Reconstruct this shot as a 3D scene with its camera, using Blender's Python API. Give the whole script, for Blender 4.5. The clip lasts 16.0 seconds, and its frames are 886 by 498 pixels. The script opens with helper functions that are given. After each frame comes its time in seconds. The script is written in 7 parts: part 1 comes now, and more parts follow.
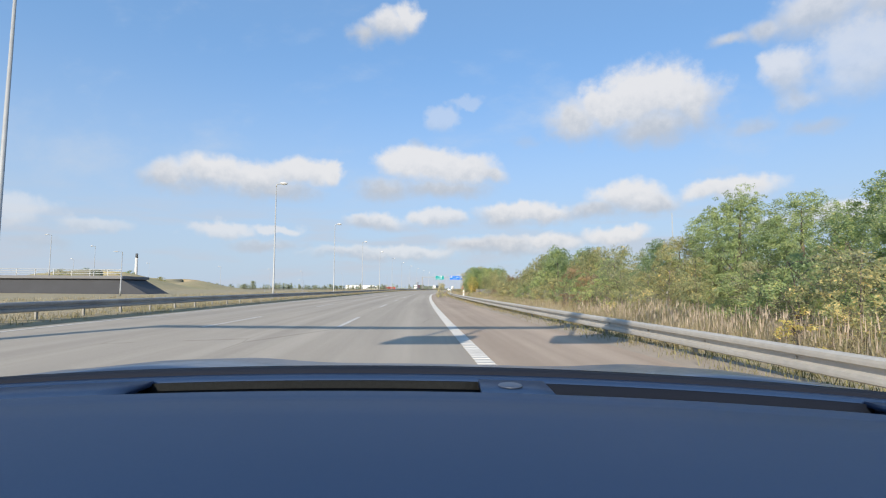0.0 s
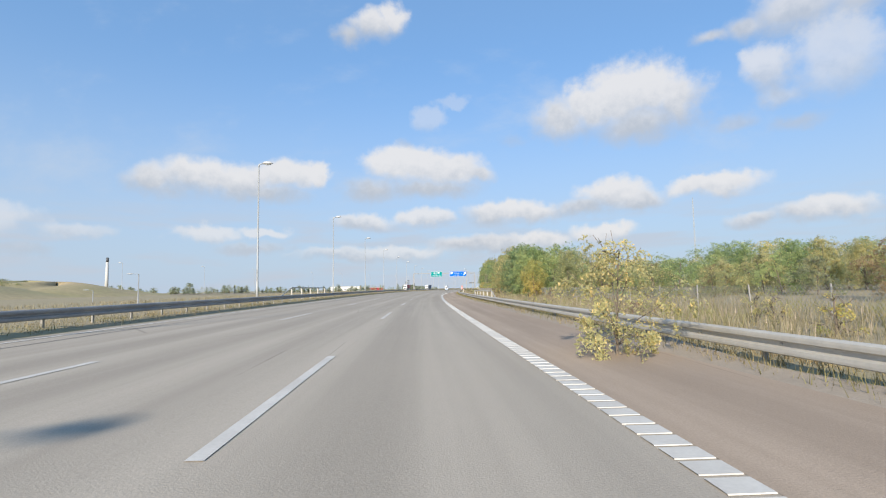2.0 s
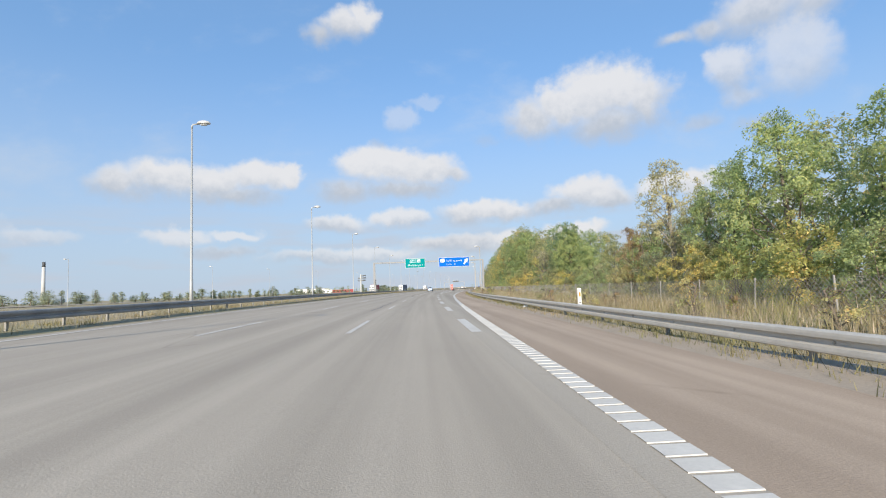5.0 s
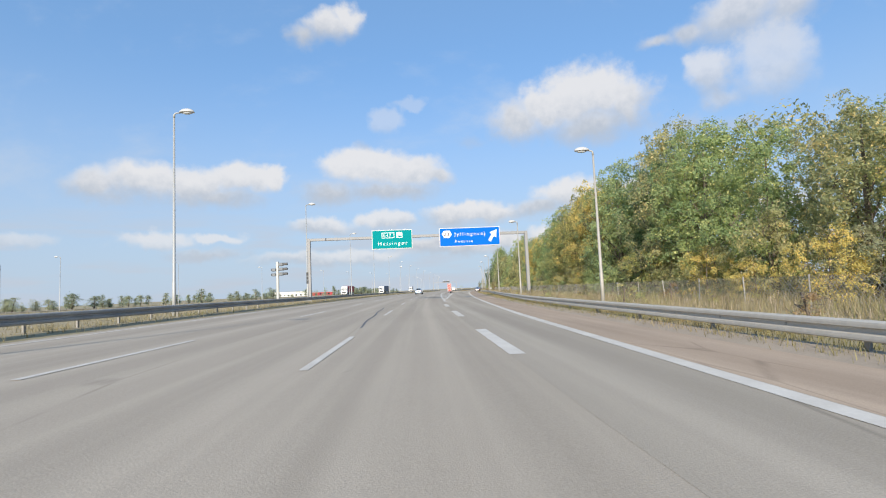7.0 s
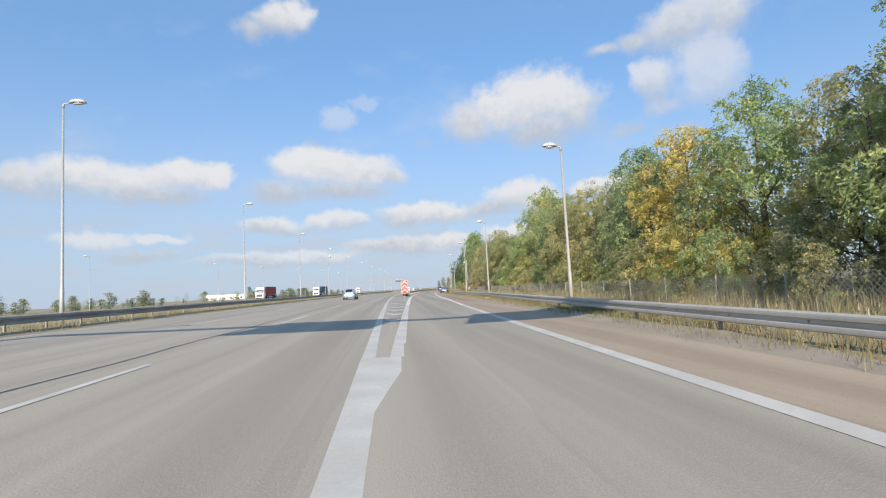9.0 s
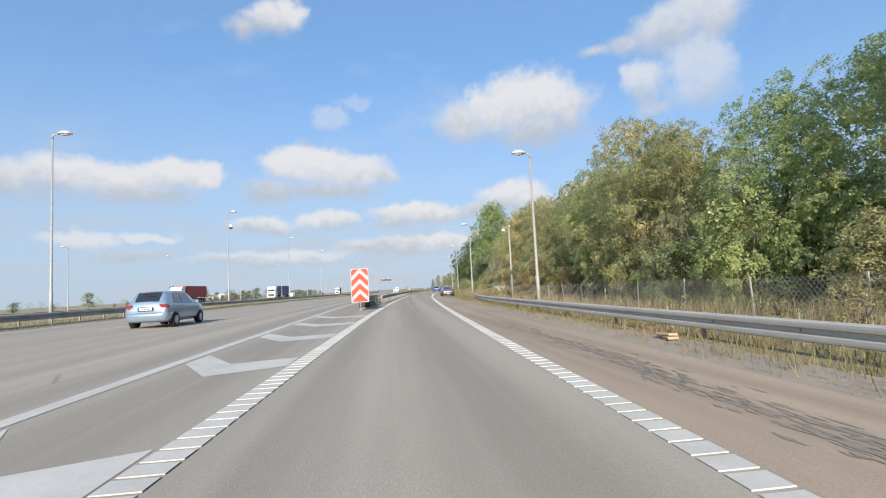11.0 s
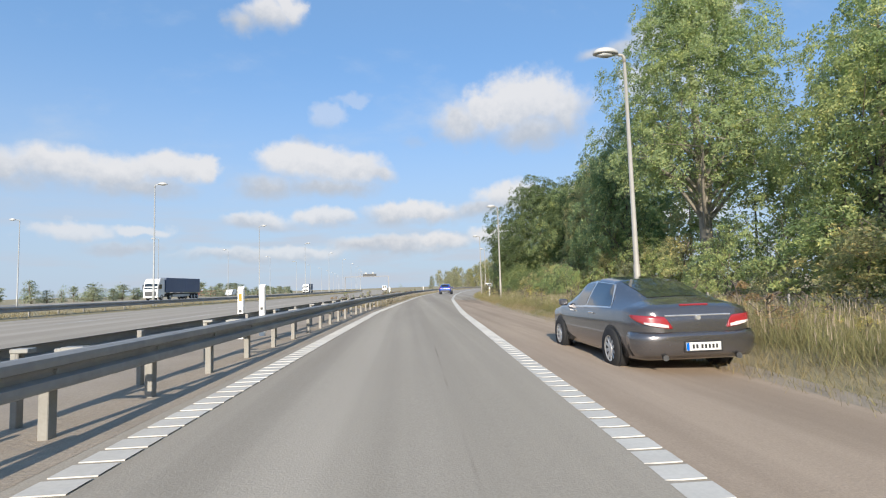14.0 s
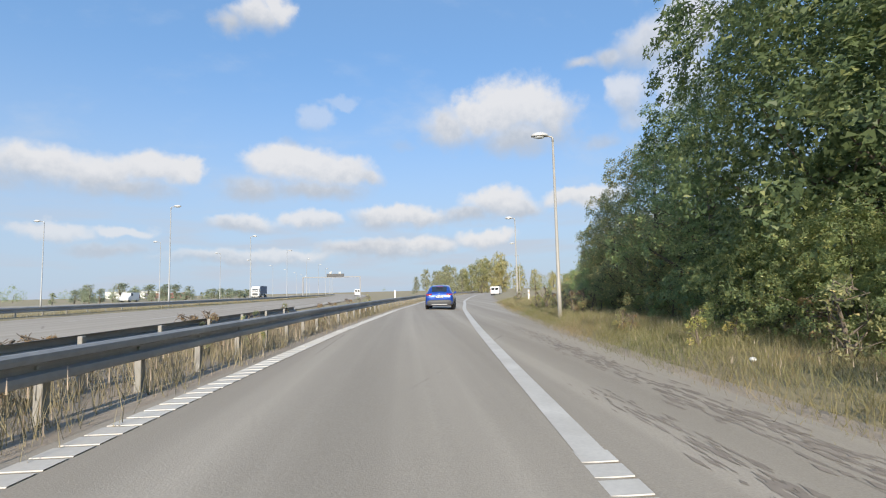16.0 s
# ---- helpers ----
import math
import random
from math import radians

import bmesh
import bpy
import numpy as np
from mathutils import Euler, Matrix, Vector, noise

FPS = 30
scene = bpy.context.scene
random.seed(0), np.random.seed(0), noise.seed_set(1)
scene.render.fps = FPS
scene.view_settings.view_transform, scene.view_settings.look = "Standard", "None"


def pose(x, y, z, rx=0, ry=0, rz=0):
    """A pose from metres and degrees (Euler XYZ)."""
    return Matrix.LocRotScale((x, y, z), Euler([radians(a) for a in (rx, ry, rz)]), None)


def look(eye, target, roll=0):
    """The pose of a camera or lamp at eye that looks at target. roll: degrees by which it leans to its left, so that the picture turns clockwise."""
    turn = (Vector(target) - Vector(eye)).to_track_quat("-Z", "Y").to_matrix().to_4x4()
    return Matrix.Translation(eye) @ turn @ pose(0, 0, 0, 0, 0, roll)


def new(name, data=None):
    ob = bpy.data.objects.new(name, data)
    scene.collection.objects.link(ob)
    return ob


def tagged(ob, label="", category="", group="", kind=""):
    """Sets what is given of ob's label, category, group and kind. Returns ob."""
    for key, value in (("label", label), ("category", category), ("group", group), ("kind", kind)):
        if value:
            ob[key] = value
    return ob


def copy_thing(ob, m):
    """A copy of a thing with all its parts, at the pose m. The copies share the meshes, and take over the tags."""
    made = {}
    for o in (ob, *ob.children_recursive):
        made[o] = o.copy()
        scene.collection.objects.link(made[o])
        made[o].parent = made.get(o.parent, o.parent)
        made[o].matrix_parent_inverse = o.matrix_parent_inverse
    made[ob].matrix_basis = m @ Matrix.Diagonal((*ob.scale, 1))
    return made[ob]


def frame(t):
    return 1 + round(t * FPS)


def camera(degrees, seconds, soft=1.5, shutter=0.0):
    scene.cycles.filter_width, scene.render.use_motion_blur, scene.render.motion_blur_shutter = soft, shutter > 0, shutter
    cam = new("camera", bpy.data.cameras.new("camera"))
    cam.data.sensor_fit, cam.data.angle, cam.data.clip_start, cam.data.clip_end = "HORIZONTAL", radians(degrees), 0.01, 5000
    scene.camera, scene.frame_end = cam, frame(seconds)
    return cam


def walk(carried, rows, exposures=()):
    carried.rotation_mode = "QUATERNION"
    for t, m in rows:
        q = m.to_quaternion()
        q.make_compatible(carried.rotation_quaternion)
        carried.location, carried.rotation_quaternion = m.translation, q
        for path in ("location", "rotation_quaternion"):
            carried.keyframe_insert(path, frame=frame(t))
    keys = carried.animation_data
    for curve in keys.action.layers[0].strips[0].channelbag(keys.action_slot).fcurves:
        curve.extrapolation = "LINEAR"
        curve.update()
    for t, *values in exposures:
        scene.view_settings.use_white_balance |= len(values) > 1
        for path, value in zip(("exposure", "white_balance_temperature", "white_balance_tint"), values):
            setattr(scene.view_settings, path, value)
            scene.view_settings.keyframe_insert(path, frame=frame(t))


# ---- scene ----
# ---- camera ----
cam = camera(84.0, 16.0, soft=1.15)
PATH = [
    (0.0, pose(0.000, -0.000, 1.227, 94.616, -0.200, -0.013)),
    (0.5, pose(-0.953, 15.471, 1.227, 94.619, -0.043, 0.065)),
    (1.0, pose(-1.973, 30.736, 1.227, 94.561, 0.247, -0.071)),
    (1.5, pose(-2.881, 46.045, 1.227, 94.577, 0.604, -0.595)),
    (2.0, pose(-3.462, 61.184, 1.227, 94.581, 0.933, -1.236)),
    (2.5, pose(-3.867, 76.173, 1.227, 94.489, 1.182, -1.880)),
    (3.0, pose(-4.077, 91.069, 1.227, 94.513, 1.541, -2.305)),
    (5.5, pose(-3.119, 164.174, 1.227, 94.560, 2.098, -4.413)),
    (6.0, pose(-2.764, 178.137, 1.227, 94.600, 2.138, -4.779)),
    (6.5, pose(-2.317, 191.886, 1.227, 94.568, 2.308, -5.196)),
    (7.0, pose(-1.741, 205.435, 1.227, 94.654, 2.551, -5.700)),
    (7.5, pose(-0.940, 219.247, 1.227, 94.463, 2.918, -7.299)),
    (8.0, pose(0.428, 232.592, 1.227, 94.424, 3.007, -9.004)),
    (10.5, pose(10.020, 294.836, 1.227, 94.440, 2.995, -11.854)),
    (11.0, pose(11.813, 306.286, 1.227, 94.432, 2.937, -12.003)),
    (11.5, pose(13.530, 317.455, 1.227, 94.256, 3.022, -12.350)),
    (12.0, pose(15.351, 328.247, 1.227, 94.167, 2.882, -12.403)),
    (12.5, pose(17.159, 339.075, 1.227, 94.527, 2.247, -12.278)),
    (13.0, pose(19.055, 349.706, 1.227, 94.594, 1.749, -12.010)),
    (13.5, pose(20.618, 360.312, 1.227, 94.400, 2.019, -12.257)),
    (14.0, pose(22.351, 370.739, 1.227, 94.343, 1.747, -12.671)),
    (14.5, pose(24.261, 381.410, 1.227, 94.301, 1.792, -12.929)),
    (15.0, pose(26.451, 392.297, 1.227, 94.460, 1.647, -13.486)),
    (15.5, pose(29.058, 402.911, 1.227, 94.614, 1.443, -13.751)),
    (16.0, pose(31.676, 413.718, 1.227, 94.812, 1.283, -14.237)),
]
walk(cam, PATH)

# ---- light ----
SUN_HEADING = radians(197.0)   # compass bearing of the sun, clockwise from +y
SUN_ELEV = radians(22.5)
SKY_STRENGTH = 0.1
SUN_STRENGTH = 5.0
scene.view_settings.exposure = 0.36

sun_data = bpy.data.lights.new("sun", "SUN")
sun_data.energy, sun_data.angle, sun_data.color = SUN_STRENGTH, radians(0.55), (1.0, 0.9, 0.76)
sun = new("sun", sun_data)
_sd = Vector((math.sin(SUN_HEADING) * math.cos(SUN_ELEV), math.cos(SUN_HEADING) * math.cos(SUN_ELEV), math.sin(SUN_ELEV)))
sun.matrix_world = look((0, 0, 60), Vector((0, 0, 60)) - _sd)


class Nodes:
    """Short hand for building node trees."""

    def __init__(self, tree):
        self.tree, self.nodes, self.links = tree, tree.nodes, tree.links

    def put(self, sock, value):
        if value is None:
            return
        if isinstance(value, bpy.types.NodeSocket):
            self.links.new(value, sock)
        else:
            sock.default_value = value

    def add(self, kind, **ins):
        n = self.nodes.new(kind)
        for k, v in ins.items():
            key = k.replace("_", " ")
            self.put(n.inputs[key] if key in n.inputs else n.inputs[int(k[1:])], v)
        return n

    def math(self, op, a, b=None, c=None, clamp=False):
        n = self.nodes.new("ShaderNodeMath")
        n.operation, n.use_clamp = op, clamp
        for i, v in enumerate((a, b, c)):
            if v is not None:
                self.put(n.inputs[i], v)
        return n.outputs[0]

    def vmath(self, op, a, b=None):
        n = self.nodes.new("ShaderNodeVectorMath")
        n.operation = op
        self.put(n.inputs[0], a)
        self.put(n.inputs[1], b)
        return n.outputs["Value"] if op in ("DOT_PRODUCT", "LENGTH") else n.outputs[0]

    def mix(self, f, a, b):
        n = self.nodes.new("ShaderNodeMix")
        n.data_type = "RGBA"
        self.put(n.inputs[0], f)
        self.put(n.inputs[6], a)
        self.put(n.inputs[7], b)
        return n.outputs[2]

    def noise(self, vec, scale, detail=4.0, rough=0.55):
        return self.add("ShaderNodeTexNoise", Vector=vec, Scale=scale, Detail=detail, Roughness=rough).outputs[0]

    def ramp(self, f, lo, hi):
        n = self.add("ShaderNodeMapRange", Value=f)
        n.inputs[1].default_value, n.inputs[2].default_value = lo, hi
        n.interpolation_type = "SMOOTHSTEP"
        return n.outputs[0]


def rgba(c):
    return (c[0], c[1], c[2], 1.0)


# ---- sky with fair-weather clouds ----
world = bpy.data.worlds.new("world")
scene.world = world
world.use_nodes = True
wn = Nodes(world.node_tree)
wn.nodes.clear()
sky = wn.nodes.new("ShaderNodeTexSky")
sky.sky_type, sky.sun_disc = "NISHITA", False
sky.sun_elevation, sky.sun_rotation = SUN_ELEV, SUN_HEADING
sky.air_density, sky.dust_density, sky.ozone_density = 1.0, 0.6, 1.6
# each cloud: its density and its lobes (bearing from +y to the right, height, half width and half height, in degrees)
CUMULUS = [
    (1.0, [(-9.3, 27.6, 1.9, 1.0), (-6.7, 28.6, 2.2, 1.5), (-4.3, 29.4, 1.5, 1.5)]),
    (1.0, [(-28.8, 11.2, 2.6, 1.5), (-25.3, 11.9, 3.4, 1.7), (-21.3, 11.7, 4.2, 1.8), (-16.8, 12.6, 3.1, 1.5), (-13.7, 13.0, 1.9, 1.1), (-19.2, 10.6, 4.3, 1.0)]),
    (1.0, [(-4.5, 14.2, 3.0, 1.7), (-1.8, 14.2, 4.0, 1.9), (1.8, 13.5, 4.0, 1.7), (4.8, 12.8, 2.6, 0.9), (-6.8, 11.4, 3.0, 1.2), (-0.2, 11.5, 5.3, 1.2)]),
    (1.0, [(15.5, 18.2, 2.8, 1.9), (18.9, 19.5, 2.9, 2.4), (22.1, 20.0, 3.3, 3.1), (25.4, 20.1, 2.6, 2.6), (28.0, 18.5, 2.3, 2.6), (23.7, 17.0, 4.8, 2.0)]),
]
HIGH_BANK = [
    (0.9, [(38.5, 24.6, 3.8, 2.6), (42.5, 25.6, 3.5, 3.2), (34.6, 24.2, 2.6, 1.2), (30.8, 24.1, 2.4, 0.7)]),
    (0.62, [(41.5, 19.9, 3.4, 3.4), (36.5, 17.7, 2.3, 1.0), (32.6, 16.2, 1.9, 0.9), (38.0, 15.0, 2.6, 0.8)]),
    (0.8, [(35.7, 20.0, 2.0, 2.1)]),
    (0.4, [(0.0, 19.3, 1.9, 1.3), (-2.5, 16.6, 1.2, 0.6)]),
    (0.3, [(3.0, 21.2, 1.9, 0.7), (10.1, 16.5, 1.8, 0.6)]),
]
LOW_ROWS = [
    (0.9, [(-8.4, 7.4, 2.0, 0.8), (-6.4, 7.7, 2.0, 0.9), (-0.8, 7.9, 2.5, 0.9)]),
    (1.0, [(7.1, 8.3, 2.7, 1.2), (10.0, 8.8, 2.6, 1.1), (12.2, 8.4, 2.7, 1.0)]),
    (1.0, [(17.4, 8.7, 2.6, 0.9), (20.7, 9.7, 2.8, 1.6), (23.2, 9.1, 2.3, 1.0), (28.8, 10.1, 2.3, 0.8), (31.7, 10.0, 2.4, 1.0)]),
    (1.0, [(3.1, 4.9, 3.2, 0.8), (7.7, 4.9, 4.0, 0.9), (12.2, 5.4, 2.8, 0.9), (19.4, 5.9, 3.0, 0.9)]),
    (0.75, [(-10.0, 3.8, 4.8, 0.6), (-4.1, 4.1, 4.6, 0.8)]),
    (0.75, [(-24.3, 6.1, 2.6, 0.8), (-19.9, 4.6, 3.4, 0.6), (-18.8, 6.5, 2.0, 0.5)]),
    (0.55, [(-39.5, 4.3, 2.2, 0.6), (-43.1, 6.7, 3.2, 1.2), (-35.7, 6.0, 2.2, 0.6)]),
    (0.95, [(37.8, 6.3, 1.8, 0.8), (40.2, 6.7, 2.4, 1.0), (33.6, 6.2, 2.0, 0.7)]),
]
gen = wn.add("ShaderNodeTexCoord").outputs["Generated"]
vec = wn.vmath("NORMALIZE", gen)
sep = wn.add("ShaderNodeSeparateXYZ", Vector=vec)
az = wn.math("ARCTAN2", sep.outputs[0], sep.outputs[1])
el = wn.math("ARCSINE", sep.outputs[2])
bearing = wn.add("ShaderNodeCombineXYZ", X=wn.math("MULTIPLY", az, 180 / math.pi), Y=wn.math("MULTIPLY", el, 180 / math.pi)).outputs[0]


def billow(scale, detail, across, up):
    """A wobble of the cloud plane, in degrees."""
    n = wn.add("ShaderNodeTexNoise", Vector=vec, Scale=scale, Detail=detail, Roughness=0.55)
    return wn.vmath("MULTIPLY", wn.vmath("SUBTRACT", n.outputs["Color"], (0.5, 0.5, 0.5)), (across, up, 0.0))


ragged = wn.vmath("ADD", bearing, wn.vmath("ADD", billow(11.0, 2.0, 4.6, 2.2), billow(34.0, 4.0, 2.2, 1.5)))
fine = wn.noise(vec, 48.0, 5.0, 0.6)
lift = wn.add("ShaderNodeSeparateXYZ", Vector=ragged).outputs[1]
# thin high veil, and flat grey layers low over the land
veil = wn.ramp(wn.noise(wn.add("ShaderNodeMapping", Vector=vec, Scale=(2.0, 6.0, 5.0), Rotation=(0.3, 0.5, 0.4)).outputs[0], 1.6, 7.0, 0.6), 0.5, 0.85)
layer = wn.ramp(wn.noise(wn.add("ShaderNodeMapping", Vector=vec, Scale=(1.0, 1.0, 7.0)).outputs[0], 5.0, 4.0, 0.5), 0.42, 0.66)
low = wn.math("MULTIPLY", wn.ramp(el, radians(11.0), radians(5.0)), layer)
haze = wn.ramp(el, radians(27.0), radians(-3.0))
blue = wn.vmath("MULTIPLY", sky.outputs[0], (0.87, 1.22, 1.56))
blue = wn.mix(0.45, blue, (1.75, 3.6, 6.3, 1))
base = wn.mix(wn.math("ADD", wn.math("MULTIPLY", veil, 0.48), 0.06), blue, (5.0, 5.5, 6.2, 1))
base = wn.mix(wn.math("MULTIPLY", haze, 0.93), base, (3.95, 4.7, 5.75, 1))
base = wn.mix(wn.math("MULTIPLY", low, 0.65), base, (4.3, 4.65, 5.3, 1))
full = base
for k, (dens, lobes) in enumerate(CUMULUS + HIGH_BANK + LOW_ROWS):
    near = None
    grow = 1.32 if k < len(CUMULUS) else 1.2 if k < len(CUMULUS + HIGH_BANK) else 1.45
    for a, e, hw, hh in lobes:
        n = wn.nodes.new("ShaderNodeVectorMath")
        n.operation = "MULTIPLY_ADD"
        wn.put(n.inputs[0], ragged)
        n.inputs[1].default_value, n.inputs[2].default_value = (1 / (hw * grow), 1 / (hh * min(grow, 1.35)), 0.0), (-a / (hw * grow), -e / (hh * min(grow, 1.35)), 0.0)
        d = wn.vmath("LENGTH", n.outputs[0])
        near = d if near is None else wn.math("SMOOTH_MIN", near, d, 0.25)
    foot, head = min(e - hh for a, e, hw, hh in lobes), max(e + hh for a, e, hw, hh in lobes)
    rise = wn.math("DIVIDE", wn.math("SUBTRACT", lift, foot), head - foot)
    edge = wn.math("ADD", near, wn.math("MULTIPLY", wn.math("SUBTRACT", fine, 0.5), 0.5))
    # crisp domes above, soft and thin below
    soft = wn.math("MULTIPLY", wn.ramp(rise, 0.9, 0.1), 0.5)
    body = wn.math("DIVIDE", wn.math("SUBTRACT", 1.15, edge), wn.math("ADD", soft, 0.55))
    cover = wn.math("MULTIPLY", wn.ramp(body, 0.0, 1.0), 0.92 * dens)
    lit = wn.ramp(wn.math("ADD", rise, wn.math("MULTIPLY", wn.math("SUBTRACT", fine, 0.5), 0.6)), 0.08, 0.8)
    full = wn.mix(cover, full, wn.mix(lit, (4.0, 4.35, 4.9, 1), (6.4, 6.35, 6.4, 1)))
bg = wn.add("ShaderNodeBackground", Color=full, Strength=SKY_STRENGTH)
wn.links.new(bg.outputs[0], wn.add("ShaderNodeOutputWorld").inputs[0])

# ---- materials ----


def material(name, colour, rough=0.7, metal=0.0, vary=0.12, scale=3.0, fine=40.0, bump=0.0, second=None, amount=0.5,
             per_object=0.0, per_island=0.0, transmission=0.0, sheen=0.0, coat=0.0, translucent=0.0, emission=None, grain=None, shine=0.5):
    m = bpy.data.materials.new(name)
    m.use_nodes = True
    n = Nodes(m.node_tree)
    b = n.nodes["Principled BSDF"]
    pos = n.add("ShaderNodeTexCoord").outputs["Object"]
    big = n.noise(pos, scale, 4.0)
    small = n.noise(pos, fine, 3.0)
    col = rgba(colour)
    if second is not None:
        col = n.mix(n.ramp(big, 0.5 - 0.22 / max(amount, 0.05) * 0.5, 0.5 + 0.22), rgba(colour), rgba(second))
    shift = n.math("ADD", n.math("MULTIPLY", n.math("SUBTRACT", big, 0.5), 2 * vary), n.math("MULTIPLY", n.math("SUBTRACT", small, 0.5), 2 * vary * (grain or 1.0)))
    if per_object:
        rnd = n.add("ShaderNodeObjectInfo").outputs["Random"]
        shift = n.math("ADD", shift, n.math("MULTIPLY", n.math("SUBTRACT", rnd, 0.5), 2 * per_object))
    if per_island:
        rnd = n.add("ShaderNodeNewGeometry").outputs["Random Per Island"]
        shift = n.math("ADD", shift, n.math("MULTIPLY", n.math("SUBTRACT", rnd, 0.5), 2 * per_island))
    hsv = n.add("ShaderNodeHueSaturation", Color=col, Value=n.math("ADD", shift, 1.0))
    n.put(b.inputs["Base Color"], hsv.outputs[0])
    b.inputs["Roughness"].default_value, b.inputs["Metallic"].default_value = rough, metal
    if rough > 0.15 and not transmission:
        n.put(b.inputs["Roughness"], n.math("ADD", n.math("MULTIPLY", n.math("SUBTRACT", small, 0.5), 0.18), rough, clamp=True))
    if bump:
        n.put(b.inputs["Normal"], n.add("ShaderNodeBump", Strength=bump, Distance=0.02, Height=small).outputs[0])
    if transmission:
        b.inputs["Transmission Weight"].default_value = transmission
    b.inputs["Specular IOR Level"].default_value = shine
    if coat:
        b.inputs["Coat Weight"].default_value, b.inputs["Coat Roughness"].default_value = coat, 0.06
    if emission:
        b.inputs["Emission Color"].default_value, b.inputs["Emission Strength"].default_value = rgba(emission[:3]), emission[3]
    if translucent:
        tr = n.add("ShaderNodeBsdfTranslucent", Color=hsv.outputs[0])
        mx = n.add("ShaderNodeMixShader")
        mx.inputs[0].default_value = translucent
        n.links.new(b.outputs[0], mx.inputs[1])
        n.links.new(tr.outputs[0], mx.inputs[2])
        n.links.new(mx.outputs[0], n.nodes["Material Output"].inputs[0])
    return m


def leaf_material(name, c1, c2, c3):
    """Leaves: colour drifts over the crown and from leaf to leaf."""
    m = bpy.data.materials.new(name)
    m.use_nodes = True
    n = Nodes(m.node_tree)
    b = n.nodes["Principled BSDF"]
    geo = n.add("ShaderNodeNewGeometry")
    rnd = geo.outputs["Random Per Island"]
    orand = n.add("ShaderNodeObjectInfo").outputs["Random"]
    big = n.noise(geo.outputs["Position"], 0.55, 3.0)
    f1 = n.ramp(n.math("ADD", big, n.math("MULTIPLY", n.math("SUBTRACT", orand, 0.5), 0.35)), 0.36, 0.66)
    col = n.mix(f1, rgba(c1), rgba(c2))
    col = n.mix(n.ramp(n.math("ADD", rnd, n.math("MULTIPLY", big, 0.55)), 1.02, 1.32), col, rgba(c3))
    tuft = n.math("MULTIPLY", n.math("SUBTRACT", n.noise(geo.outputs["Position"], 1.7, 2.0), 0.5), 0.7)
    hsv = n.add("ShaderNodeHueSaturation", Color=col, Value=n.math("ADD", n.math("ADD", 1.0, tuft), n.math("MULTIPLY", rnd, 0.4)))
    n.put(b.inputs["Base Color"], hsv.outputs[0])
    b.inputs["Roughness"].default_value = 0.5
    tr = n.add("ShaderNodeBsdfTranslucent", Color=hsv.outputs[0])
    mx = n.add("ShaderNodeMixShader")
    mx.inputs[0].default_value = 0.55
    n.links.new(b.outputs[0], mx.inputs[1])
    n.links.new(tr.outputs[0], mx.inputs[2])
    n.links.new(mx.outputs[0], n.nodes["Material Output"].inputs[0])
    return m


def asphalt_material(name, c1, c2, tracks, dirt=0.22):
    """Road surface: stone grain, patches, and worn bands along the drive direction (mesh UV: metres along, metres across)."""
    m = bpy.data.materials.new(name)
    m.use_nodes = True
    n = Nodes(m.node_tree)
    b = n.nodes["Principled BSDF"]
    uv = n.add("ShaderNodeTexCoord").outputs["UV"]
    pos = n.add("ShaderNodeTexCoord").outputs["Object"]
    stretched = n.add("ShaderNodeMapping", Vector=uv, Scale=(0.02, 1.3, 1.0)).outputs[0]
    band = n.noise(stretched, 1.0, 3.0)
    stain = n.noise(n.add("ShaderNodeMapping", Vector=uv, Scale=(0.12, 0.5, 1.0)).outputs[0], 1.0, 5.0, 0.65)
    grit = n.noise(pos, 55.0, 2.0, 0.7)
    col = n.mix(n.ramp(band, 0.35, 0.68), rgba(c1), rgba(c2))
    across = n.add("ShaderNodeSeparateXYZ", Vector=uv).outputs[1]
    wave = n.math("COSINE", n.math("MULTIPLY", across, 2 * math.pi / 1.95))
    val = n.math("ADD", 1.0, n.math("MULTIPLY", wave, tracks))
    val = n.math("ADD", val, n.math("MULTIPLY", n.math("SUBTRACT", stain, 0.5), dirt))
    val = n.math("ADD", val, n.math("MULTIPLY", n.math("SUBTRACT", grit, 0.5), 0.5))
    # fine cracks and dark drips
    cells = n.add("ShaderNodeTexVoronoi", Vector=n.add("ShaderNodeMapping", Vector=uv, Scale=(0.05, 0.3, 1.0)).outputs[0], Scale=1.0)
    cells.feature = "DISTANCE_TO_EDGE"
    vor = cells.outputs[0]
    crack = n.math("MULTIPLY", n.ramp(vor, 0.006, 0.0), n.ramp(stain, 0.5, 0.62))
    val = n.math("SUBTRACT", val, n.math("MULTIPLY", crack, 0.28))
    hsv = n.add("ShaderNodeHueSaturation", Color=col, Value=val)
    n.put(b.inputs["Base Color"], hsv.outputs[0])
    b.inputs["Roughness"].default_value = 0.88
    b.inputs["Specular IOR Level"].default_value = 0.2
    n.put(b.inputs["Normal"], n.add("ShaderNodeBump", Strength=0.35, Distance=0.01, Height=grit).outputs[0])
    return m


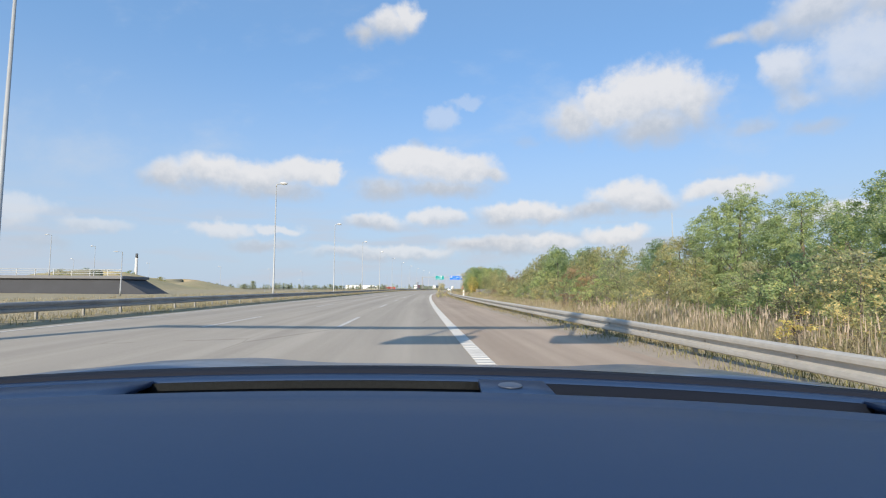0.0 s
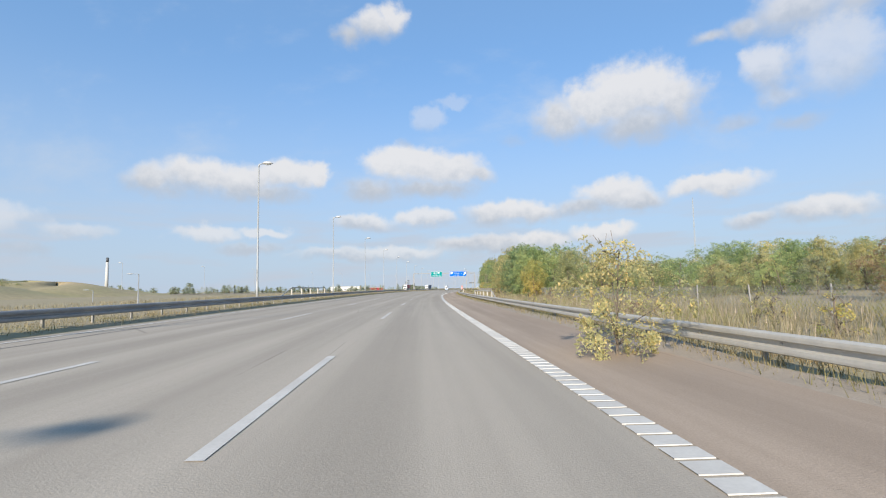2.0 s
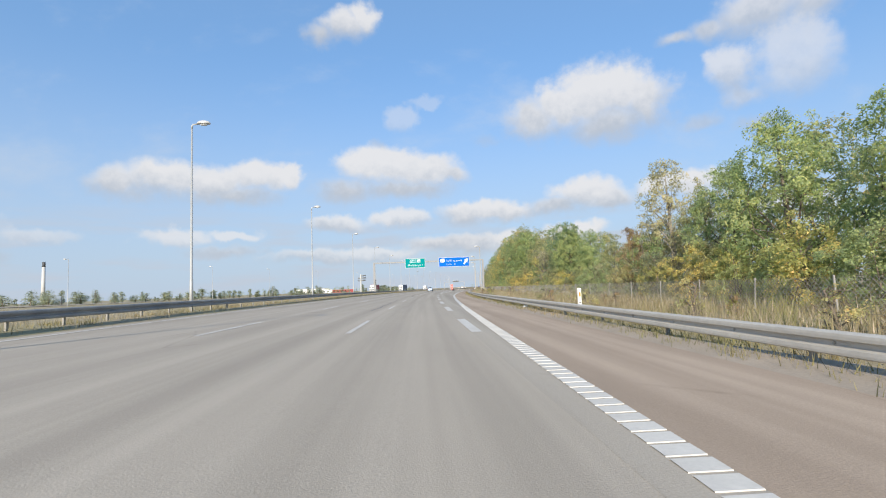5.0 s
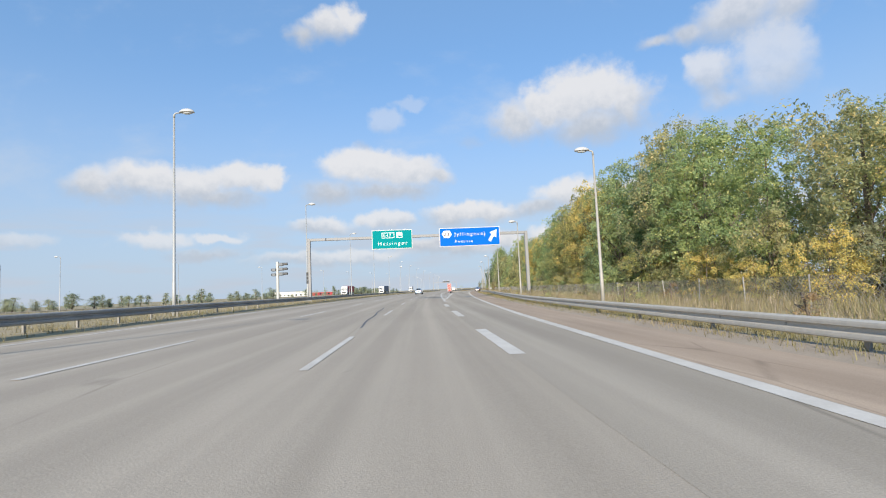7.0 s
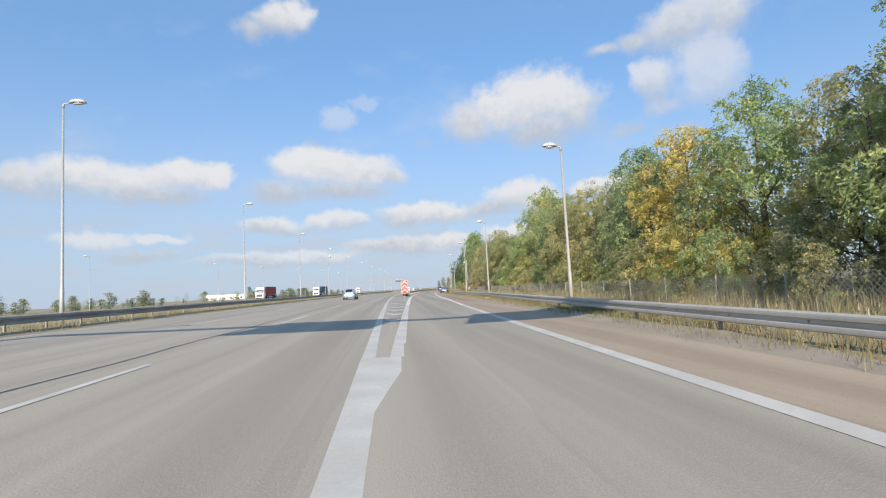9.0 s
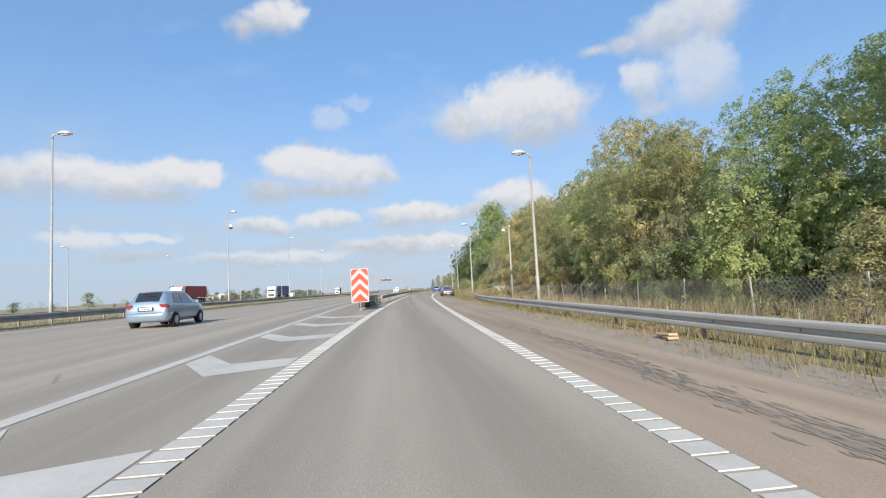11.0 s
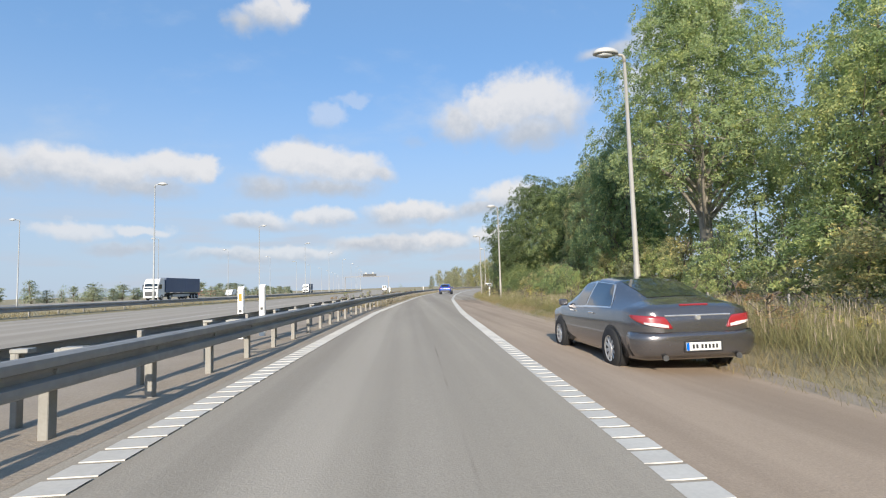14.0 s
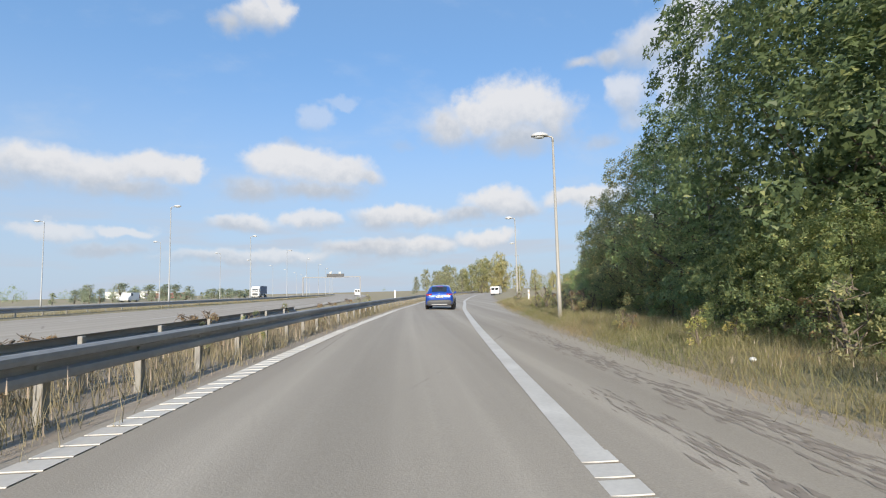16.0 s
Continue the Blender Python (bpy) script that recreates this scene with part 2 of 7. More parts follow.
M = {
    "asphalt": asphalt_material("asphalt", (0.372, 0.324, 0.262), (0.435, 0.38, 0.308), 0.05),
    "asphalt_ramp": asphalt_material("asphalt_ramp", (0.345, 0.304, 0.247), (0.408, 0.36, 0.295), 0.06),
    "asphalt_brown": asphalt_material("asphalt_brown", (0.365, 0.282, 0.21), (0.445, 0.348, 0.262), 0.02, 0.55),
    "seal": material("bitumen_seal", (0.075, 0.08, 0.09), 0.6, vary=0.2),
    "skid": material("skid_rubber", (0.285, 0.243, 0.2), 0.85, vary=0.25, scale=0.6, fine=12.0, shine=0.2),
    "paint": material("road_paint", (0.68, 0.65, 0.59), 0.75, vary=0.12, scale=1.2, fine=25.0, second=(0.52, 0.49, 0.44), amount=0.4, shine=0.15),
    "grass_ground": material("grass_ground", (0.38, 0.305, 0.19), 0.95, vary=0.28, scale=0.15, fine=3.0, bump=0.3, second=(0.28, 0.24, 0.135)),
    "mound_grass": material("mound_grass", (0.44, 0.345, 0.2), 0.95, vary=0.3, scale=0.06, fine=0.8, bump=0.4, second=(0.31, 0.27, 0.13)),
    "gravel": material("gravel", (0.35, 0.29, 0.225), 0.95, vary=0.25, scale=0.8, fine=30.0, bump=0.5),
    "grass_dry": material("grass_dry", (0.43, 0.36, 0.245), 0.9, vary=0.15, scale=0.12, fine=4.0, per_island=0.28, second=(0.3, 0.265, 0.155), translucent=0.4),
    "grass_gold": material("grass_gold", (0.36, 0.32, 0.17), 0.9, vary=0.15, scale=0.12, fine=4.0, per_island=0.28, second=(0.27, 0.265, 0.115), translucent=0.4),
    "grass_green": material("grass_green", (0.221, 0.221, 0.091), 0.9, vary=0.15, scale=0.2, fine=4.0, per_island=0.4, second=(0.312, 0.24, 0.13), translucent=0.35),
    "weed": material("weed", (0.3, 0.237, 0.144), 0.9, vary=0.15, scale=0.25, fine=4.0, per_island=0.3, second=(0.25, 0.256, 0.1), translucent=0.35),
    "seed": material("seed_head", (0.483, 0.391, 0.299), 0.9, vary=0.15, per_island=0.3, translucent=0.3),
    "steel": material("galvanised_steel", (0.42, 0.43, 0.43), 0.5, 0.55, vary=0.12, scale=1.5, fine=14.0),
    "rail_right": material("weathered_rail", (0.52, 0.495, 0.44), 0.68, 0.1, vary=0.16, scale=0.7, fine=9.0, second=(0.42, 0.395, 0.35), shine=0.3),
    "rail_dark": material("dark_rail", (0.27, 0.27, 0.268), 0.62, 0.2, vary=0.2, scale=0.7, fine=9.0, second=(0.34, 0.33, 0.31)),
    "post_grey": material("post_grey", (0.3, 0.29, 0.265), 0.7, 0.1, vary=0.15, shine=0.3),
    "pole": material("pole_steel", (0.38, 0.39, 0.385), 0.55, 0.25, vary=0.1, scale=0.8, fine=6.0),
    "lamp_shell": material("lamp_shell", (0.5, 0.5, 0.49), 0.4, 0.1, vary=0.08, scale=2.0),
    "bracket": material("zinc_bracket", (0.34, 0.335, 0.31), 0.55, 0.2, vary=0.15, scale=3.0),
    "gantry": material("gantry_steel", (0.27, 0.272, 0.275), 0.65, 0.15, vary=0.12, scale=0.8, fine=6.0),
    "fence": material("fence_grey", (0.31, 0.3, 0.28), 0.8, vary=0.2),
    "pole_cream": material("pole_cream", (0.36, 0.345, 0.31), 0.55, 0.1, vary=0.12, scale=0.8, fine=6.0),
    "white": material("white_paint", (0.78, 0.78, 0.76), 0.45, vary=0.07),
    "green_sign": material("green_sign", (0.0, 0.225, 0.235), 0.7, vary=0.04, shine=0.06),
    "blue_sign": material("blue_sign", (0.002, 0.125, 0.52), 0.6, vary=0.04, shine=0.06),
    "number_ink": material("number_ink", (0.05, 0.012, 0.016), 0.6, vary=0.04, shine=0.1),
    "red_sign": material("red_sign", (0.52, 0.09, 0.062), 0.6, vary=0.06, shine=0.2),
    "sign_white": material("sign_white", (0.56, 0.55, 0.53), 0.6, vary=0.06, scale=2.0, shine=0.2),
    "board_white": material("board_white", (0.43, 0.43, 0.43), 0.65, vary=0.08, scale=2.0, shine=0.15),
    "yellow": material("yellow_reflector", (0.72, 0.27, 0.03), 0.35, vary=0.05),
    "black": material("black_plastic", (0.025, 0.026, 0.028), 0.5, vary=0.15),
    "signal_grey": material("signal_grey", (0.16, 0.175, 0.19), 0.6, vary=0.12),
    "cushion_steel": material("cushion_steel", (0.105, 0.108, 0.112), 0.55, 0.3, vary=0.2),
    "dark_grey": material("dark_grey", (0.07, 0.072, 0.075), 0.55, vary=0.15),
    "concrete": material("concrete", (0.36, 0.35, 0.32), 0.9, vary=0.15, scale=0.8, fine=20.0, bump=0.3),
    "deck_grey": material("deck_grey", (0.17, 0.17, 0.175), 0.9, vary=0.15, scale=0.8, fine=20.0),
    # concrete with the shade below the deck put into its near-black colour
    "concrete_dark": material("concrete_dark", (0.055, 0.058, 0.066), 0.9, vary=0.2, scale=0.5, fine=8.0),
    "cabinet": material("cabinet_grey", (0.5, 0.49, 0.46), 0.6, vary=0.1, scale=1.5),
    "wood": material("wood_scrap", (0.5, 0.38, 0.24), 0.85, vary=0.2),
    "bark": material("bark", (0.16, 0.13, 0.1), 0.9, vary=0.3, scale=2.0, fine=18.0, bump=0.6),
    "bark_pale": material("bark_pale", (0.25, 0.225, 0.185), 0.85, vary=0.3, scale=3.0, fine=14.0, bump=0.4),
    "tyre": material("tyre", (0.02, 0.02, 0.021), 0.8, vary=0.2),
    "rim": material("alloy_rim", (0.62, 0.62, 0.62), 0.35, 0.35, vary=0.05),
    "glass": material("car_glass", (0.02, 0.025, 0.03), 0.05, vary=0.02, coat=1.0),
    "red_lamp": material("red_lamp", (0.3, 0.025, 0.03), 0.22, vary=0.05, coat=1.0),
    "clear_lamp": material("clear_lamp", (0.75, 0.72, 0.68), 0.12, vary=0.05, coat=1.0),
    "plate": material("plate_white", (0.75, 0.75, 0.73), 0.4, vary=0.03),
    "chrome": material("chrome", (0.75, 0.75, 0.74), 0.22, 0.7, vary=0.02),
    "lamp_glass": material("lamp_glass", (0.5, 0.52, 0.53), 0.25, vary=0.03, coat=0.6),
    "paint_blue": material("car_blue", (0.012, 0.06, 0.34), 0.28, 0.35, vary=0.03, coat=1.0),
    "paint_dark": material("car_graphite", (0.16, 0.152, 0.155), 0.24, 0.75, vary=0.03, coat=1.0),
    "paint_silver": material("car_pale_blue", (0.28, 0.36, 0.45), 0.3, 0.4, vary=0.03, coat=1.0),
    "paint_white": material("vehicle_white", (0.75, 0.75, 0.74), 0.35, vary=0.04, coat=0.4),
    "trailer_red": material("trailer_red", (0.33, 0.035, 0.045), 0.6, vary=0.12, scale=0.6),
    "trailer_blue": material("trailer_navy", (0.085, 0.115, 0.185), 0.55, vary=0.1, scale=0.6),
    "dash": material("dash_plastic", (0.017, 0.038, 0.088), 0.55, vary=0.08, scale=3.0, fine=900.0, bump=0.06, grain=0.5, shine=0.28),
    "paint_own": material("car_slate_blue", (0.035, 0.055, 0.1), 0.35, 0.2, vary=0.04, coat=0.25),
    "sensor": material("sensor_grey", (0.05, 0.065, 0.1), 0.4, vary=0.1),
    # dashboard plastic again, with the slot's shade put into the colour
    "dash_shade": material("dash_shadow", (0.01, 0.013, 0.021), 0.9, vary=0.1, fine=300.0, shine=0.05),
    "cowl": material("cowl_black", (0.012, 0.015, 0.024), 0.75, vary=0.1, shine=0.12),
    # vent grain, its colour lowered to stand for shade inside the slot
    "vent": material("vent_grain", (0.014, 0.015, 0.015), 0.9, vary=0.3, fine=160.0, bump=0.2, shine=0.06),
    "leaf_green": leaf_material("leaf_green", (0.24, 0.318, 0.138), (0.372, 0.426, 0.18), (0.552, 0.516, 0.204)),
    "leaf_olive": leaf_material("leaf_olive", (0.294, 0.314, 0.156), (0.444, 0.414, 0.198), (0.648, 0.492, 0.216)),
    "leaf_yellow": leaf_material("leaf_yellow", (0.36, 0.372, 0.132), (0.564, 0.48, 0.162), (0.768, 0.528, 0.192)),
    "leaf_gold": leaf_material("leaf_gold", (0.282, 0.3, 0.12), (0.552, 0.462, 0.156), (0.85, 0.612, 0.204)),
    "leaf_rust": leaf_material("leaf_rust", (0.31, 0.225, 0.13), (0.42, 0.29, 0.155), (0.3, 0.28, 0.12)),
    "leaf_dark": leaf_material("leaf_dark", (0.198, 0.276, 0.138), (0.324, 0.39, 0.18), (0.48, 0.48, 0.204)),
    "leaf_birch": leaf_material("leaf_birch", (0.4, 0.38, 0.22), (0.5, 0.45, 0.25), (0.58, 0.47, 0.24)),
    "leaf_grey": leaf_material("leaf_grey", (0.24, 0.262, 0.16), (0.34, 0.345, 0.2), (0.5, 0.42, 0.23)),
    # oak's dark green, lowered further to hold the shade of neighbouring trees
    "leaf_oak": leaf_material("leaf_oak", (0.09, 0.135, 0.065), (0.14, 0.185, 0.078), (0.27, 0.29, 0.11)),
    "leaf_hedge": leaf_material("leaf_hedge", (0.17, 0.235, 0.105), (0.27, 0.32, 0.135), (0.45, 0.42, 0.165)),
    # green paled and greyed, so the colour itself carries the distance haze
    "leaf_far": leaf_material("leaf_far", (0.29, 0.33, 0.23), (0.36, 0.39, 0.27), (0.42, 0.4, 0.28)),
}

# ---- plan: the motorway is an arc; s runs along it, o to the right of the line between its two right-hand lanes ----
TH0, K1, X0 = -0.0603288, 0.00053088, -2.3839
S1, K2 = 452.0, -0.00062


def heading(s):
    return TH0 + K1 * min(s, S1) + K2 * max(s - S1, 0.0)


def axis(s):
    a = min(s, S1)
    x = X0 + (math.cos(TH0) - math.cos(TH0 + K1 * a)) / K1
    y = (math.sin(TH0 + K1 * a) - math.sin(TH0)) / K1
    if s > S1:
        h = heading(S1)
        x += (math.cos(h) - math.cos(h + K2 * (s - S1))) / K2
        y += (math.sin(h + K2 * (s - S1)) - math.sin(h)) / K2
    return x, y


def W(s, o, z=0.0):
    x, y = axis(s)
    h = heading(s)
    return Vector((x + o * math.cos(h), y - o * math.sin(h), z))


def along(table):
    xs, ys = [p[0] for p in table], [p[1] for p in table]
    return lambda s: float(np.interp(s, xs, ys))


RIGHT_LINE = along([(-60, 3.6), (110, 3.52), (150, 3.75), (176, 4.5), (200, 5.2), (228, 6.1), (254, 7.3), (307, 9.7), (330, 10.5), (352, 11.3), (374, 12.1), (396, 13.1), (421, 14.7), (433, 15.7), (452, 17.4), (475, 20.2), (500, 24.5), (530, 31), (560, 39.5), (600, 53)])
RAMP_LEFT = along([(300, 5.75), (334, 6.6), (357, 7.4), (376, 8.2), (398, 9.0), (420, 10.5), (433, 11.3), (451, 12.8), (475, 15.6), (500, 19.8), (530, 26.3), (560, 34.8), (600, 48.5)])
SHOULDER = along([(-60, 6.9), (8, 6.9), (40, 6.5), (70, 6.25), (103, 6.4), (150, 6.65), (200, 7.3), (242, 8.6), (272, 10.3), (304, 12.0), (326, 12.75), (338, 13.2), (366, 14.9), (407, 16.7), (414, 17.2), (421, 17.5), (431, 18.2), (452, 20.6), (475, 24.0), (500, 28.5), (530, 35), (560, 43.5), (600, 57)])
LEFT_LINE = -8.0
CAM_O = along([(-60, 1.9), (200, 1.9), (235, 2.4), (295, 7.0), (340, 9.2), (417, 13.2), (452, 15.4), (500, 22.3), (560, 37), (600, 51)])
Z_LEFT = along([(-60, 0.08), (70, 0.12), (110, 0.22), (175, 0.36), (255, 0.34), (345, 0.27), (395, 0.2), (440, 0.1), (600, 0.0)])
Z_RIGHT = along([(-60, 0.0), (300, 0.0), (380, -0.17), (430, -0.17), (500, -0.12), (600, 0.0)])

BANK = along([(-60, 0.0), (342, 0.0), (358, 0.28), (600, 0.28)])


def road_z(s, o):
    c = CAM_O(s)
    if o < c:
        return Z_LEFT(s) * min((c - o) / (c + 8.0), 1.15)
    return Z_RIGHT(s) * min((o - c) / 3.4, 1.3)


def ground_z(s, o):
    """Verges and land beside the road."""
    r = SHOULDER(s)
    if o < -8.3:
        d = -8.3 - o
        return road_z(s, -8.3) + 0.2 * min(d / 0.8, 1.0) + 0.15 * math.sin(o * 0.07 + s * 0.013) * min(d / 20.0, 1.0) - 0.06
    if o > r - 0.3:
        d = o - r + 0.3
        rise = 0.1 * min(d / 1.0, 1.0) + 0.03 * min(max(d - 6.0, 0.0), 40.0)
        return road_z(s, r) + rise + BANK(s) * min(max(d - 0.4, 0.0) / 1.2, 1.0) - 0.06
    return road_z(s, o) - 0.06


def place(s, o, z=None, turn=0.0):
    """Pose of a thing that stands on the land at s, o and faces along the road."""
    p = W(s, o)
    return pose(p.x, p.y, ground_z(s, o) if z is None else z, 0, 0, -math.degrees(heading(s)) + turn)


# ---- mesh helpers ----


def mesh_object(name, verts, faces, mat, parent=None, label="", smooth=False, uvs=None):
    me = bpy.data.meshes.new(name)
    me.from_pydata([tuple(v) for v in verts], [], faces)
    if mat is not None:
        me.materials.append(M[mat] if isinstance(mat, str) else mat)
    if smooth:
        me.polygons.foreach_set("use_smooth", [True] * len(me.polygons))
    if uvs is not None:
        layer = me.uv_layers.new(name="uv")
        idx = np.empty(len(me.loops), dtype=np.int32)
        me.loops.foreach_get("vertex_index", idx)
        layer.data.foreach_set("uv", np.asarray(uvs, dtype=np.float32)[idx].ravel())
    me.update()
    ob = new(name, me)
    if parent is not None:
        ob.parent = parent
    if label:
        ob["label"] = label
    return ob


def part(name, bm, mat, parent=None, label="", smooth=False):
    me = bpy.data.meshes.new(name)
    bmesh.ops.recalc_face_normals(bm, faces=bm.faces)
    bm.to_mesh(me)
    bm.free()
    me.materials.append(M[mat] if isinstance(mat, str) else mat)
    if smooth:
        me.polygons.foreach_set("use_smooth", [True] * len(me.polygons))
    ob = new(name, me)
    if parent is not None:
        ob.parent = parent
    if label:
        ob["label"] = label
    return ob


def thing(name, label, category, m=None, group="", kind=""):
    ob = new(name)
    ob.empty_display_size = 0.3
    if m is not None:
        ob.matrix_basis = m
    return tagged(ob, label, category, group, kind)


def box(bm, x0, x1, y0, y1, z0, z1, bevel=0.0, m=None):
    r = bmesh.ops.create_cube(bm, size=1.0)
    vs = r["verts"]
    for v in vs:
        v.co = Vector(((x0 + x1) / 2 + v.co.x * (x1 - x0), (y0 + y1) / 2 + v.co.y * (y1 - y0), (z0 + z1) / 2 + v.co.z * (z1 - z0)))
    if bevel:
        es = list({e for v in vs for e in v.link_edges})
        vs = bmesh.ops.bevel(bm, geom=es, offset=bevel, segments=1, affect="EDGES")["verts"]
    if m is not None:
        bmesh.ops.transform(bm, matrix=m, verts=list({v for v in vs if v.is_valid}))
    return bm


def tube(bm, pts, radii, sides=10, cap=True):
    """A round tapered tube through points."""
    rings = []
    for i, p in enumerate(pts):
        p = Vector(p)
        d = (Vector(pts[min(i + 1, len(pts) - 1)]) - Vector(pts[max(i - 1, 0)])).normalized()
        side = d.cross(Vector((0.3, 1, 0.1))).normalized() if abs(d.y) < 0.9 else d.cross(Vector((1, 0, 0.1))).normalized()
        up = side.cross(d)
        r = radii[i] if isinstance(radii, (list, tuple)) else radii
        rings.append([bm.verts.new(p + r * (math.cos(2 * math.pi * k / sides) * side + math.sin(2 * math.pi * k / sides) * up)) for k in range(sides)])
    for a, b in zip(rings, rings[1:]):
        for k in range(sides):
            bm.faces.new((a[k], a[(k + 1) % sides], b[(k + 1) % sides], b[k]))
    if cap:
        bm.faces.new(rings[0])
        bm.faces.new(rings[-1])
    return bm


def strip(name, s_list, left, right, mat, parent, lift=0.0, steps=1, zf=None, label="", thick=0.0):
    """A strip of surface between two offsets along the road."""
    zf = zf or road_z
    verts, faces, uvs = [], [], []
    n = steps + 1
    for s in s_list:
        a, b = left(s) if callable(left) else left, right(s) if callable(right) else right
        for i in range(n):
            o = a + (b - a) * i / steps
            verts.append(W(s, o, zf(s, o) + lift))
            uvs.append((s, o))
    for j in range(len(s_list) - 1):
        for i in range(steps):
            k = j * n + i
            faces.append((k, k + 1, k + 1 + n, k + n))
    return mesh_object(name, verts, faces, mat, parent, label, uvs=uvs)


def srange(a, b, step):
    n = max(1, int(round((b - a) / step)))
    return [a + (b - a) * i / n for i in range(n + 1)]

# ---- ground and road ----
S_ROAD = srange(-60.0, 900.0, 6.0)


def land_offsets():
    return [-900, -600, -400, -280, -200, -150, -110, -85, -65, -50, -40, -32, -26, -21, -17, -14, -12, -10.5, -9.6, -9.1, -8.6, -8.3]


def build_ground():
    verts, faces = [], []
    ss = [-900, -600, -400, -250, -160, -100] + srange(-60, 600, 8) + [640, 700, 780, 880, 1000, 1200, 1500, 2000, 2800]
    lefts = land_offsets()
    rights = [0.0, 0.5, 1.2, 2.2, 3.5, 5, 7, 9, 12, 16, 22, 30, 42, 60, 90, 140, 220, 350, 600, 900]
    n = len(lefts) + 4 + len(rights)
    for s in ss:
        sc = min(max(s, -60), 600)
        r = SHOULDER(sc) - 0.3
        os_ = lefts + [-5.0, -1.5, 2.0, r * 0.8] + [r + d for d in rights]
        for o in os_:
            verts.append(W(s, o, ground_z(sc, o)))
    for j in range(len(ss) - 1):
        for i in range(n - 1):
            k = j * n + i
            faces.append((k, k + 1, k + 1 + n, k + n))
    g = mesh_object("ground", verts, faces, "grass_ground", smooth=True)
    return tagged(g, "dry autumn grassland with straw-coloured and green patches", "ground", kind="structure")


ground = build_ground()

road = tagged(strip("road", S_ROAD, -8.9, lambda s: min(RIGHT_LINE(s), 5.6) + 0.3 if s < 300 else 5.0, "asphalt", None, 0.0, 6),
              "light grey worn asphalt motorway with three lanes", "road", kind="structure")
exit_road = tagged(strip("exit_road", srange(150.0, 600.0, 4.0), lambda s: min(3.4, RIGHT_LINE(s) - 0.4) if s < 300 else RAMP_LEFT(s) - 1.0 if s > 352 else 3.0, lambda s: RIGHT_LINE(s) + 0.3, "asphalt_ramp", None, 0.003, 5),
                   "grey asphalt exit lane that leaves the motorway", "road", kind="structure")
ramp_shoulder = tagged(strip("ramp_shoulder", srange(420.0, 600.0, 4.0), lambda s: RIGHT_LINE(s) + 0.16, SHOULDER, "asphalt_ramp", None, 0.004, 3),
                       "grey worn asphalt shoulder of the exit lane", "road shoulder", kind="structure")
shoulder = tagged(strip("hard_shoulder", srange(-60.0, 420.0, 4.0), lambda s: RIGHT_LINE(s) + 0.16, SHOULDER, "asphalt_brown", None, 0.004, 3),
                  "brownish gritty asphalt hard shoulder", "road shoulder", kind="structure")
verge = tagged(strip("gravel_verge", srange(-60.0, 600.0, 4.0), lambda s: SHOULDER(s) - 0.25, lambda s: SHOULDER(s) + (0.55 if s < 350 else 0.16) * (1 + 0.33 * math.sin(s * 0.9) + 0.22 * math.sin(s * 2.3)), "gravel", None, 0.003, 2, lambda s, o: ground_z(s, o) + 0.05),
               "pale gravel and grit along the shoulder edge", "verge", kind="structure")
tagged(strip("left_gravel_verge", srange(-60.0, 700.0, 5.0), lambda s: -9.0 - 0.2 * math.sin(s * 0.7) - 0.15 * math.sin(s * 1.9), -8.7, "gravel", None, 0.01, 1, road_z),
                    "narrow grit strip beside the fast lane", "verge", kind="structure")


def marking(name, s_list, left, right, parent, lift=0.008):
    return strip(name, s_list, left, right, "paint", parent, lift, 1)


def dashes(o_of, s0, pitch, length, width, s_end, parent):
    s = s0
    while s < s_end:
        o = o_of(s) if callable(o_of) else o_of
        marking("lane_dash", [s, s + length / 2, s + length], lambda q, o=o: (o_of(q) if callable(o_of) else o) - width / 2, lambda q, o=o: (o_of(q) if callable(o_of) else o) + width / 2, parent)
        s += pitch


dashes(0.0, 15.4 - 66.0, 16.5, 5.5, 0.14, 620, road)
dashes(-3.93, 31.5 - 82.5, 16.5, 5.5, 0.14, 620, road)
dashes(lambda s: 3.55, 176.3 - 12.75, 12.75, 5.6, 0.3, 252, exit_road)
marking("edge_line", srange(-60, 700, 5), LEFT_LINE - 0.08, LEFT_LINE + 0.08, road)
for a, b in ((-60, -6), (108, 150), (186, 292)):
    marking("edge_line", srange(a, b, 4), lambda s: RIGHT_LINE(s) - 0.13, lambda s: RIGHT_LINE(s) + 0.13, road, 0.009)
marking("edge_line", srange(421, 600, 4), lambda s: RIGHT_LINE(s) - 0.13, lambda s: RIGHT_LINE(s) + 0.13, exit_road, 0.009)
GORE_LEFT = along([(254, 3.82), (262, 3.9), (292, 3.87), (326, 3.68), (345, 3.54), (700, 3.54)])
marking("gore_line", srange(268, 700, 4), lambda s: GORE_LEFT(s) - 0.12, lambda s: GORE_LEFT(s) + 0.12, exit_road, 0.009)
RAMP_GORE = along([(254, 3.84), (262, 4.18), (271, 4.53), (280, 4.9), (300, 5.62), (334, 6.6), (357, 7.4), (376, 8.2), (398, 9.0), (420, 10.5), (433, 11.3), (451, 12.8), (475, 15.6), (500, 19.8), (530, 26.3), (560, 34.8), (600, 48.5)])
marking("gore_tip", srange(253.8, 268, 2.84), lambda s: GORE_LEFT(s) - 0.13, lambda s: RAMP_GORE(s) + 0.14, exit_road, 0.009)
marking("gore_line", srange(268, 296, 4), lambda s: RAMP_GORE(s) - 0.14, lambda s: RAMP_GORE(s) + 0.14, exit_road, 0.0095)
marking("edge_line", srange(450, 600, 4), lambda s: RAMP_GORE(s) - 0.14, lambda s: RAMP_GORE(s) + 0.14, exit_road, 0.0095)


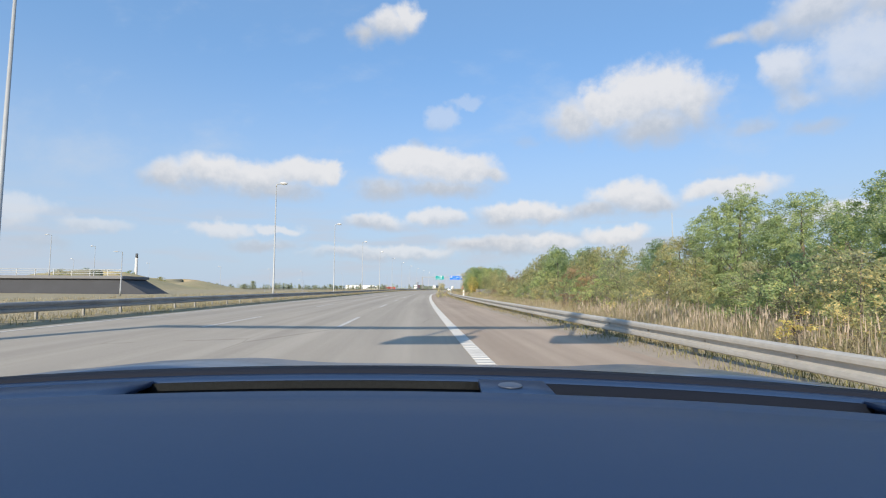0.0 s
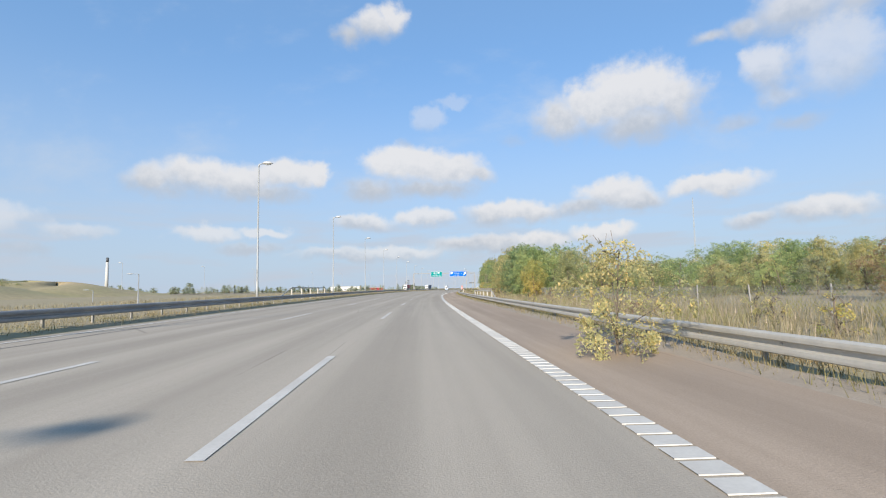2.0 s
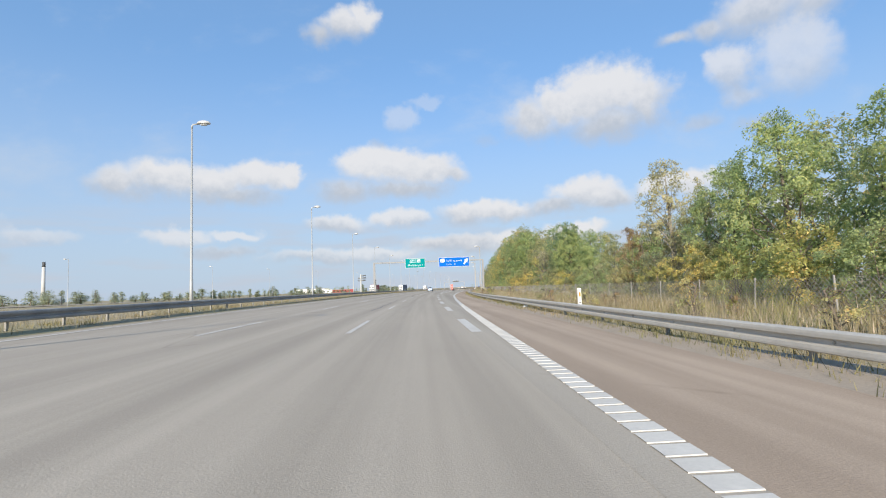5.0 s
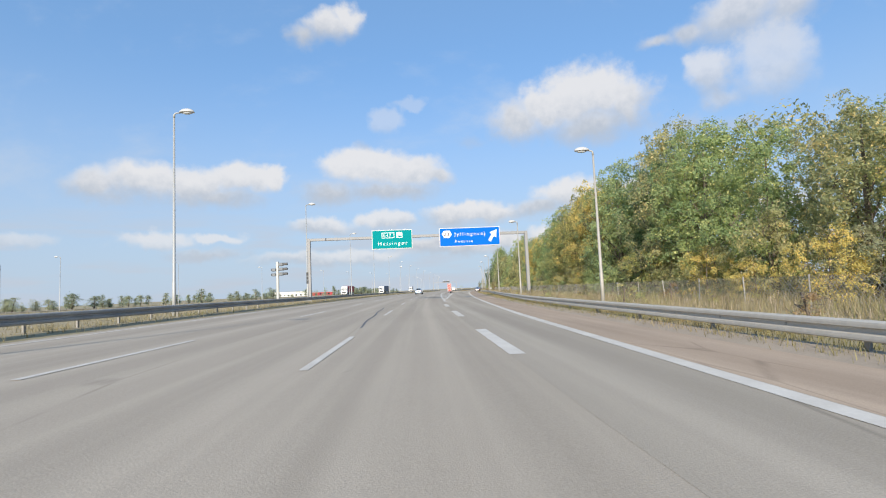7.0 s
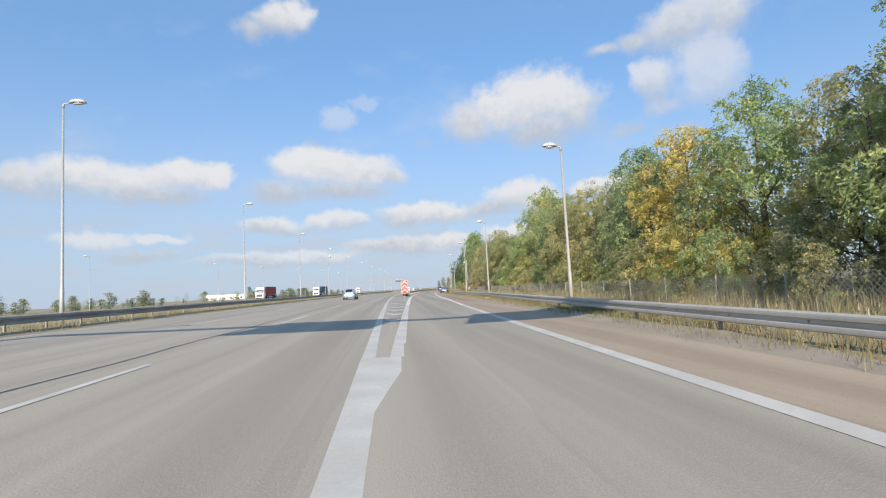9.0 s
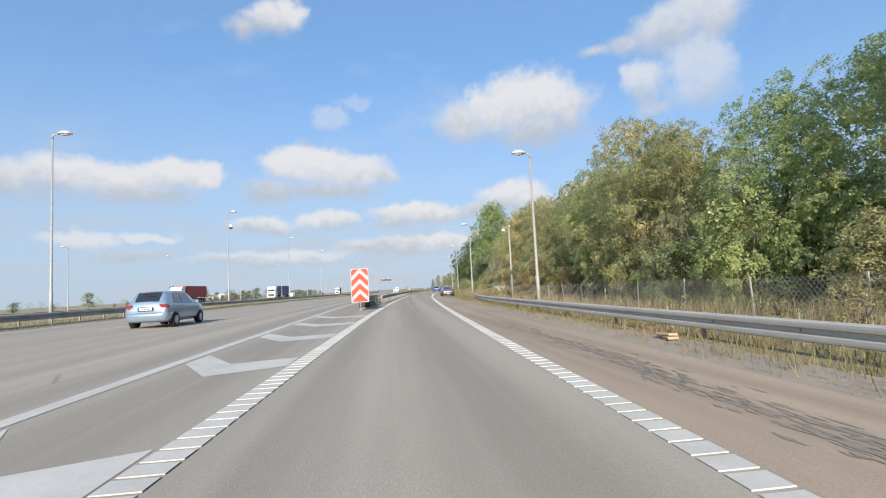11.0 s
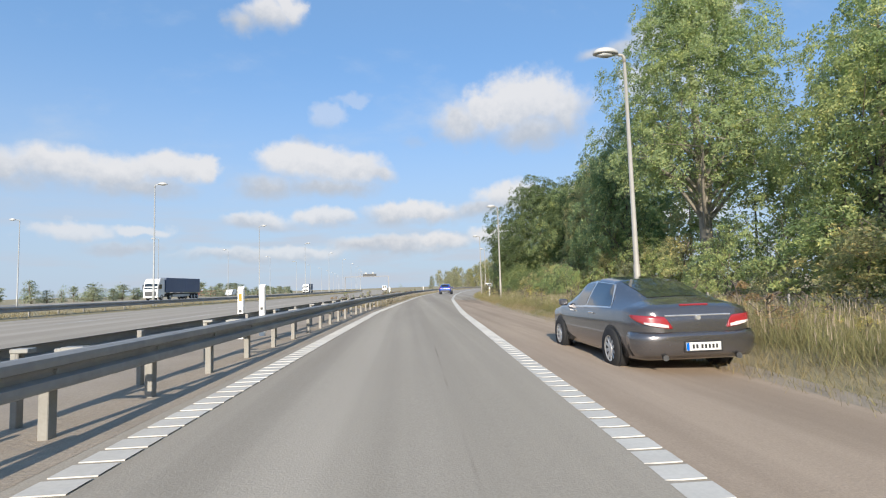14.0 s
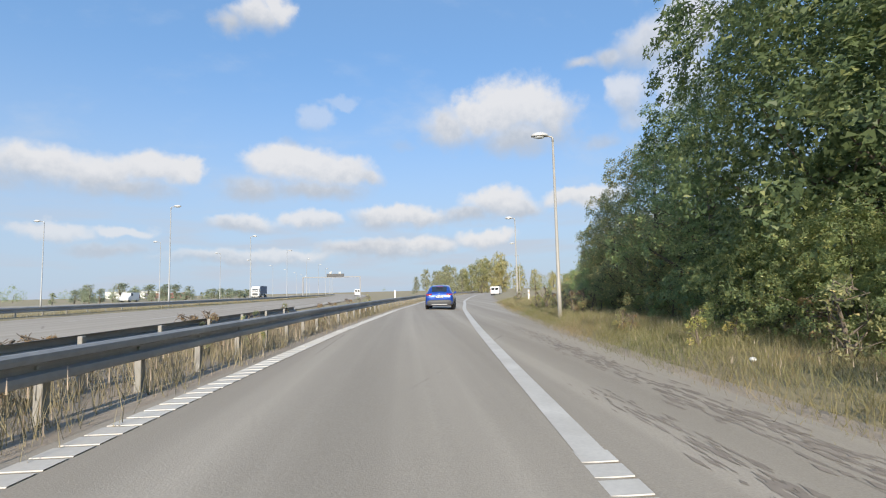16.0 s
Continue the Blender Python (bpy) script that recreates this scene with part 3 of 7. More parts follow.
def rumble(s_list, o_of, w):
    """An audible edge line: raised cross bars with narrow gaps."""
    verts, faces = [], []
    for s in s_list:
        o = o_of(s)
        z = road_z(s, o)
        for ds, dz in ((-0.125, 0.004), (-0.12, 0.012), (0.12, 0.012), (0.125, 0.004)):
            verts.append(W(s + ds, o_of(s + ds) - w, z + dz))
            verts.append(W(s + ds, o_of(s + ds) + w, z + dz))
        k = len(verts) - 8
        for q in range(3):
            faces.append((k + 2 * q, k + 2 * q + 1, k + 2 * q + 3, k + 2 * q + 2))
    ob = mesh_object("rumble_bars", verts, faces, "paint", exit_road)
    return tagged(ob, kind="stuff")


rumble(srange(-6, 108, 0.3), RIGHT_LINE, 0.15)
rumble(srange(150, 186, 0.3), RIGHT_LINE, 0.15)
rumble(srange(292, 421, 0.3), RIGHT_LINE, 0.14)
rumble(srange(296, 450, 0.3), RAMP_GORE, 0.16)


def gore_chevrons():
    """White bars across the gore, bent like arrows against the traffic."""
    for s in (274.0, 278.6, 283.2, 287.8, 292.4, 297.0, 301.6, 306.2, 310.8, 316.2, 321.2, 326.2, 331.2):
        a, b = GORE_LEFT(s) + 0.2, RAMP_GORE(s) - 0.18
        if b - a < 0.5:
            continue
        mid = a + (b - a) * 0.45
        pts = [(s + 0.8, a), (s - 0.8, mid), (s - 0.1, b), (s + 1.0, b), (s + 0.5, mid), (s + 2.0, a)]
        verts = [W(p, q, road_z(p, q) + 0.008) for p, q in pts]
        mesh_object("gore_chevron", verts, [(0, 1, 4, 5), (1, 2, 3, 4)], "paint", exit_road)


gore_chevrons()


def seal_line(name, s0, s1, o0, o1, w, parent):
    f = lambda s: o0 + (o1 - o0) * (s - s0) / (s1 - s0) + 0.05 * math.sin(s * 0.8)
    strip(name, srange(s0, s1, 1.5), lambda s: f(s) - w / 2, lambda s: f(s) + w / 2, "seal", parent, 0.006)


seal_line("crack_seal", 178.0, 203.0, -0.77, -0.85, 0.06, road)
seal_line("crack_seal", 222.0, 240.0, -0.2, -0.9, 0.07, road)
seal_line("crack_seal", 62.0, 130.0, -7.2, -7.35, 0.04, road)
seal_line("crack_seal", 255.0, 300.0, -0.9, -0.6, 0.06, road)
seal_line("crack_seal", 292.0, 308.0, 0.42, 0.52, 0.05, road)


def skid(s0, s1, o0, o1, w, lift=0.007):
    """A ragged dark tyre track along the shoulder, fading out in flecks at both ends."""
    rr = random.Random(int(s0 * 10 + o0))
    f = lambda s: o0 + (o1 - o0) * (s - s0) / (s1 - s0) + 0.04 * math.sin(s * 0.6)
    verts, faces = [], []
    for k in range(int((s1 - s0) * 44)):
        s = rr.uniform(s0, s1)
        full = min(1.0, 5 * (s - s0) / (s1 - s0), 3 * (s1 - s) / (s1 - s0))
        if rr.random() > 0.35 + 0.65 * full:
            continue
        o = f(s) + rr.gauss(0, w * 0.42)
        a, b = rr.uniform(0.05, 0.24), rr.uniform(0.007, 0.024) * (0.5 + full)
        n = len(verts)
        z = lift + 0.0004 * (k % 7)
        verts += [W(s - a, o, road_z(s - a, o) + z), W(s, o - b, road_z(s, o) + z), W(s + a, o + b * 0.3, road_z(s + a, o) + z), W(s, o + b, road_z(s, o) + z)]
        faces.append((n, n + 1, n + 2, n + 3))
    ob = mesh_object("skid_mark", verts, faces, "skid", shoulder, "dark ragged tyre track")
    tagged(ob, kind="stuff")


skid(299.0, 326.0, 10.65, 11.45, 0.34)
skid(411.0, 436.0, 16.2, 17.35, 0.42)
skid(411.0, 424.0, 15.62, 15.72, 0.3)

# ---- guard rails ----


def w_profile():
    """Cross section of a W-beam, 0.31 m high; x away from the traffic, z up from its lower edge."""
    return [(0.0, 0.0), (-0.03, 0.004), (-0.078, 0.025), (-0.082, 0.055), (-0.078, 0.1), (-0.01, 0.124), (-0.006, 0.155), (-0.01, 0.186), (-0.078, 0.21), (-0.082, 0.25), (-0.078, 0.283), (-0.03, 0.306), (0.0, 0.31)]


def beam(name, s_list, o_of, z_of, side, mat, parent):
    """The steel band, bowed towards the traffic; side +1 when the traffic is at smaller o."""
    prof = w_profile()
    loop = prof + [(x + 0.012, z) for x, z in reversed(prof)]
    verts, faces = [], []
    n = len(loop)
    for s in s_list:
        o, z = o_of(s), z_of(s)
        for x, dz in loop:
            verts.append(W(s, o + side * x, z + dz))
    for j in range(len(s_list) - 1):
        for i in range(n):
            a, b = j * n + i, j * n + (i + 1) % n
            faces.append((a, b, b + n, a + n))
    return mesh_object(name, verts, faces, mat, parent)


def post_mesh(name, h, w=0.03):
    bm = bmesh.new()
    box(bm, -w, w, -w - 0.015, w + 0.015, -0.3, h, 0.006)
    me = bpy.data.meshes.new(name)
    bm.to_mesh(me)
    bm.free()
    me.materials.append(M["post_grey"])
    return me


POST = post_mesh("rail_post", 0.62)
WIDE_POST = post_mesh("rail_post", 0.58, 0.042)


def guard_rail(label, s0, s1, o_of, z_of, side, mat, pitch, step=3.0, post_to=None, post=None):
    rail = thing("guard_rail", label, "guard rail", kind="structure")
    beam("rail_beam", srange(s0, s1, step), o_of, z_of, side, mat, rail)
    s, count = s0 + 0.5, 0
    while s < (post_to or s1):
        o = o_of(s) + side * 0.1
        p = new("post", post or POST)
        p.parent = rail
        p.matrix_basis = Matrix.Translation(W(s, o, z_of(s) - 0.32)) @ pose(0, 0, 0, 0, 0, -math.degrees(heading(s)))
        s += pitch
    return rail


right_rail_o = along([(-60, 7.3), (8, 7.3), (40, 6.95), (70, 6.7), (103, 6.85), (150, 7.1), (200, 7.75), (240, 9.0), (272, 11.2), (304, 13.2), (320, 13.6), (337, 14.0), (346, 14.3), (350, 14.6), (354.5, 15.1)])
right_rail = guard_rail("weathered grey steel guard rail beside the shoulder", -60, 354.5, right_rail_o, lambda s: ground_z(s, right_rail_o(s)) + 0.2, 1, "rail_right", 4.0)
guard_rail("dark weathered steel guard rail beside the fast lane", -60, 700, lambda s: -9.15, lambda s: ground_z(s, -9.15) + 0.24, -1, "rail_dark", 2.15, 4.0, 520)
ramp_rail_o = lambda s: RAMP_GORE(s) - 0.75
ramp_rail = guard_rail("dark steel guard rail along the exit lane", 351.5, 600, ramp_rail_o, lambda s: road_z(s, ramp_rail_o(s)) + 0.42, -1, "rail_dark", 1.6, 3.0, None, WIDE_POST)
back_rail_o = lambda s: RAMP_GORE(s) - 1.5 if s < 420 else RAMP_GORE(420) - 1.5 + (s - 420) * 0.02
guard_rail("second dark guard rail facing the motorway", 351.5, 436, back_rail_o, lambda s: road_z(s, back_rail_o(s)) + 0.42, 1, "rail_dark", 2.0, 3.0)
for s in srange(354, 418, 4.0):
    o0, o1 = back_rail_o(s) + 0.06, ramp_rail_o(s) - 0.05
    m = Matrix.Translation(W(s, 0.5 * (o0 + o1), road_z(s, ramp_rail_o(s)) + 0.7)) @ pose(0, 0, 0, 0, 0, -math.degrees(heading(s)))
    half = 0.5 * (o1 - o0)
    bm = bmesh.new()
    box(bm, -half, half, -0.02, 0.02, -0.2, -0.15, 0.004, m)
    box(bm, half - 0.2, half, -0.06, 0.06, -0.01, 0.03, 0.006, m)
    box(bm, -half, -half + 0.16, -0.06, 0.06, -0.01, 0.03, 0.006, m)
    box(bm, -half, -half + 0.05, -0.05, 0.05, -0.22, 0.02, 0.006, m)
    box(bm, half - 0.26, half - 0.2, -0.05, 0.05, -0.22, 0.02, 0.006, m)
    part("spacer", bm, "bracket", ramp_rail, "pale galvanised spacer bracket")


def bolts(rail, s0, s1, pitch, o_of, z_of, side):
    """Bright bolt heads in the groove of a rail."""
    bm = bmesh.new()
    for s in srange(s0, s1, pitch):
        p = W(s, o_of(s) - side * 0.006, z_of(s) + 0.155)
        q = W(s, o_of(s) - side * 0.03, z_of(s) + 0.155)
        tube(bm, [p, q], [0.022, 0.016], 6)
    tagged(part("bolts", bm, "bracket", rail, "bright bolt heads"), kind="stuff")


bolts(right_rail, -6, 352, 2.0, right_rail_o, lambda s: ground_z(s, right_rail_o(s)) + 0.2, 1)
bolts(ramp_rail, 352, 470, 1.6, ramp_rail_o, lambda s: road_z(s, ramp_rail_o(s)) + 0.42, -1)

# ---- street lamps ----


def street_lamp(name, label, h, arm, m, group, mat="pole", foot=None):
    """Tapered steel mast with a short arm and a flat oval lamp head; the arm points to +x."""
    lamp = thing(name, label, "street lamp", m, group)
    bm = bmesh.new()
    tube(bm, [(0, 0, -0.4), (0, 0, 1.6), (0, 0, 1.62), (0, 0, h - 0.15)], [0.092, 0.088, 0.074, 0.042], 12)
    part("mast", bm, mat, lamp, smooth=True)
    bm = bmesh.new()
    tube(bm, [(0, 0, h - 0.22), (0.03 * arm, 0, h - 0.06), (0.2 * arm, 0, h), (arm, 0, h + 0.03)], [0.05, 0.045, 0.038, 0.032], 8)
    part("arm", bm, mat, lamp, smooth=True)
    bm = bmesh.new()
    bmesh.ops.create_uvsphere(bm, u_segments=16, v_segments=8, radius=1.0)
    for v in bm.verts:
        v.co = Vector((arm + 0.28 + v.co.x * 0.38, v.co.y * 0.2, h + 0.03 + v.co.z * (0.19 if v.co.z > 0 else 0.03)))
    part("lamp_head", bm, "lamp_shell", lamp, "pale grey domed lamp head", smooth=True)
    bm = bmesh.new()
    bmesh.ops.create_uvsphere(bm, u_segments=14, v_segments=6, radius=1.0)
    for v in bm.verts:
        v.co = Vector((arm + 0.3 + v.co.x * 0.25, v.co.y * 0.13, h + 0.0 + min(v.co.z, 0.0) * 0.07))
    part("lens", bm, "lamp_glass", lamp, smooth=True)
    if foot:
        bm = bmesh.new()
        tube(bm, [(0, 0, foot), (0, 0, foot + 0.12), (0, 0, foot + 0.3), (0, 0, foot + 0.42)], [0.1, 0.13, 0.13, 0.1], 12)
        part("cable_wrap", bm, "dark_grey", lamp)
    return lamp


LEFT_H, RIGHT_H = 9.95, 7.6
first = street_lamp("street_lamp", "tall grey steel street lamp behind the guard rail", LEFT_H, 0.34, place(14.4, -9.47), "median street lamps")
LAMP_S = [42.5, 69.4, 96.2, 122.9, 149.7, 176.4, 203.4, 229.8, 256.0, 282.3, 308.7, 335.0, 361.4, 388.0, 414.5, 441.3, 468.1, 494.8, 521.5, 548, 575, 602, 629, 656, 683, 710, 737, 764]
for s in LAMP_S:
    mast_lamp = copy_thing(first, place(s, -10.0))
    if s == 96.2:
        for z, w in ((1.55, 0.055), (1.78, 0.03), (2.02, 0.05), (2.2, 0.02)):
            bm = bmesh.new()
            tube(bm, [(w, -0.082, z), (0.2 * w, -0.088, z + 0.05), (-w, -0.082, z + 0.14), (0.3 * w, -0.087, z + 0.19)], 0.009, 5)
            part("scrawl", bm, "dark_grey", mast_lamp, "dark scrawled strokes on the mast")
    if s == 256.0:
        for z in (1.9, 2.3, 2.7):
            bm = bmesh.new()
            tube(bm, [(0, 0, z), (0, 0, z + 0.32)], 0.105, 12)
            part("band", bm, "dark_grey", mast_lamp, "dark band round the mast")
rl = street_lamp("street_lamp", "grey steel street lamp beside the exit lane", RIGHT_H, 0.26, place(229.0, 10.5, None, 180), "exit lane lamps", "pole_cream")
for s, o in ((254.8, 11.45), (281.4, 12.76), (308.1, 13.93), (330.9, 14.66), (359.6, 15.65), (386.3, 16.87), (413.2, 18.04), (437.2, 19.65), (462.0, 23.5), (487.0, 29.5), (512.0, 36.5)):
    turn = 180 if s < 430 else 175 - (s - 430) * 0.2
    copy_thing(rl, place(s, o, None, turn))
fl = street_lamp("street_lamp", "slim street lamp along the opposite carriageway", 10.0, 0.5, place(452, -29, 0.0, 180), "far street lamps")
FAR_LINE = along([(140, -112), (174, -101), (215, -81), (294, -64), (384, -41), (409, -37), (430, -32.5), (452, -29), (520, -24), (900, -22)])
for s in (150, 174, 200, 226, 252, 294, 320, 350, 384, 407, 430, 476, 500, 524, 548, 575, 602, 629, 656, 683, 710):
    copy_thing(fl, place(s, FAR_LINE(s), 0.0, 180))

for s, o, z, k in ((83.0, -60.0, 3.1, 0.69), (112.0, -73.5, 0.6, 1.0), (64.0, -36.0, 0.3, 0.55), (107.0, -24.5, -1.0, 0.4), (120.0, -37.5, -2.0, 0.37)):
    copy_thing(fl, place(s, o, z, 180) @ Matrix.Diagonal((1, 1, k, 1)))

# ---- sign gantry ----


def letters(text, size, mat, parent, x, z, y, name="lettering", sx=1.0, weight=-0.004):
    cu = bpy.data.curves.new(name, "FONT")
    cu.body, cu.size, cu.extrude, cu.resolution_u = text, size, 0.004, 2
    cu.space_character = 1.34
    cu.offset = weight
    tmp = bpy.data.objects.new("tmp", cu)
    scene.collection.objects.link(tmp)
    bpy.context.view_layer.update()
    me = bpy.data.meshes.new_from_object(tmp)
    me.name = name
    bpy.data.objects.remove(tmp)
    me.materials.clear()
    me.materials.append(M[mat])
    ob = new(name, me)
    ob.parent = parent
    ob.matrix_basis = Matrix.Translation((x, y, z)) @ pose(0, 0, 0, 90, 0, 0) @ Matrix.Diagonal((sx, 1, 1, 1))
    return ob


def plate(name, parent, x0, x1, z0, z1, y, mat, thick=0.04, r=0.0, label=""):
    bm = bmesh.new()
    box(bm, x0, x1, y, y + thick, z0, z1, r)
    return part(name, bm, mat, parent, label)


def poly(name, parent, pts, y, mat):
    verts = [(x, y, z) for x, z in pts] + [(x, y + 0.006, z) for x, z in pts]
    n = len(pts)
    faces = [tuple(range(n)), tuple(range(2 * n - 1, n - 1, -1))] + [(i, i + n, (i + 1) % n + n, (i + 1) % n) for i in range(n)]
    return mesh_object(name, verts, faces, mat, parent)


def sign_gantry(m, x_left, x_right, beam_z, full=True):
    """Portal over the road; x across, traffic looks along +y."""
    g = thing("sign_gantry", "grey steel sign gantry spanning the carriageway", "gantry", m)
    for x, zb in ((x_left, -0.2), (x_right, -0.4)):
        bm = bmesh.new()
        box(bm, x - 0.17, x + 0.17, -0.2, 0.2, zb, beam_z + 0.16, 0.02)
        box(bm, x - 0.3, x + 0.3, -0.33, 0.33, zb, 0.35, 0.02)
        part("column", bm, "gantry", g)
    bm = bmesh.new()
    box(bm, x_left, x_right, -0.16, 0.16, beam_z - 0.14, beam_z + 0.15, 0.02)
    part("crossbeam", bm, "gantry", g)
    for x in np.linspace(x_left + 3, x_right - 1.5, 6):
        bm = bmesh.new()
        box(bm, x - 0.19, x + 0.19, -0.18, 0.18, beam_z - 0.16, beam_z + 0.17, 0.01)
        part("joint_flange", bm, "gantry", g)
    return g


GANTRY = place(261.0, 0.0, 0.0, 2.6)
gantry = sign_gantry(GANTRY, -10.9, 13.6, 7.3)


def direction_sign(m, w, h, mat, label):
    s = thing("direction_sign", label, "road sign", m)
    plate("border", s, 0, w, 0, h, -0.30, "sign_white", 0.03, 0.01)
    plate("panel", s, 0.07, w - 0.07, 0.07, h - 0.07, -0.312, mat, 0.012)
    bm = bmesh.new()
    for x in (0.18 * w, 0.5 * w, 0.82 * w):
        box(bm, x - 0.04, x + 0.04, -0.27, -0.19, -0.05, h + 0.05)
    part("bracket", bm, "steel", s)
    return s


sg = direction_sign(GANTRY @ Matrix.Translation((-3.9, 0, 5.95)), 4.5, 2.15, "green_sign", "green motorway sign with white lettering on the gantry")
letters("Helsing\u00f8r", 0.6, "white", sg, 0.62, 0.42, -0.322, sx=1.06)
plate("route_frame", sg, 1.1, 2.5, 1.22, 1.84, -0.318, "white", 0.006, 0.0)
plate("route_field", sg, 1.16, 2.44, 1.28, 1.78, -0.323, "green_sign", 0.005)
letters("E47", 0.48, "white", sg, 1.27, 1.36, -0.330, sx=0.98)
plate("symbol_field", sg, 2.75, 3.4, 1.22, 1.86, -0.318, "white", 0.006)
poly("symbol_mark", sg, [(2.83, 1.3), (3.32, 1.3), (3.32, 1.42), (3.15, 1.5), (3.0, 1.44), (2.95, 1.72), (2.9, 1.44)], -0.324, "green_sign")
sb = direction_sign(GANTRY @ Matrix.Translation((3.65, 0, 5.95)), 6.9, 2.12, "blue_sign", "blue exit sign with white lettering and arrow on the gantry")
letters("Jyllingevej", 0.58, "white", sb, 1.72, 1.2, -0.322, sx=1.08)
letters("R\u00f8dovre", 0.46, "white", sb, 1.72, 0.42, -0.322, sx=0.98)
poly("exit_number_field", sb, [(0.3, 1.42), (0.52, 1.02), (1.18, 1.02), (1.4, 1.42), (1.18, 1.82), (0.52, 1.82)], -0.318, "white")
letters("23", 0.56, "number_ink", sb, 0.5, 1.21, -0.336, sx=0.95, weight=0.008)
poly("arrow", sb, [(5.55, 0.62), (5.78, 0.4), (6.22, 1.05), (6.45, 0.88), (6.55, 1.78), (5.72, 1.45), (5.98, 1.27)], -0.318, "white")

# ---- a second gantry behind the start, whose shadow lies over the road ----
sign_gantry(place(-0.9, 0.0, 0.0), -11.3, 9.2, 7.2)
for o in (-1.9, 1.95):
    sig = thing("lane_signal", "lane signal panel hanging from the gantry", "traffic signal", place(-0.9, o, 0.0) @ Matrix.Translation((0, 0, 7.1)))
    plate("panel", sig, -0.9, 0.9, -1.85, -1.1, -0.15, "dark_grey", 0.3, 0.03)
    bm = bmesh.new()
    for x in (-0.5, 0.5):
        box(bm, x - 0.04, x + 0.04, -0.05, 0.05, -1.15, 0.0)
    part("hanger", bm, "steel", sig)

# a far gantry with lane signals
sign_gantry(place(570.0, -5.5, 0.0), -8.5, 8.5, 6.0)
panel = thing("lane_signal", "dark lane signal panel on the far gantry", "traffic signal", place(570.0, -4.4, 0.0) @ Matrix.Translation((0, 0, 6.12)))
plate("panel", panel, -2.6, 2.6, 0.0, 0.9, -0.3, "dark_grey", 0.25, 0.03)
for x in (-1.5, 1.3):
    plate("hood", panel, x - 0.35, x + 0.35, 0.9, 1.5, -0.25, "pole", 0.2, 0.02)

# ---- small road furniture ----


def delineator(m, face, label, group):
    """White plastic edge post with a reflector."""
    d = thing("delineator_post", label, "delineator post", m, group)
    bm = bmesh.new()
    verts = [(-0.06, -0.03), (0.06, -0.03), (0.075, 0.03), (-0.075, 0.03)]
    lo = [bm.verts.new((x, y, -0.2)) for x, y in verts]
    hi = [bm.verts.new((x, y, 0.92 + (0.07 if y > 0 else 0.0))) for x, y in verts]
    for i in range(4):
        bm.faces.new((lo[i], lo[(i + 1) % 4], hi[(i + 1) % 4], hi[i]))
    bm.faces.new(hi)
    bm.faces.new(lo)
    part("body", bm, "white", d)
    plate("reflector", d, -0.032, 0.032, 0.66, 0.83, -0.036, face, 0.005)
    plate("mark", d, -0.03, 0.03, 0.4, 0.46, -0.034, "dark_grey", 0.003)
    return d


d1 = delineator(place(61.8, 7.7), "yellow", "white delineator post with an orange reflector in the verge", "delineators")
for s, o, z in ((169.2, 8.25, None), (-3.0, 7.6, None), (421.8, 18.45, None), (461.0, 24.3, None)):
    copy_thing(d1, place(s, o, z))
copy_thing(d1, place(384.8, 6.7, road_z(384.8, 6.7) + 0.32))
d2 = delineator(place(385.0, 7.12, road_z(385.0, 7.12) + 0.36), "white", "plain white delineator post behind the exit rail", "delineators")
for s, o in ((422.3, 8.6), (466.0, 12.25)):
    copy_thing(d2, place(s, o, road_z(s, o) + 0.32))


def chevron_board(m):
    """Tall red and white chevron board on a post."""
    c = thing("chevron_board", "red and white chevron board at the gore", "road sign", m)
    bm = bmesh.new()
    tube(bm, [(0, 0.06, -0.3), (0, 0.06, 2.2)], 0.045, 12)
    part("post", bm, "pole", c, smooth=True)
    bm = bmesh.new()
    tube(bm, [(0, 0.06, -0.02), (0, 0.06, 0.06)], [0.16, 0.1], 12)
    part("foot", bm, "concrete", c)
    round_ = []
    for cx, cz, a0 in ((0.48, 0.56, -90), (0.48, 2.52, 0), (-0.48, 2.52, 90), (-0.48, 0.56, 180)):
        round_ += [(cx + 0.06 * math.cos(radians(a0 + 18 * k)), cz + 0.06 * math.sin(radians(a0 + 18 * k))) for k in range(6)]
    poly("board", c, round_, -0.02, "board_white")
    poly("back_plate", c, [(0.99 * x, 1.54 + 0.99 * (z - 1.54)) for x, z in round_], -0.012, "steel")
    w, z0, z1 = 0.5, 0.55, 2.53
    poly("stripe", c, [(-w, z0), (w, z0), (0.0, z0 + 0.49)], -0.027, "red_sign")
    for k in range(2):
        a = z0 + 0.28 + 0.627 * k
        poly("stripe", c, [(-w, a), (0.0, a + 0.49), (w, a), (w, a + 0.347), (0.0, a + 0.837), (-w, a + 0.347)], -0.027, "red_sign")
    a = z0 + 0.28 + 0.627 * 2
    for sx in (-1, 1):
        poly("stripe", c, [(sx * w, a), (sx * w, a + 0.347), (sx * (w - 0.1), z1), (sx * (w - 0.446), z1)][:: sx], -0.027, "red_sign")
    return c


chevron = chevron_board(place(338.3, 5.6, road_z(338.3, 5.6), 2))


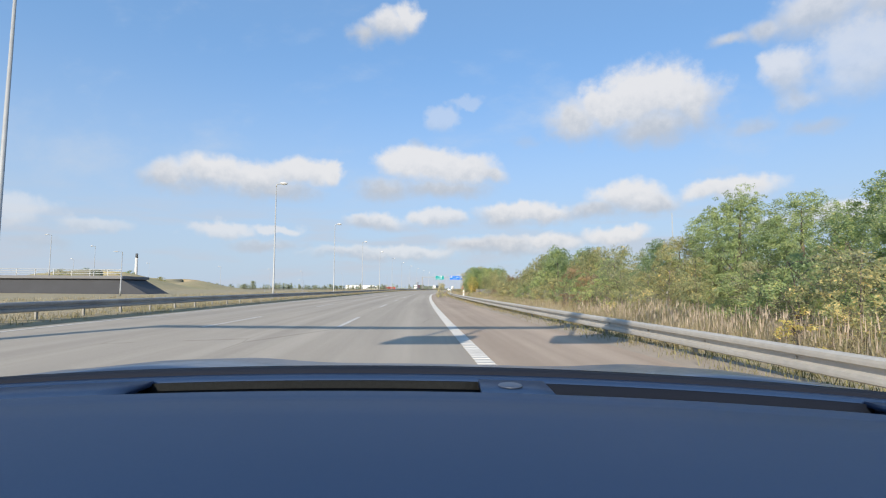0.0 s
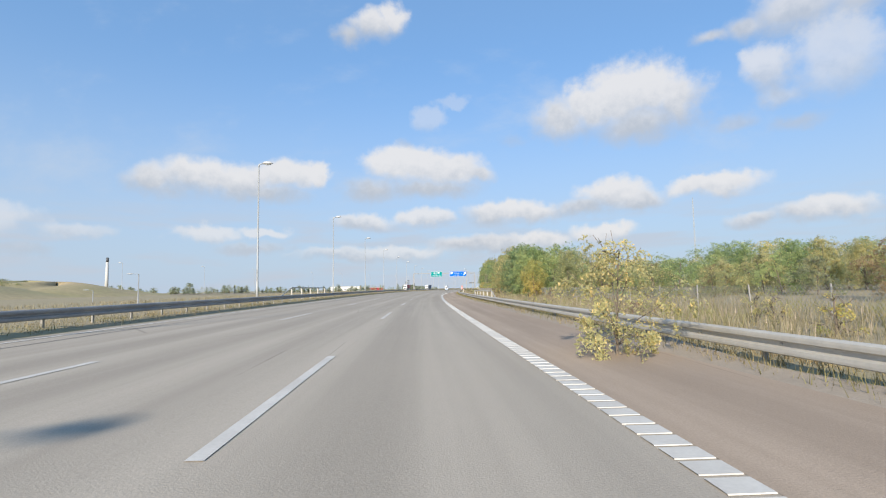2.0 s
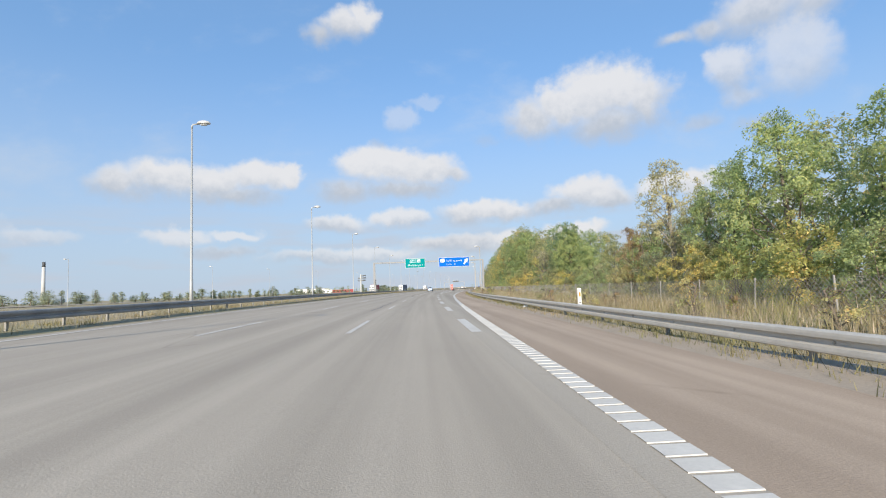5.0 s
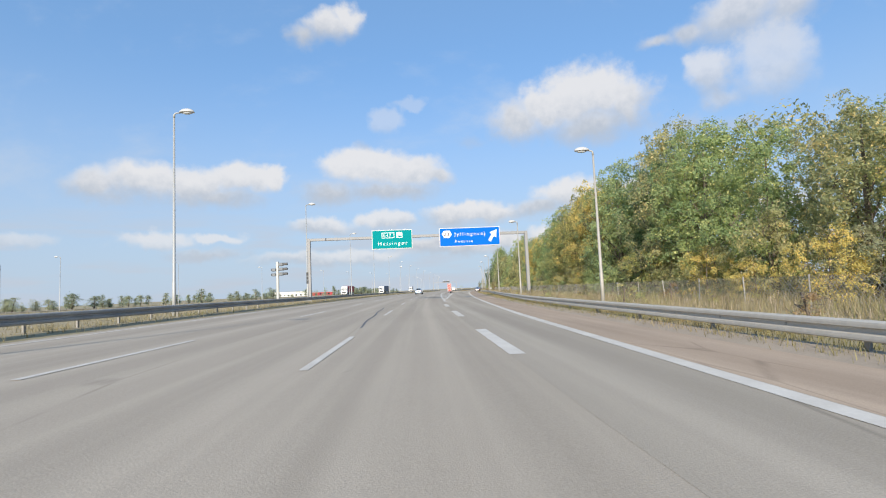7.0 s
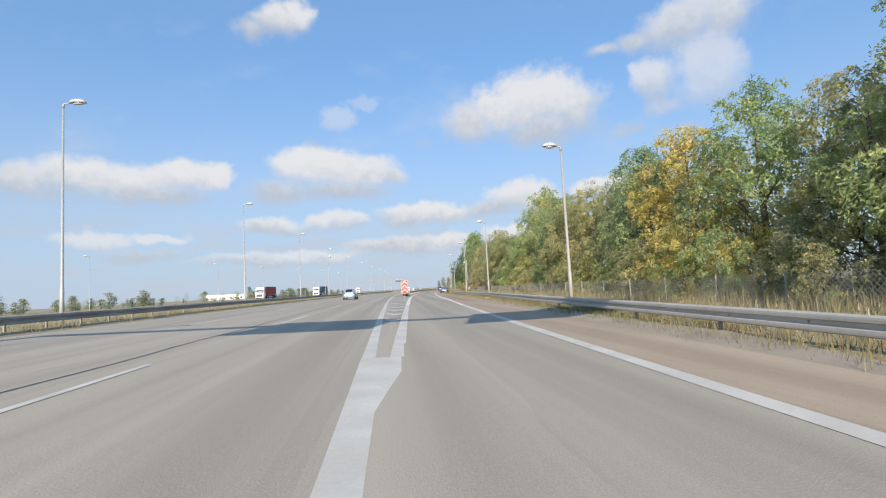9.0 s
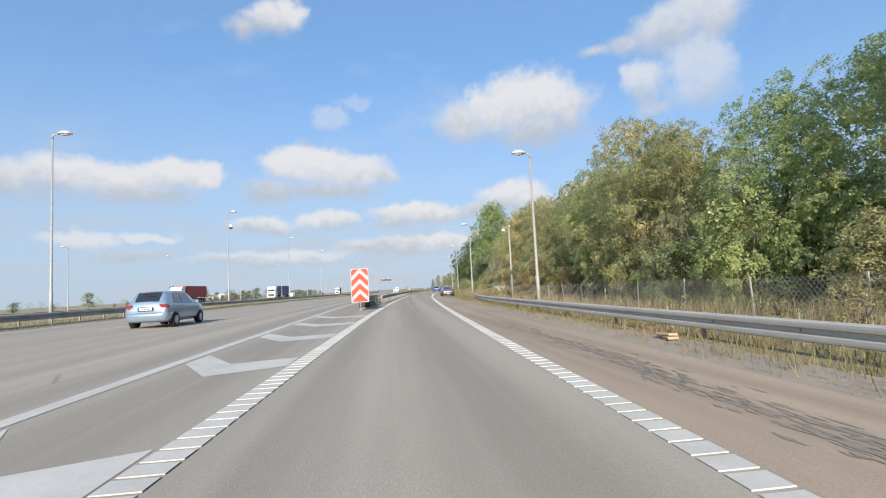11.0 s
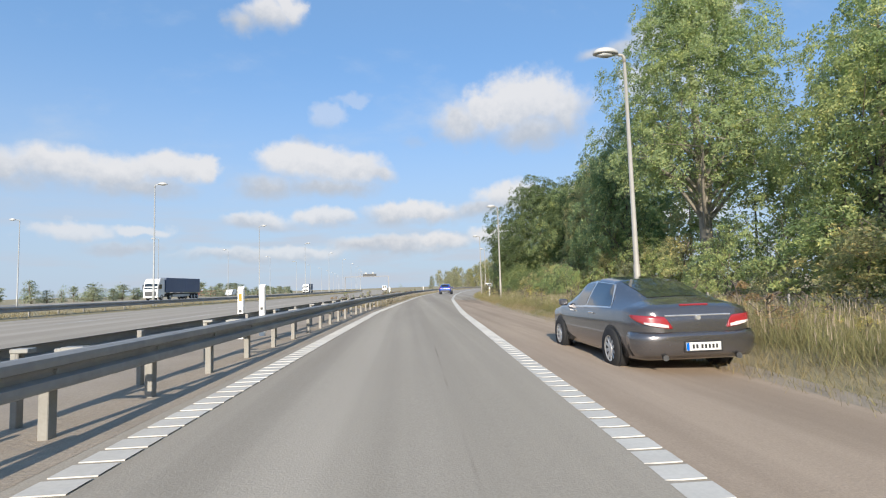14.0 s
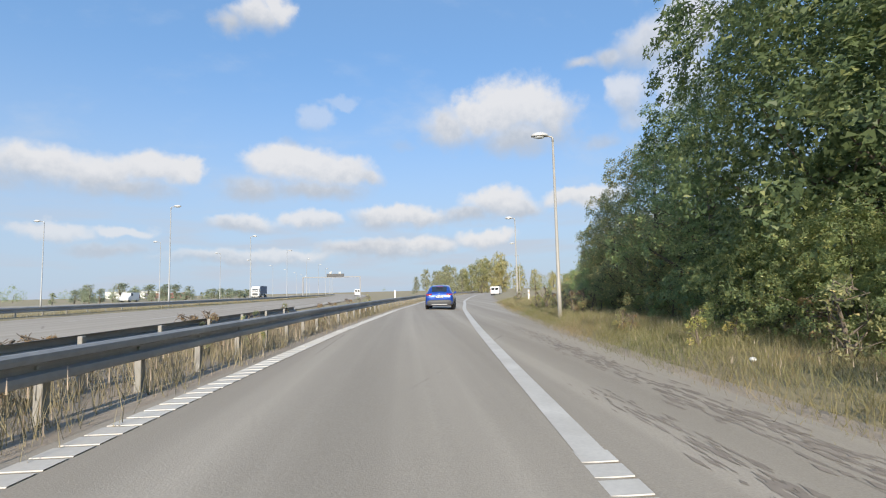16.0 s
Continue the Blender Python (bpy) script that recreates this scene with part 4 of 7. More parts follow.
def crash_cushion():
    """Dark telescoping impact cushion in front of the two rails."""
    c = thing("crash_cushion", "black telescoping crash cushion with steel side panels", "crash cushion", place(341.5, 5.62, road_z(341.5, 5.62)))
    bm = bmesh.new()
    box(bm, -0.37, 0.37, 0.0, 0.3, 0.1, 0.84, 0.03)
    part("nose", bm, "black", c)
    for i in range(8):
        y = 0.4 + i * 1.15
        for sx in (-1, 1):
            for z in (0.14, 0.32, 0.5, 0.68):
                bm = bmesh.new()
                x = sx * (0.31 + 0.024 * i)
                box(bm, x - 0.025, x + 0.025, y, y + 1.22, z, z + 0.12, 0.012)
                part("side_panel", bm, "cushion_steel", c)
        bm = bmesh.new()
        box(bm, -0.3, 0.3, y + 0.02, y + 0.1, 0.02, 0.78, 0.01)
        part("frame", bm, "black", c)
    bm = bmesh.new()
    box(bm, -0.3, 0.3, 0.1, 9.4, 0.0, 0.05)
    part("slide_track", bm, "steel", c)
    return c


crash_cushion()


def control_cabinet(m):
    c = thing("control_cabinet", "pale grey roadside control cabinet in tall grass", "cabinet", m)
    bm = bmesh.new()
    box(bm, -0.48, 0.48, -0.25, 0.25, -0.3, 1.42, 0.015)
    part("body", bm, "cabinet", c)
    bm = bmesh.new()
    box(bm, -0.52, 0.52, -0.29, 0.29, 1.42, 1.48, 0.02)
    part("roof", bm, "cabinet", c)
    bm = bmesh.new()
    box(bm, -0.45, -0.008, -0.265, -0.252, 0.1, 1.36, 0.004)
    part("door", bm, "cabinet", c)
    bm = bmesh.new()
    box(bm, 0.008, 0.45, -0.265, -0.252, 0.1, 1.36, 0.004)
    part("door", bm, "cabinet", c)
    bm = bmesh.new()
    box(bm, -0.06, -0.03, -0.29, -0.262, 0.6, 0.78, 0.004)
    part("handle", bm, "dark_grey", c)
    return c


control_cabinet(place(354.4, 17.6, ground_z(354.4, 17.6) - 0.5, 20))


def camera_pole(m, h):
    """Wooden-grey mast with a small traffic camera on top."""
    c = thing("camera_mast", "grey mast with a traffic camera on top", "camera mast", m)
    bm = bmesh.new()
    tube(bm, [(0, 0, -0.3), (0, 0, h)], [0.09, 0.06], 10)
    part("mast", bm, "pole_cream", c, smooth=True)
    bm = bmesh.new()
    box(bm, -0.5, 0.05, -0.05, 0.05, h - 0.06, h, 0.01)
    part("bracket", bm, "pole", c)
    bm = bmesh.new()
    box(bm, -0.55, -0.35, -0.2, 0.2, h - 0.3, h - 0.12, 0.03)
    part("camera_housing", bm, "white", c)
    bm = bmesh.new()
    box(bm, -0.04, 0.04, -0.25, 0.05, h, h + 0.14, 0.02)
    part("antenna_box", bm, "white", c)
    return c


camera_pole(place(344.3, 16.5), 5.55)

dome = thing("dome_camera", "white dome camera on a lamp mast", "camera", place(361.4, -10.0) @ Matrix.Translation((0.35, 0, 8.35)))
bm = bmesh.new()
bmesh.ops.create_uvsphere(bm, u_segments=12, v_segments=8, radius=0.19)
part("dome", bm, "dark_grey", dome, smooth=True)
bm = bmesh.new()
tube(bm, [(0, 0, 0.02), (0, 0, 0.14), (0, 0, 0.3)], [0.22, 0.2, 0.08], 12)
part("cap", bm, "white", dome)
bm = bmesh.new()
tube(bm, [(0, 0, 0.26), (-0.3, 0, 0.26)], 0.035, 8)
part("bracket", bm, "pole", dome)


def matrix_sign(m):
    """Small two-faced lane signal cluster on a stout post."""
    v = thing("signal_cluster", "grey post with dark signal boxes seen from behind", "traffic signal", m)
    bm = bmesh.new()
    box(bm, -0.12, 0.12, -0.12, 0.12, -0.6, 4.3, 0.02)
    part("post", bm, "pole", v)
    for sx, z in ((1, 3.0), (1, 3.5), (1, 4.0), (-1, 2.95), (-1, 3.45)):
        bm = bmesh.new()
        x0, x1 = (0.16, 0.62) if sx > 0 else (-0.52, -0.13)
        box(bm, x0, x1, -0.26, 0.1, z - 0.15, z + 0.16, 0.04)
        head = part("signal_box", bm, "signal_grey", v)
        bm = bmesh.new()
        if sx > 0:
            box(bm, x1 - 0.02, x1 + 0.45, -0.22, 0.06, z - 0.1, z + 0.15, 0.05)
        else:
            box(bm, x0 - 0.1, x0 + 0.02, -0.22, 0.06, z - 0.1, z + 0.13, 0.04)
        part("hood", bm, "dark_grey", head, "dark visor hood")
    return v


matrix_sign(place(257.0, -13.3))


def bridge_railing(s0, s1, o, z, label):
    """Steel parapet on an underpass: posts, a hand rail and a mid rail, sloping down at both ends."""
    r = thing("bridge_railing", label, "railing")
    def line(name, dz, rad):
        pts = [W(s0 - 3.5, o, z + 0.25)] + [W(s, o, z + dz) for s in srange(s0, s1, 4)] + [W(s1 + 3.5, o, z + 0.25)]
        bm = bmesh.new()
        tube(bm, pts, rad, 8)
        part(name, bm, "rail_right", r)
    line("hand_rail", 1.02, 0.05)
    for s in srange(s0, s1, 3.3):
        p = W(s, o, z)
        bm = bmesh.new()
        box(bm, -0.06, 0.06, -0.06, 0.06, -0.4, 1.0, 0.01, Matrix.Translation(p) @ pose(0, 0, 0, 0, 0, -math.degrees(heading(s))))
        part("post", bm, "rail_right", r)


bridge_railing(104.2, 121.0, 7.5, -0.1, "grey steel bridge railing behind the guard rail")
bridge_railing(106.0, 119.5, -10.3, 0.5, "grey steel bridge railing behind the far guard rail")


FENCE_O = along([(20, 12.8), (100, 13.2), (190, 13.6), (250, 15.2), (330, 17.7), (400, 20.6), (430, 22.6), (470, 29)])


def fence():
    """Chain-link fence with thin concrete posts in the rough grass."""
    f = thing("fence", "rusty chain-link fence with thin posts", "fence", kind="structure")
    o_of = FENCE_O
    low = along([(20, 0.0), (345, 0.0), (372, -0.45), (470, -0.45)])
    h = 1.08
    bm0 = bmesh.new()
    box(bm0, -0.022, 0.022, -0.022, 0.022, -0.2, h + 0.04, 0.006)
    me = bpy.data.meshes.new("fence_post")
    bm0.to_mesh(me)
    bm0.free()
    me.materials.append(M["fence"])
    for s in srange(20, 470, 3.4):
        p = new("fence_post", me)
        p.parent = f
        p.matrix_basis = place(s, o_of(s)) @ pose(0, 0, low(s), random.uniform(-3, 3), random.uniform(-4, 4), 0)
    verts, faces = [], []
    pitch = 0.16
    n = int((470 - 20) / pitch)
    for i in range(n):
        s = 20 + i * pitch
        for sgn in (1, -1):
            a = (s, 0.06) if sgn > 0 else (s, h)
            b = (s + h * 0.9, h) if sgn > 0 else (s + h * 0.9, 0.06)
            k = len(verts)
            for q, z in (a, b):
                o = o_of(q)
                g = ground_z(q, o) + low(q)
                verts += [W(q - 0.006, o, g + z), W(q + 0.006, o, g + z), W(q, o + 0.009, g + z)]
            faces += [(k, k + 1, k + 4, k + 3), (k + 1, k + 2, k + 5, k + 4), (k + 2, k, k + 3, k + 5)]
    ob = mesh_object("wire_mesh", verts, faces, "fence", f)
    tagged(ob, "rusty wire mesh", kind="stuff")


fence()

# ---- trees, bushes and grass ----


def leaf_cloud(blobs, count, size, seed, spread=5.2):
    """Leaf triangles in flat sprays, which cover the skins of a set of round lobes like shingles: verts."""
    r = np.random.default_rng(seed)
    b = np.array(blobs, dtype=float)
    area = b[:, 3] ** 2
    axis_xy = b[:, :2].mean(0)
    unit = lambda v: v / np.maximum(np.linalg.norm(v, axis=1), 1e-6)[:, None]
    nc = max(4, count // 70)
    lobe = r.choice(len(b), nc, p=area / area.sum())
    outward = np.concatenate([b[lobe, :2] - axis_xy, np.zeros((nc, 1))], 1) / b[:, 3].mean()
    d = unit(unit(r.normal(size=(nc, 3))) + 0.45 * np.clip(outward, -1.2, 1.2) + np.array([0, 0, 0.12]))
    reach = b[lobe, 3] * (0.66 + 0.46 * r.random(nc) ** 0.7)
    centre = b[lobe, :3] + d * reach[:, None] * np.array([1, 1, 0.88])
    face = unit(d * 0.9 + np.array([0, 0, 0.5]) + r.normal(size=(nc, 3)) * 0.28)
    u = unit(np.cross(face, r.normal(size=(nc, 3))))
    v = np.cross(face, u)
    wide = size * spread * r.uniform(0.6, 1.35, nc)
    who = r.integers(0, nc, count)
    rho, turn = np.sqrt(r.random(count)), r.uniform(0, 2 * math.pi, count)
    w = wide[who]
    pos = centre[who] + u[who] * (w * rho * np.cos(turn))[:, None] + v[who] * (w * 0.75 * rho * np.sin(turn))[:, None] + face[who] * (w * 0.2 * r.normal(size=count))[:, None]
    pos[:, 2] -= 0.3 * w * rho ** 2
    nrm = unit(face[who] + r.normal(size=(count, 3)) * 0.45)
    fill = max(6, count // 8)
    bf = r.choice(len(b), fill, p=area / area.sum())
    df = unit(r.normal(size=(fill, 3)))
    pos[:fill] = b[bf, :3] + df * (b[bf, 3] * (0.1 + 0.45 * r.random(fill)))[:, None]
    nrm[:fill] = df
    sz = size * (0.6 + 0.8 * r.random(count))[:, None]
    sz[:fill] *= 1.4
    t1 = unit(np.cross(nrm, r.normal(size=(count, 3))))
    t2 = np.cross(nrm, t1)
    order = r.permutation(count)
    pos, nrm, t1, t2, sz = pos[order], nrm[order], t1[order], t2[order], sz[order]
    return np.stack([pos - t1 * sz * 0.42 - t2 * sz * 0.5, pos + t1 * sz * 0.42 - t2 * sz * 0.5, pos + t2 * sz * 0.95 - nrm * sz * 0.2], 1).reshape(-1, 3)


def leaf_mesh(name, v, mat):
    me = bpy.data.meshes.new(name)
    n = len(v) // 3
    me.vertices.add(3 * n)
    me.vertices.foreach_set("co", v.astype(np.float32).ravel())
    me.loops.add(3 * n)
    me.loops.foreach_set("vertex_index", np.arange(3 * n, dtype=np.int32))
    me.polygons.add(n)
    me.polygons.foreach_set("loop_start", np.arange(0, 3 * n, 3, dtype=np.int32))
    me.polygons.foreach_set("loop_total", np.full(n, 3, dtype=np.int32))
    me.update()
    me.validate()
    me.materials.append(M[mat])
    return me


def tree(name, label, category, seed, h, r, base, lobes, leaves, size, mat, bark="bark", m=None, group="", spire=0.0, bare=0):
    """Tapered trunk with limbs, and a crown of leaf lobes with gaps; height h, crown radius r, crown from base up."""
    rr = random.Random(seed)
    t = thing(name, label, category, m, group)
    blobs = []
    for i in range(lobes):
        f = (i + rr.random()) / lobes
        z = base + (h - base) * (0.03 + 0.89 * f)
        wide = math.sin(math.pi * min(0.95, 0.22 + 0.72 * f)) ** 0.8 * (1 - spire * f)
        a = i * 2.4 + rr.uniform(-0.5, 0.5)
        d = r * 0.62 * wide * rr.uniform(0.45, 1.1)
        blobs.append((d * math.cos(a), d * math.sin(a), z, r * rr.uniform(0.3, 0.5) * (0.65 + 0.35 * wide)))
    blobs.append((0, 0, h - r * 0.3, r * 0.3))
    bm = bmesh.new()
    lean = (rr.uniform(-0.3, 0.3), rr.uniform(-0.3, 0.3))
    tr = (0.018 * h + 0.03) * (0.4 if category == "bush" else 1.0)
    trunk = [(lean[0] * q * q, lean[1] * q * q, -0.3 + (h * 0.86 + 0.3) * q) for q in (0, 0.15, 0.35, 0.6, 0.85, 1.0)]
    tube(bm, trunk, [tr * 1.25, tr, tr * 0.85, tr * 0.6, tr * 0.3, 0.02], 8)
    for x, y, z, q in blobs[: min(len(blobs), 16)]:
        z0 = max(0.12 * h, z - math.hypot(x, y) * rr.uniform(0.9, 1.5))
        f = min(max((z0 + 0.3) / (h * 0.86 + 0.3), 0), 1)
        p0 = Vector((lean[0] * f * f, lean[1] * f * f, z0))
        p1 = Vector((x, y, z))
        mid = p0.lerp(p1, 0.5) + Vector((rr.uniform(-0.15, 0.15), rr.uniform(-0.15, 0.15), 0.12))
        tube(bm, [p0, mid, p1], [tr * 0.38, tr * 0.24, 0.012], 5, cap=False)
        for k in range(3 + bare):
            tip = p1 + Vector((rr.gauss(0, 1), rr.gauss(0, 1), rr.gauss(0.5, 0.8))).normalized() * q * rr.uniform(0.8, 1.25)
            tube(bm, [p1.lerp(mid, rr.uniform(0, 0.5)), tip], [tr * 0.14, 0.006], 4, cap=False)
    if category == "weed":
        tagged(part("stalk", bm, bark, t, smooth=True), kind="stuff")
    else:
        part("trunk", bm, bark, t, smooth=True)
    c = new("crown", leaf_mesh("crown", leaf_cloud(blobs, leaves, size, seed), mat))
    c.parent = t
    return t


def variants(mats, n, h, r, base, lobes, leaves, size, name="tree", bark="bark", spire=0.0, cat="tree", text="", bare=0):
    out = []
    for k in range(n):
        mat = mats[k % len(mats)]
        out.append(tree(name, text or TREE_TEXT[mat], cat, 100 + 17 * k + len(mats) * 7 + int(h * 10) + sum(map(ord, mats[0])), h, r, base, lobes, leaves, size, mat, bark, pose(0, 0, -50), "", spire, bare))
    return out


TREE_TEXT = {
    "leaf_green": "leafy green broadleaf tree beside the road", "leaf_olive": "olive-green broadleaf tree turning yellow in places",
    "leaf_yellow": "broadleaf tree with yellow autumn leaves", "leaf_gold": "maple with golden autumn leaves", "leaf_rust": "broadleaf tree with rusty orange autumn leaves",
    "leaf_dark": "dense dark green broadleaf tree", "leaf_grey": "grey-green willow with thin leaves", "leaf_far": "distant young tree, haze painted into its pale green leaves",
}
N = 8.0
TREES = {k: variants([k], 2, N, 3.1, 0.35, 26, 24000, 0.076) for k in ("leaf_green", "leaf_olive", "leaf_yellow", "leaf_dark")}
NEAR = {k: variants([k], 2, N, 3.1, 0.35, 28, 46000, 0.054) for k in ("leaf_green", "leaf_olive", "leaf_dark")}
TREES["leaf_gold"] = variants(["leaf_gold"], 2, N, 3.1, 2.2, 22, 22000, 0.066, bare=2)
TREES["leaf_rust"] = variants(["leaf_rust"], 1, N, 2.7, 1.0, 14, 9000, 0.085)
TREES["leaf_grey"] = variants(["leaf_grey"], 1, N, 2.8, 1.0, 18, 12000, 0.085, bark="bark_pale", spire=0.35, text="tall birch with thin hanging grey-green leaves", bare=2)
BACK = {k: variants([k], 1, N, 3.1, 0.6, 18, 7400, 0.115) for k in ("leaf_olive", "leaf_dark", "leaf_yellow", "leaf_green")}
BUSH_TEXT = {"leaf_green": "leafy green bush in the verge", "leaf_olive": "olive-green bush in tall grass", "leaf_yellow": "yellow-leaved bush in tall grass", "leaf_rust": "rust-brown bush in tall grass", "leaf_grey": "grey-green bush in tall grass", "leaf_dark": "dark green bush beside the fence"}
BUSHES = {k: variants([k], 1, 2.4, 1.35, 0.05, 12, 6500, 0.04, "bush", cat="bush", text=BUSH_TEXT[k]) for k in BUSH_TEXT}
YOUNG = variants(["leaf_far", "leaf_far"], 2, 4.0, 1.1, 0.2, 9, 1500, 0.12, "young_tree", spire=0.75, text="young tree in a far row, its green paled by painted haze")
used = set()


def plant(stock, k, s, o, scale, zscale=None, group=""):
    src = stock[k]
    p = W(s, o, ground_z(min(max(s, -60), 600), o) - 0.05)
    m = Matrix.Translation(p) @ pose(0, 0, 0, random.uniform(-3, 3), random.uniform(-3, 3), random.uniform(0, 360)) @ Matrix.Diagonal((scale, scale, zscale or scale, 1))
    if src.name not in used:
        used.add(src.name)
        src.matrix_basis = m
        ob = src
    else:
        ob = copy_thing(src, m @ Matrix.Diagonal((1 / src.scale.x, 1 / src.scale.y, 1 / src.scale.z, 1)))
    if group:
        ob["group"] = group
    return ob


TREE_H = along([(-20, 5.2), (12, 5.3), (18, 5.3), (22, 5.0), (28, 4.6), (31, 4.0), (33, 3.2), (38, 4.3), (44, 5.2), (52, 5.2), (57, 5.2), (60, 5.0), (62, 4.6), (65, 4.1), (68, 3.5), (71, 3.0), (75, 3.7), (96, 4.0), (112, 4.4), (117, 5.6), (122, 6.4), (135, 7.0), (150, 7.4), (172, 8.2), (178, 7.2), (183, 5.4), (194, 4.6), (198, 5.0), (201, 6.2), (204, 7.4), (207, 8.0), (210, 7.0), (213, 5.8), (217, 6.2), (222, 8.0), (227, 8.9), (232, 10.4), (242, 11.6), (247, 10.0), (251, 10.2), (258, 11.2), (263, 10.5), (268, 9.6), (273, 9.2), (288, 9.2), (300, 9.5), (308, 8.6), (312, 9.5), (314, 11.6), (316, 11.6), (318, 9.2), (320, 8.8), (322, 8.8), (327, 8.9), (337, 8.6), (342, 8.8), (346, 8.2), (350, 8.3), (355, 9.2), (360, 10.2), (366, 9.6), (370, 9.2), (375, 9.2), (379, 10.6), (383, 11.4), (386, 9.4), (389, 9.8), (393, 10.5), (399, 11.5), (405, 12.0), (409, 11.0), (413, 10.5), (418, 10.6), (424, 10.0), (430, 8.0), (434, 6.8), (441, 5.8), (455, 4.8), (470, 4.8), (500, 5.0), (560, 4.5)])
TREE_O = along([(-20, 16.2), (70, 16.6), (74, 31.0), (112, 32.0), (116.5, 16.4), (150, 17.0), (200, 18.4), (260, 19.2), (330, 21.2), (380, 23.2), (400, 24.6), (420, 26.0), (440, 28.2), (452, 28.0), (465, 32), (480, 38), (500, 46), (560, 62)])
MIX = [(-20, "leaf_dark leaf_green leaf_dark leaf_olive"), (60, "leaf_olive leaf_olive leaf_green"), (102, "leaf_green leaf_dark leaf_olive"), (150, "leaf_olive leaf_green leaf_yellow leaf_green"),
       (176, "leaf_olive leaf_green leaf_olive leaf_dark"), (213, "leaf_olive leaf_yellow leaf_green leaf_olive"), (238, "leaf_dark leaf_green"), (249, "leaf_gold leaf_olive"), (264, "leaf_olive leaf_green leaf_olive leaf_dark leaf_yellow"), (300, "leaf_olive leaf_green leaf_olive leaf_dark leaf_green"), (330, "leaf_olive leaf_olive leaf_green leaf_olive leaf_dark"), (346, "leaf_olive leaf_green leaf_olive leaf_olive"), (372, "leaf_green leaf_olive leaf_green"), (405, "leaf_dark leaf_green leaf_olive leaf_green"), (470, "leaf_olive leaf_green")]
s = 11.0
while s < 540:
    names = [m for a, m in MIX if a <= s][-1].split()
    k = random.choice(names)
    h = TREE_H(s) * random.uniform(0.88, 1.07)
    wide = 1.2 if s < 71 else 0.85 if s > 375 else 0.95
    stock = NEAR if k in NEAR and (s < 74 or 315 < s < 446) else TREES
    if not (387.5 < s < 401.0 or 31.0 < s < 34.5):
        plant(stock[k], random.randrange(len(stock[k])), s, TREE_O(s) + random.uniform(-0.6, 1.6), h / N * random.uniform(0.95, 1.1) * wide, h / N, "roadside trees")
    s += random.uniform(3.8, 5.2) if s > 74 else random.uniform(2.6, 3.6)


def leaf_array(stock):
    ob = [c for c in stock.children if c.name.startswith("crown")][0]
    v = np.empty(len(ob.data.vertices) * 3, dtype=np.float32)
    ob.data.vertices.foreach_get("co", v)
    return v.reshape(-1, 3)


def woodland(name, label, mat, spots):
    """Many small far crowns and stems joined into one object."""
    src = leaf_array(BACK[mat][0])
    rr = np.random.default_rng(len(spots) + sum(map(ord, mat)))
    out = []
    bm = bmesh.new()
    for s_, o_, sc, h in spots:
        keep = int(len(src) // 3 * (0.52 if -20 < o_ < 33 and s_ < 470 else 0.42 if 33 <= o_ < 66 and s_ < 200 else 0.2))
        p = W(s_, o_, ground_z(min(max(s_, -60), 600), o_) - 0.1)
        a = rr.uniform(0, 6.28)
        c, q = math.cos(a), math.sin(a)
        v = src[: keep * 3] * np.array([sc, sc, h / N])
        out.append(np.stack([v[:, 0] * c - v[:, 1] * q + p.x, v[:, 0] * q + v[:, 1] * c + p.y, v[:, 2] + p.z], 1))
        tube(bm, [p, p + Vector((rr.uniform(-0.4, 0.4), rr.uniform(-0.4, 0.4), h * 0.5))], [0.11, 0.03], 5, cap=False)
    w = thing(name, label, "woodland", kind="stuff")
    part("stems", bm, "bark", w)
    c = new("leaves", leaf_mesh("leaves", np.concatenate(out), mat))
    c.parent = w


spots = {k: [] for k in BACK}
for row, (d, step, grow) in enumerate(((4.0, 4.4, 0.95), (9.0, 8.5, 0.98))):
    s = 12.0
    while s < 560:
        if row == 1 and 122 < s < 430:
            s = 430.0
        names = [m for a, m in MIX if a <= s][-1].replace("gold", "yellow").split()
        h = TREE_H(s) * random.uniform(0.9, 1.1) * grow
        spots[random.choice(names)].append((s, TREE_O(s) + d + random.uniform(-1.2, 1.2), h / N * 1.1, h))
        s += step * random.uniform(0.8, 1.2)
for s in np.arange(470, 640, 5.0):
    spots["leaf_dark" if s < 520 else "leaf_olive"].append((float(s), SHOULDER(min(s, 600)) + 24 + random.uniform(0, 5), 0.9, 6.5))
for k in range(26):
    spots["leaf_olive"].append((random.uniform(300, 620), random.uniform(-420, -240), random.uniform(0.7, 1.1), random.uniform(4, 6.5)))
for k in range(46):
    spots[random.choice(list(spots))].append((random.uniform(96, 175), random.uniform(33, 52), random.uniform(0.75, 1.0), random.uniform(4.2, 5.8)))
for k in range(56):
    spots[random.choice(["leaf_olive", "leaf_green", "leaf_olive", "leaf_dark"])].append((random.uniform(68, 150), random.uniform(34, 62), random.uniform(0.7, 0.95), random.uniform(3.4, 4.9)))
for k in range(60):
    spots["leaf_green"].append((random.uniform(600, 1100), random.choice([-1, 1]) * random.uniform(90, 320), random.uniform(0.9, 1.4), random.uniform(5, 9)))
for k, v in spots.items():
    woodland("woodland", {"leaf_olive": "olive-green wood behind the roadside trees", "leaf_dark": "dark green wood behind the roadside trees", "leaf_yellow": "yellowing wood behind the roadside trees", "leaf_green": "green wood behind the roadside trees"}[k], k, v)
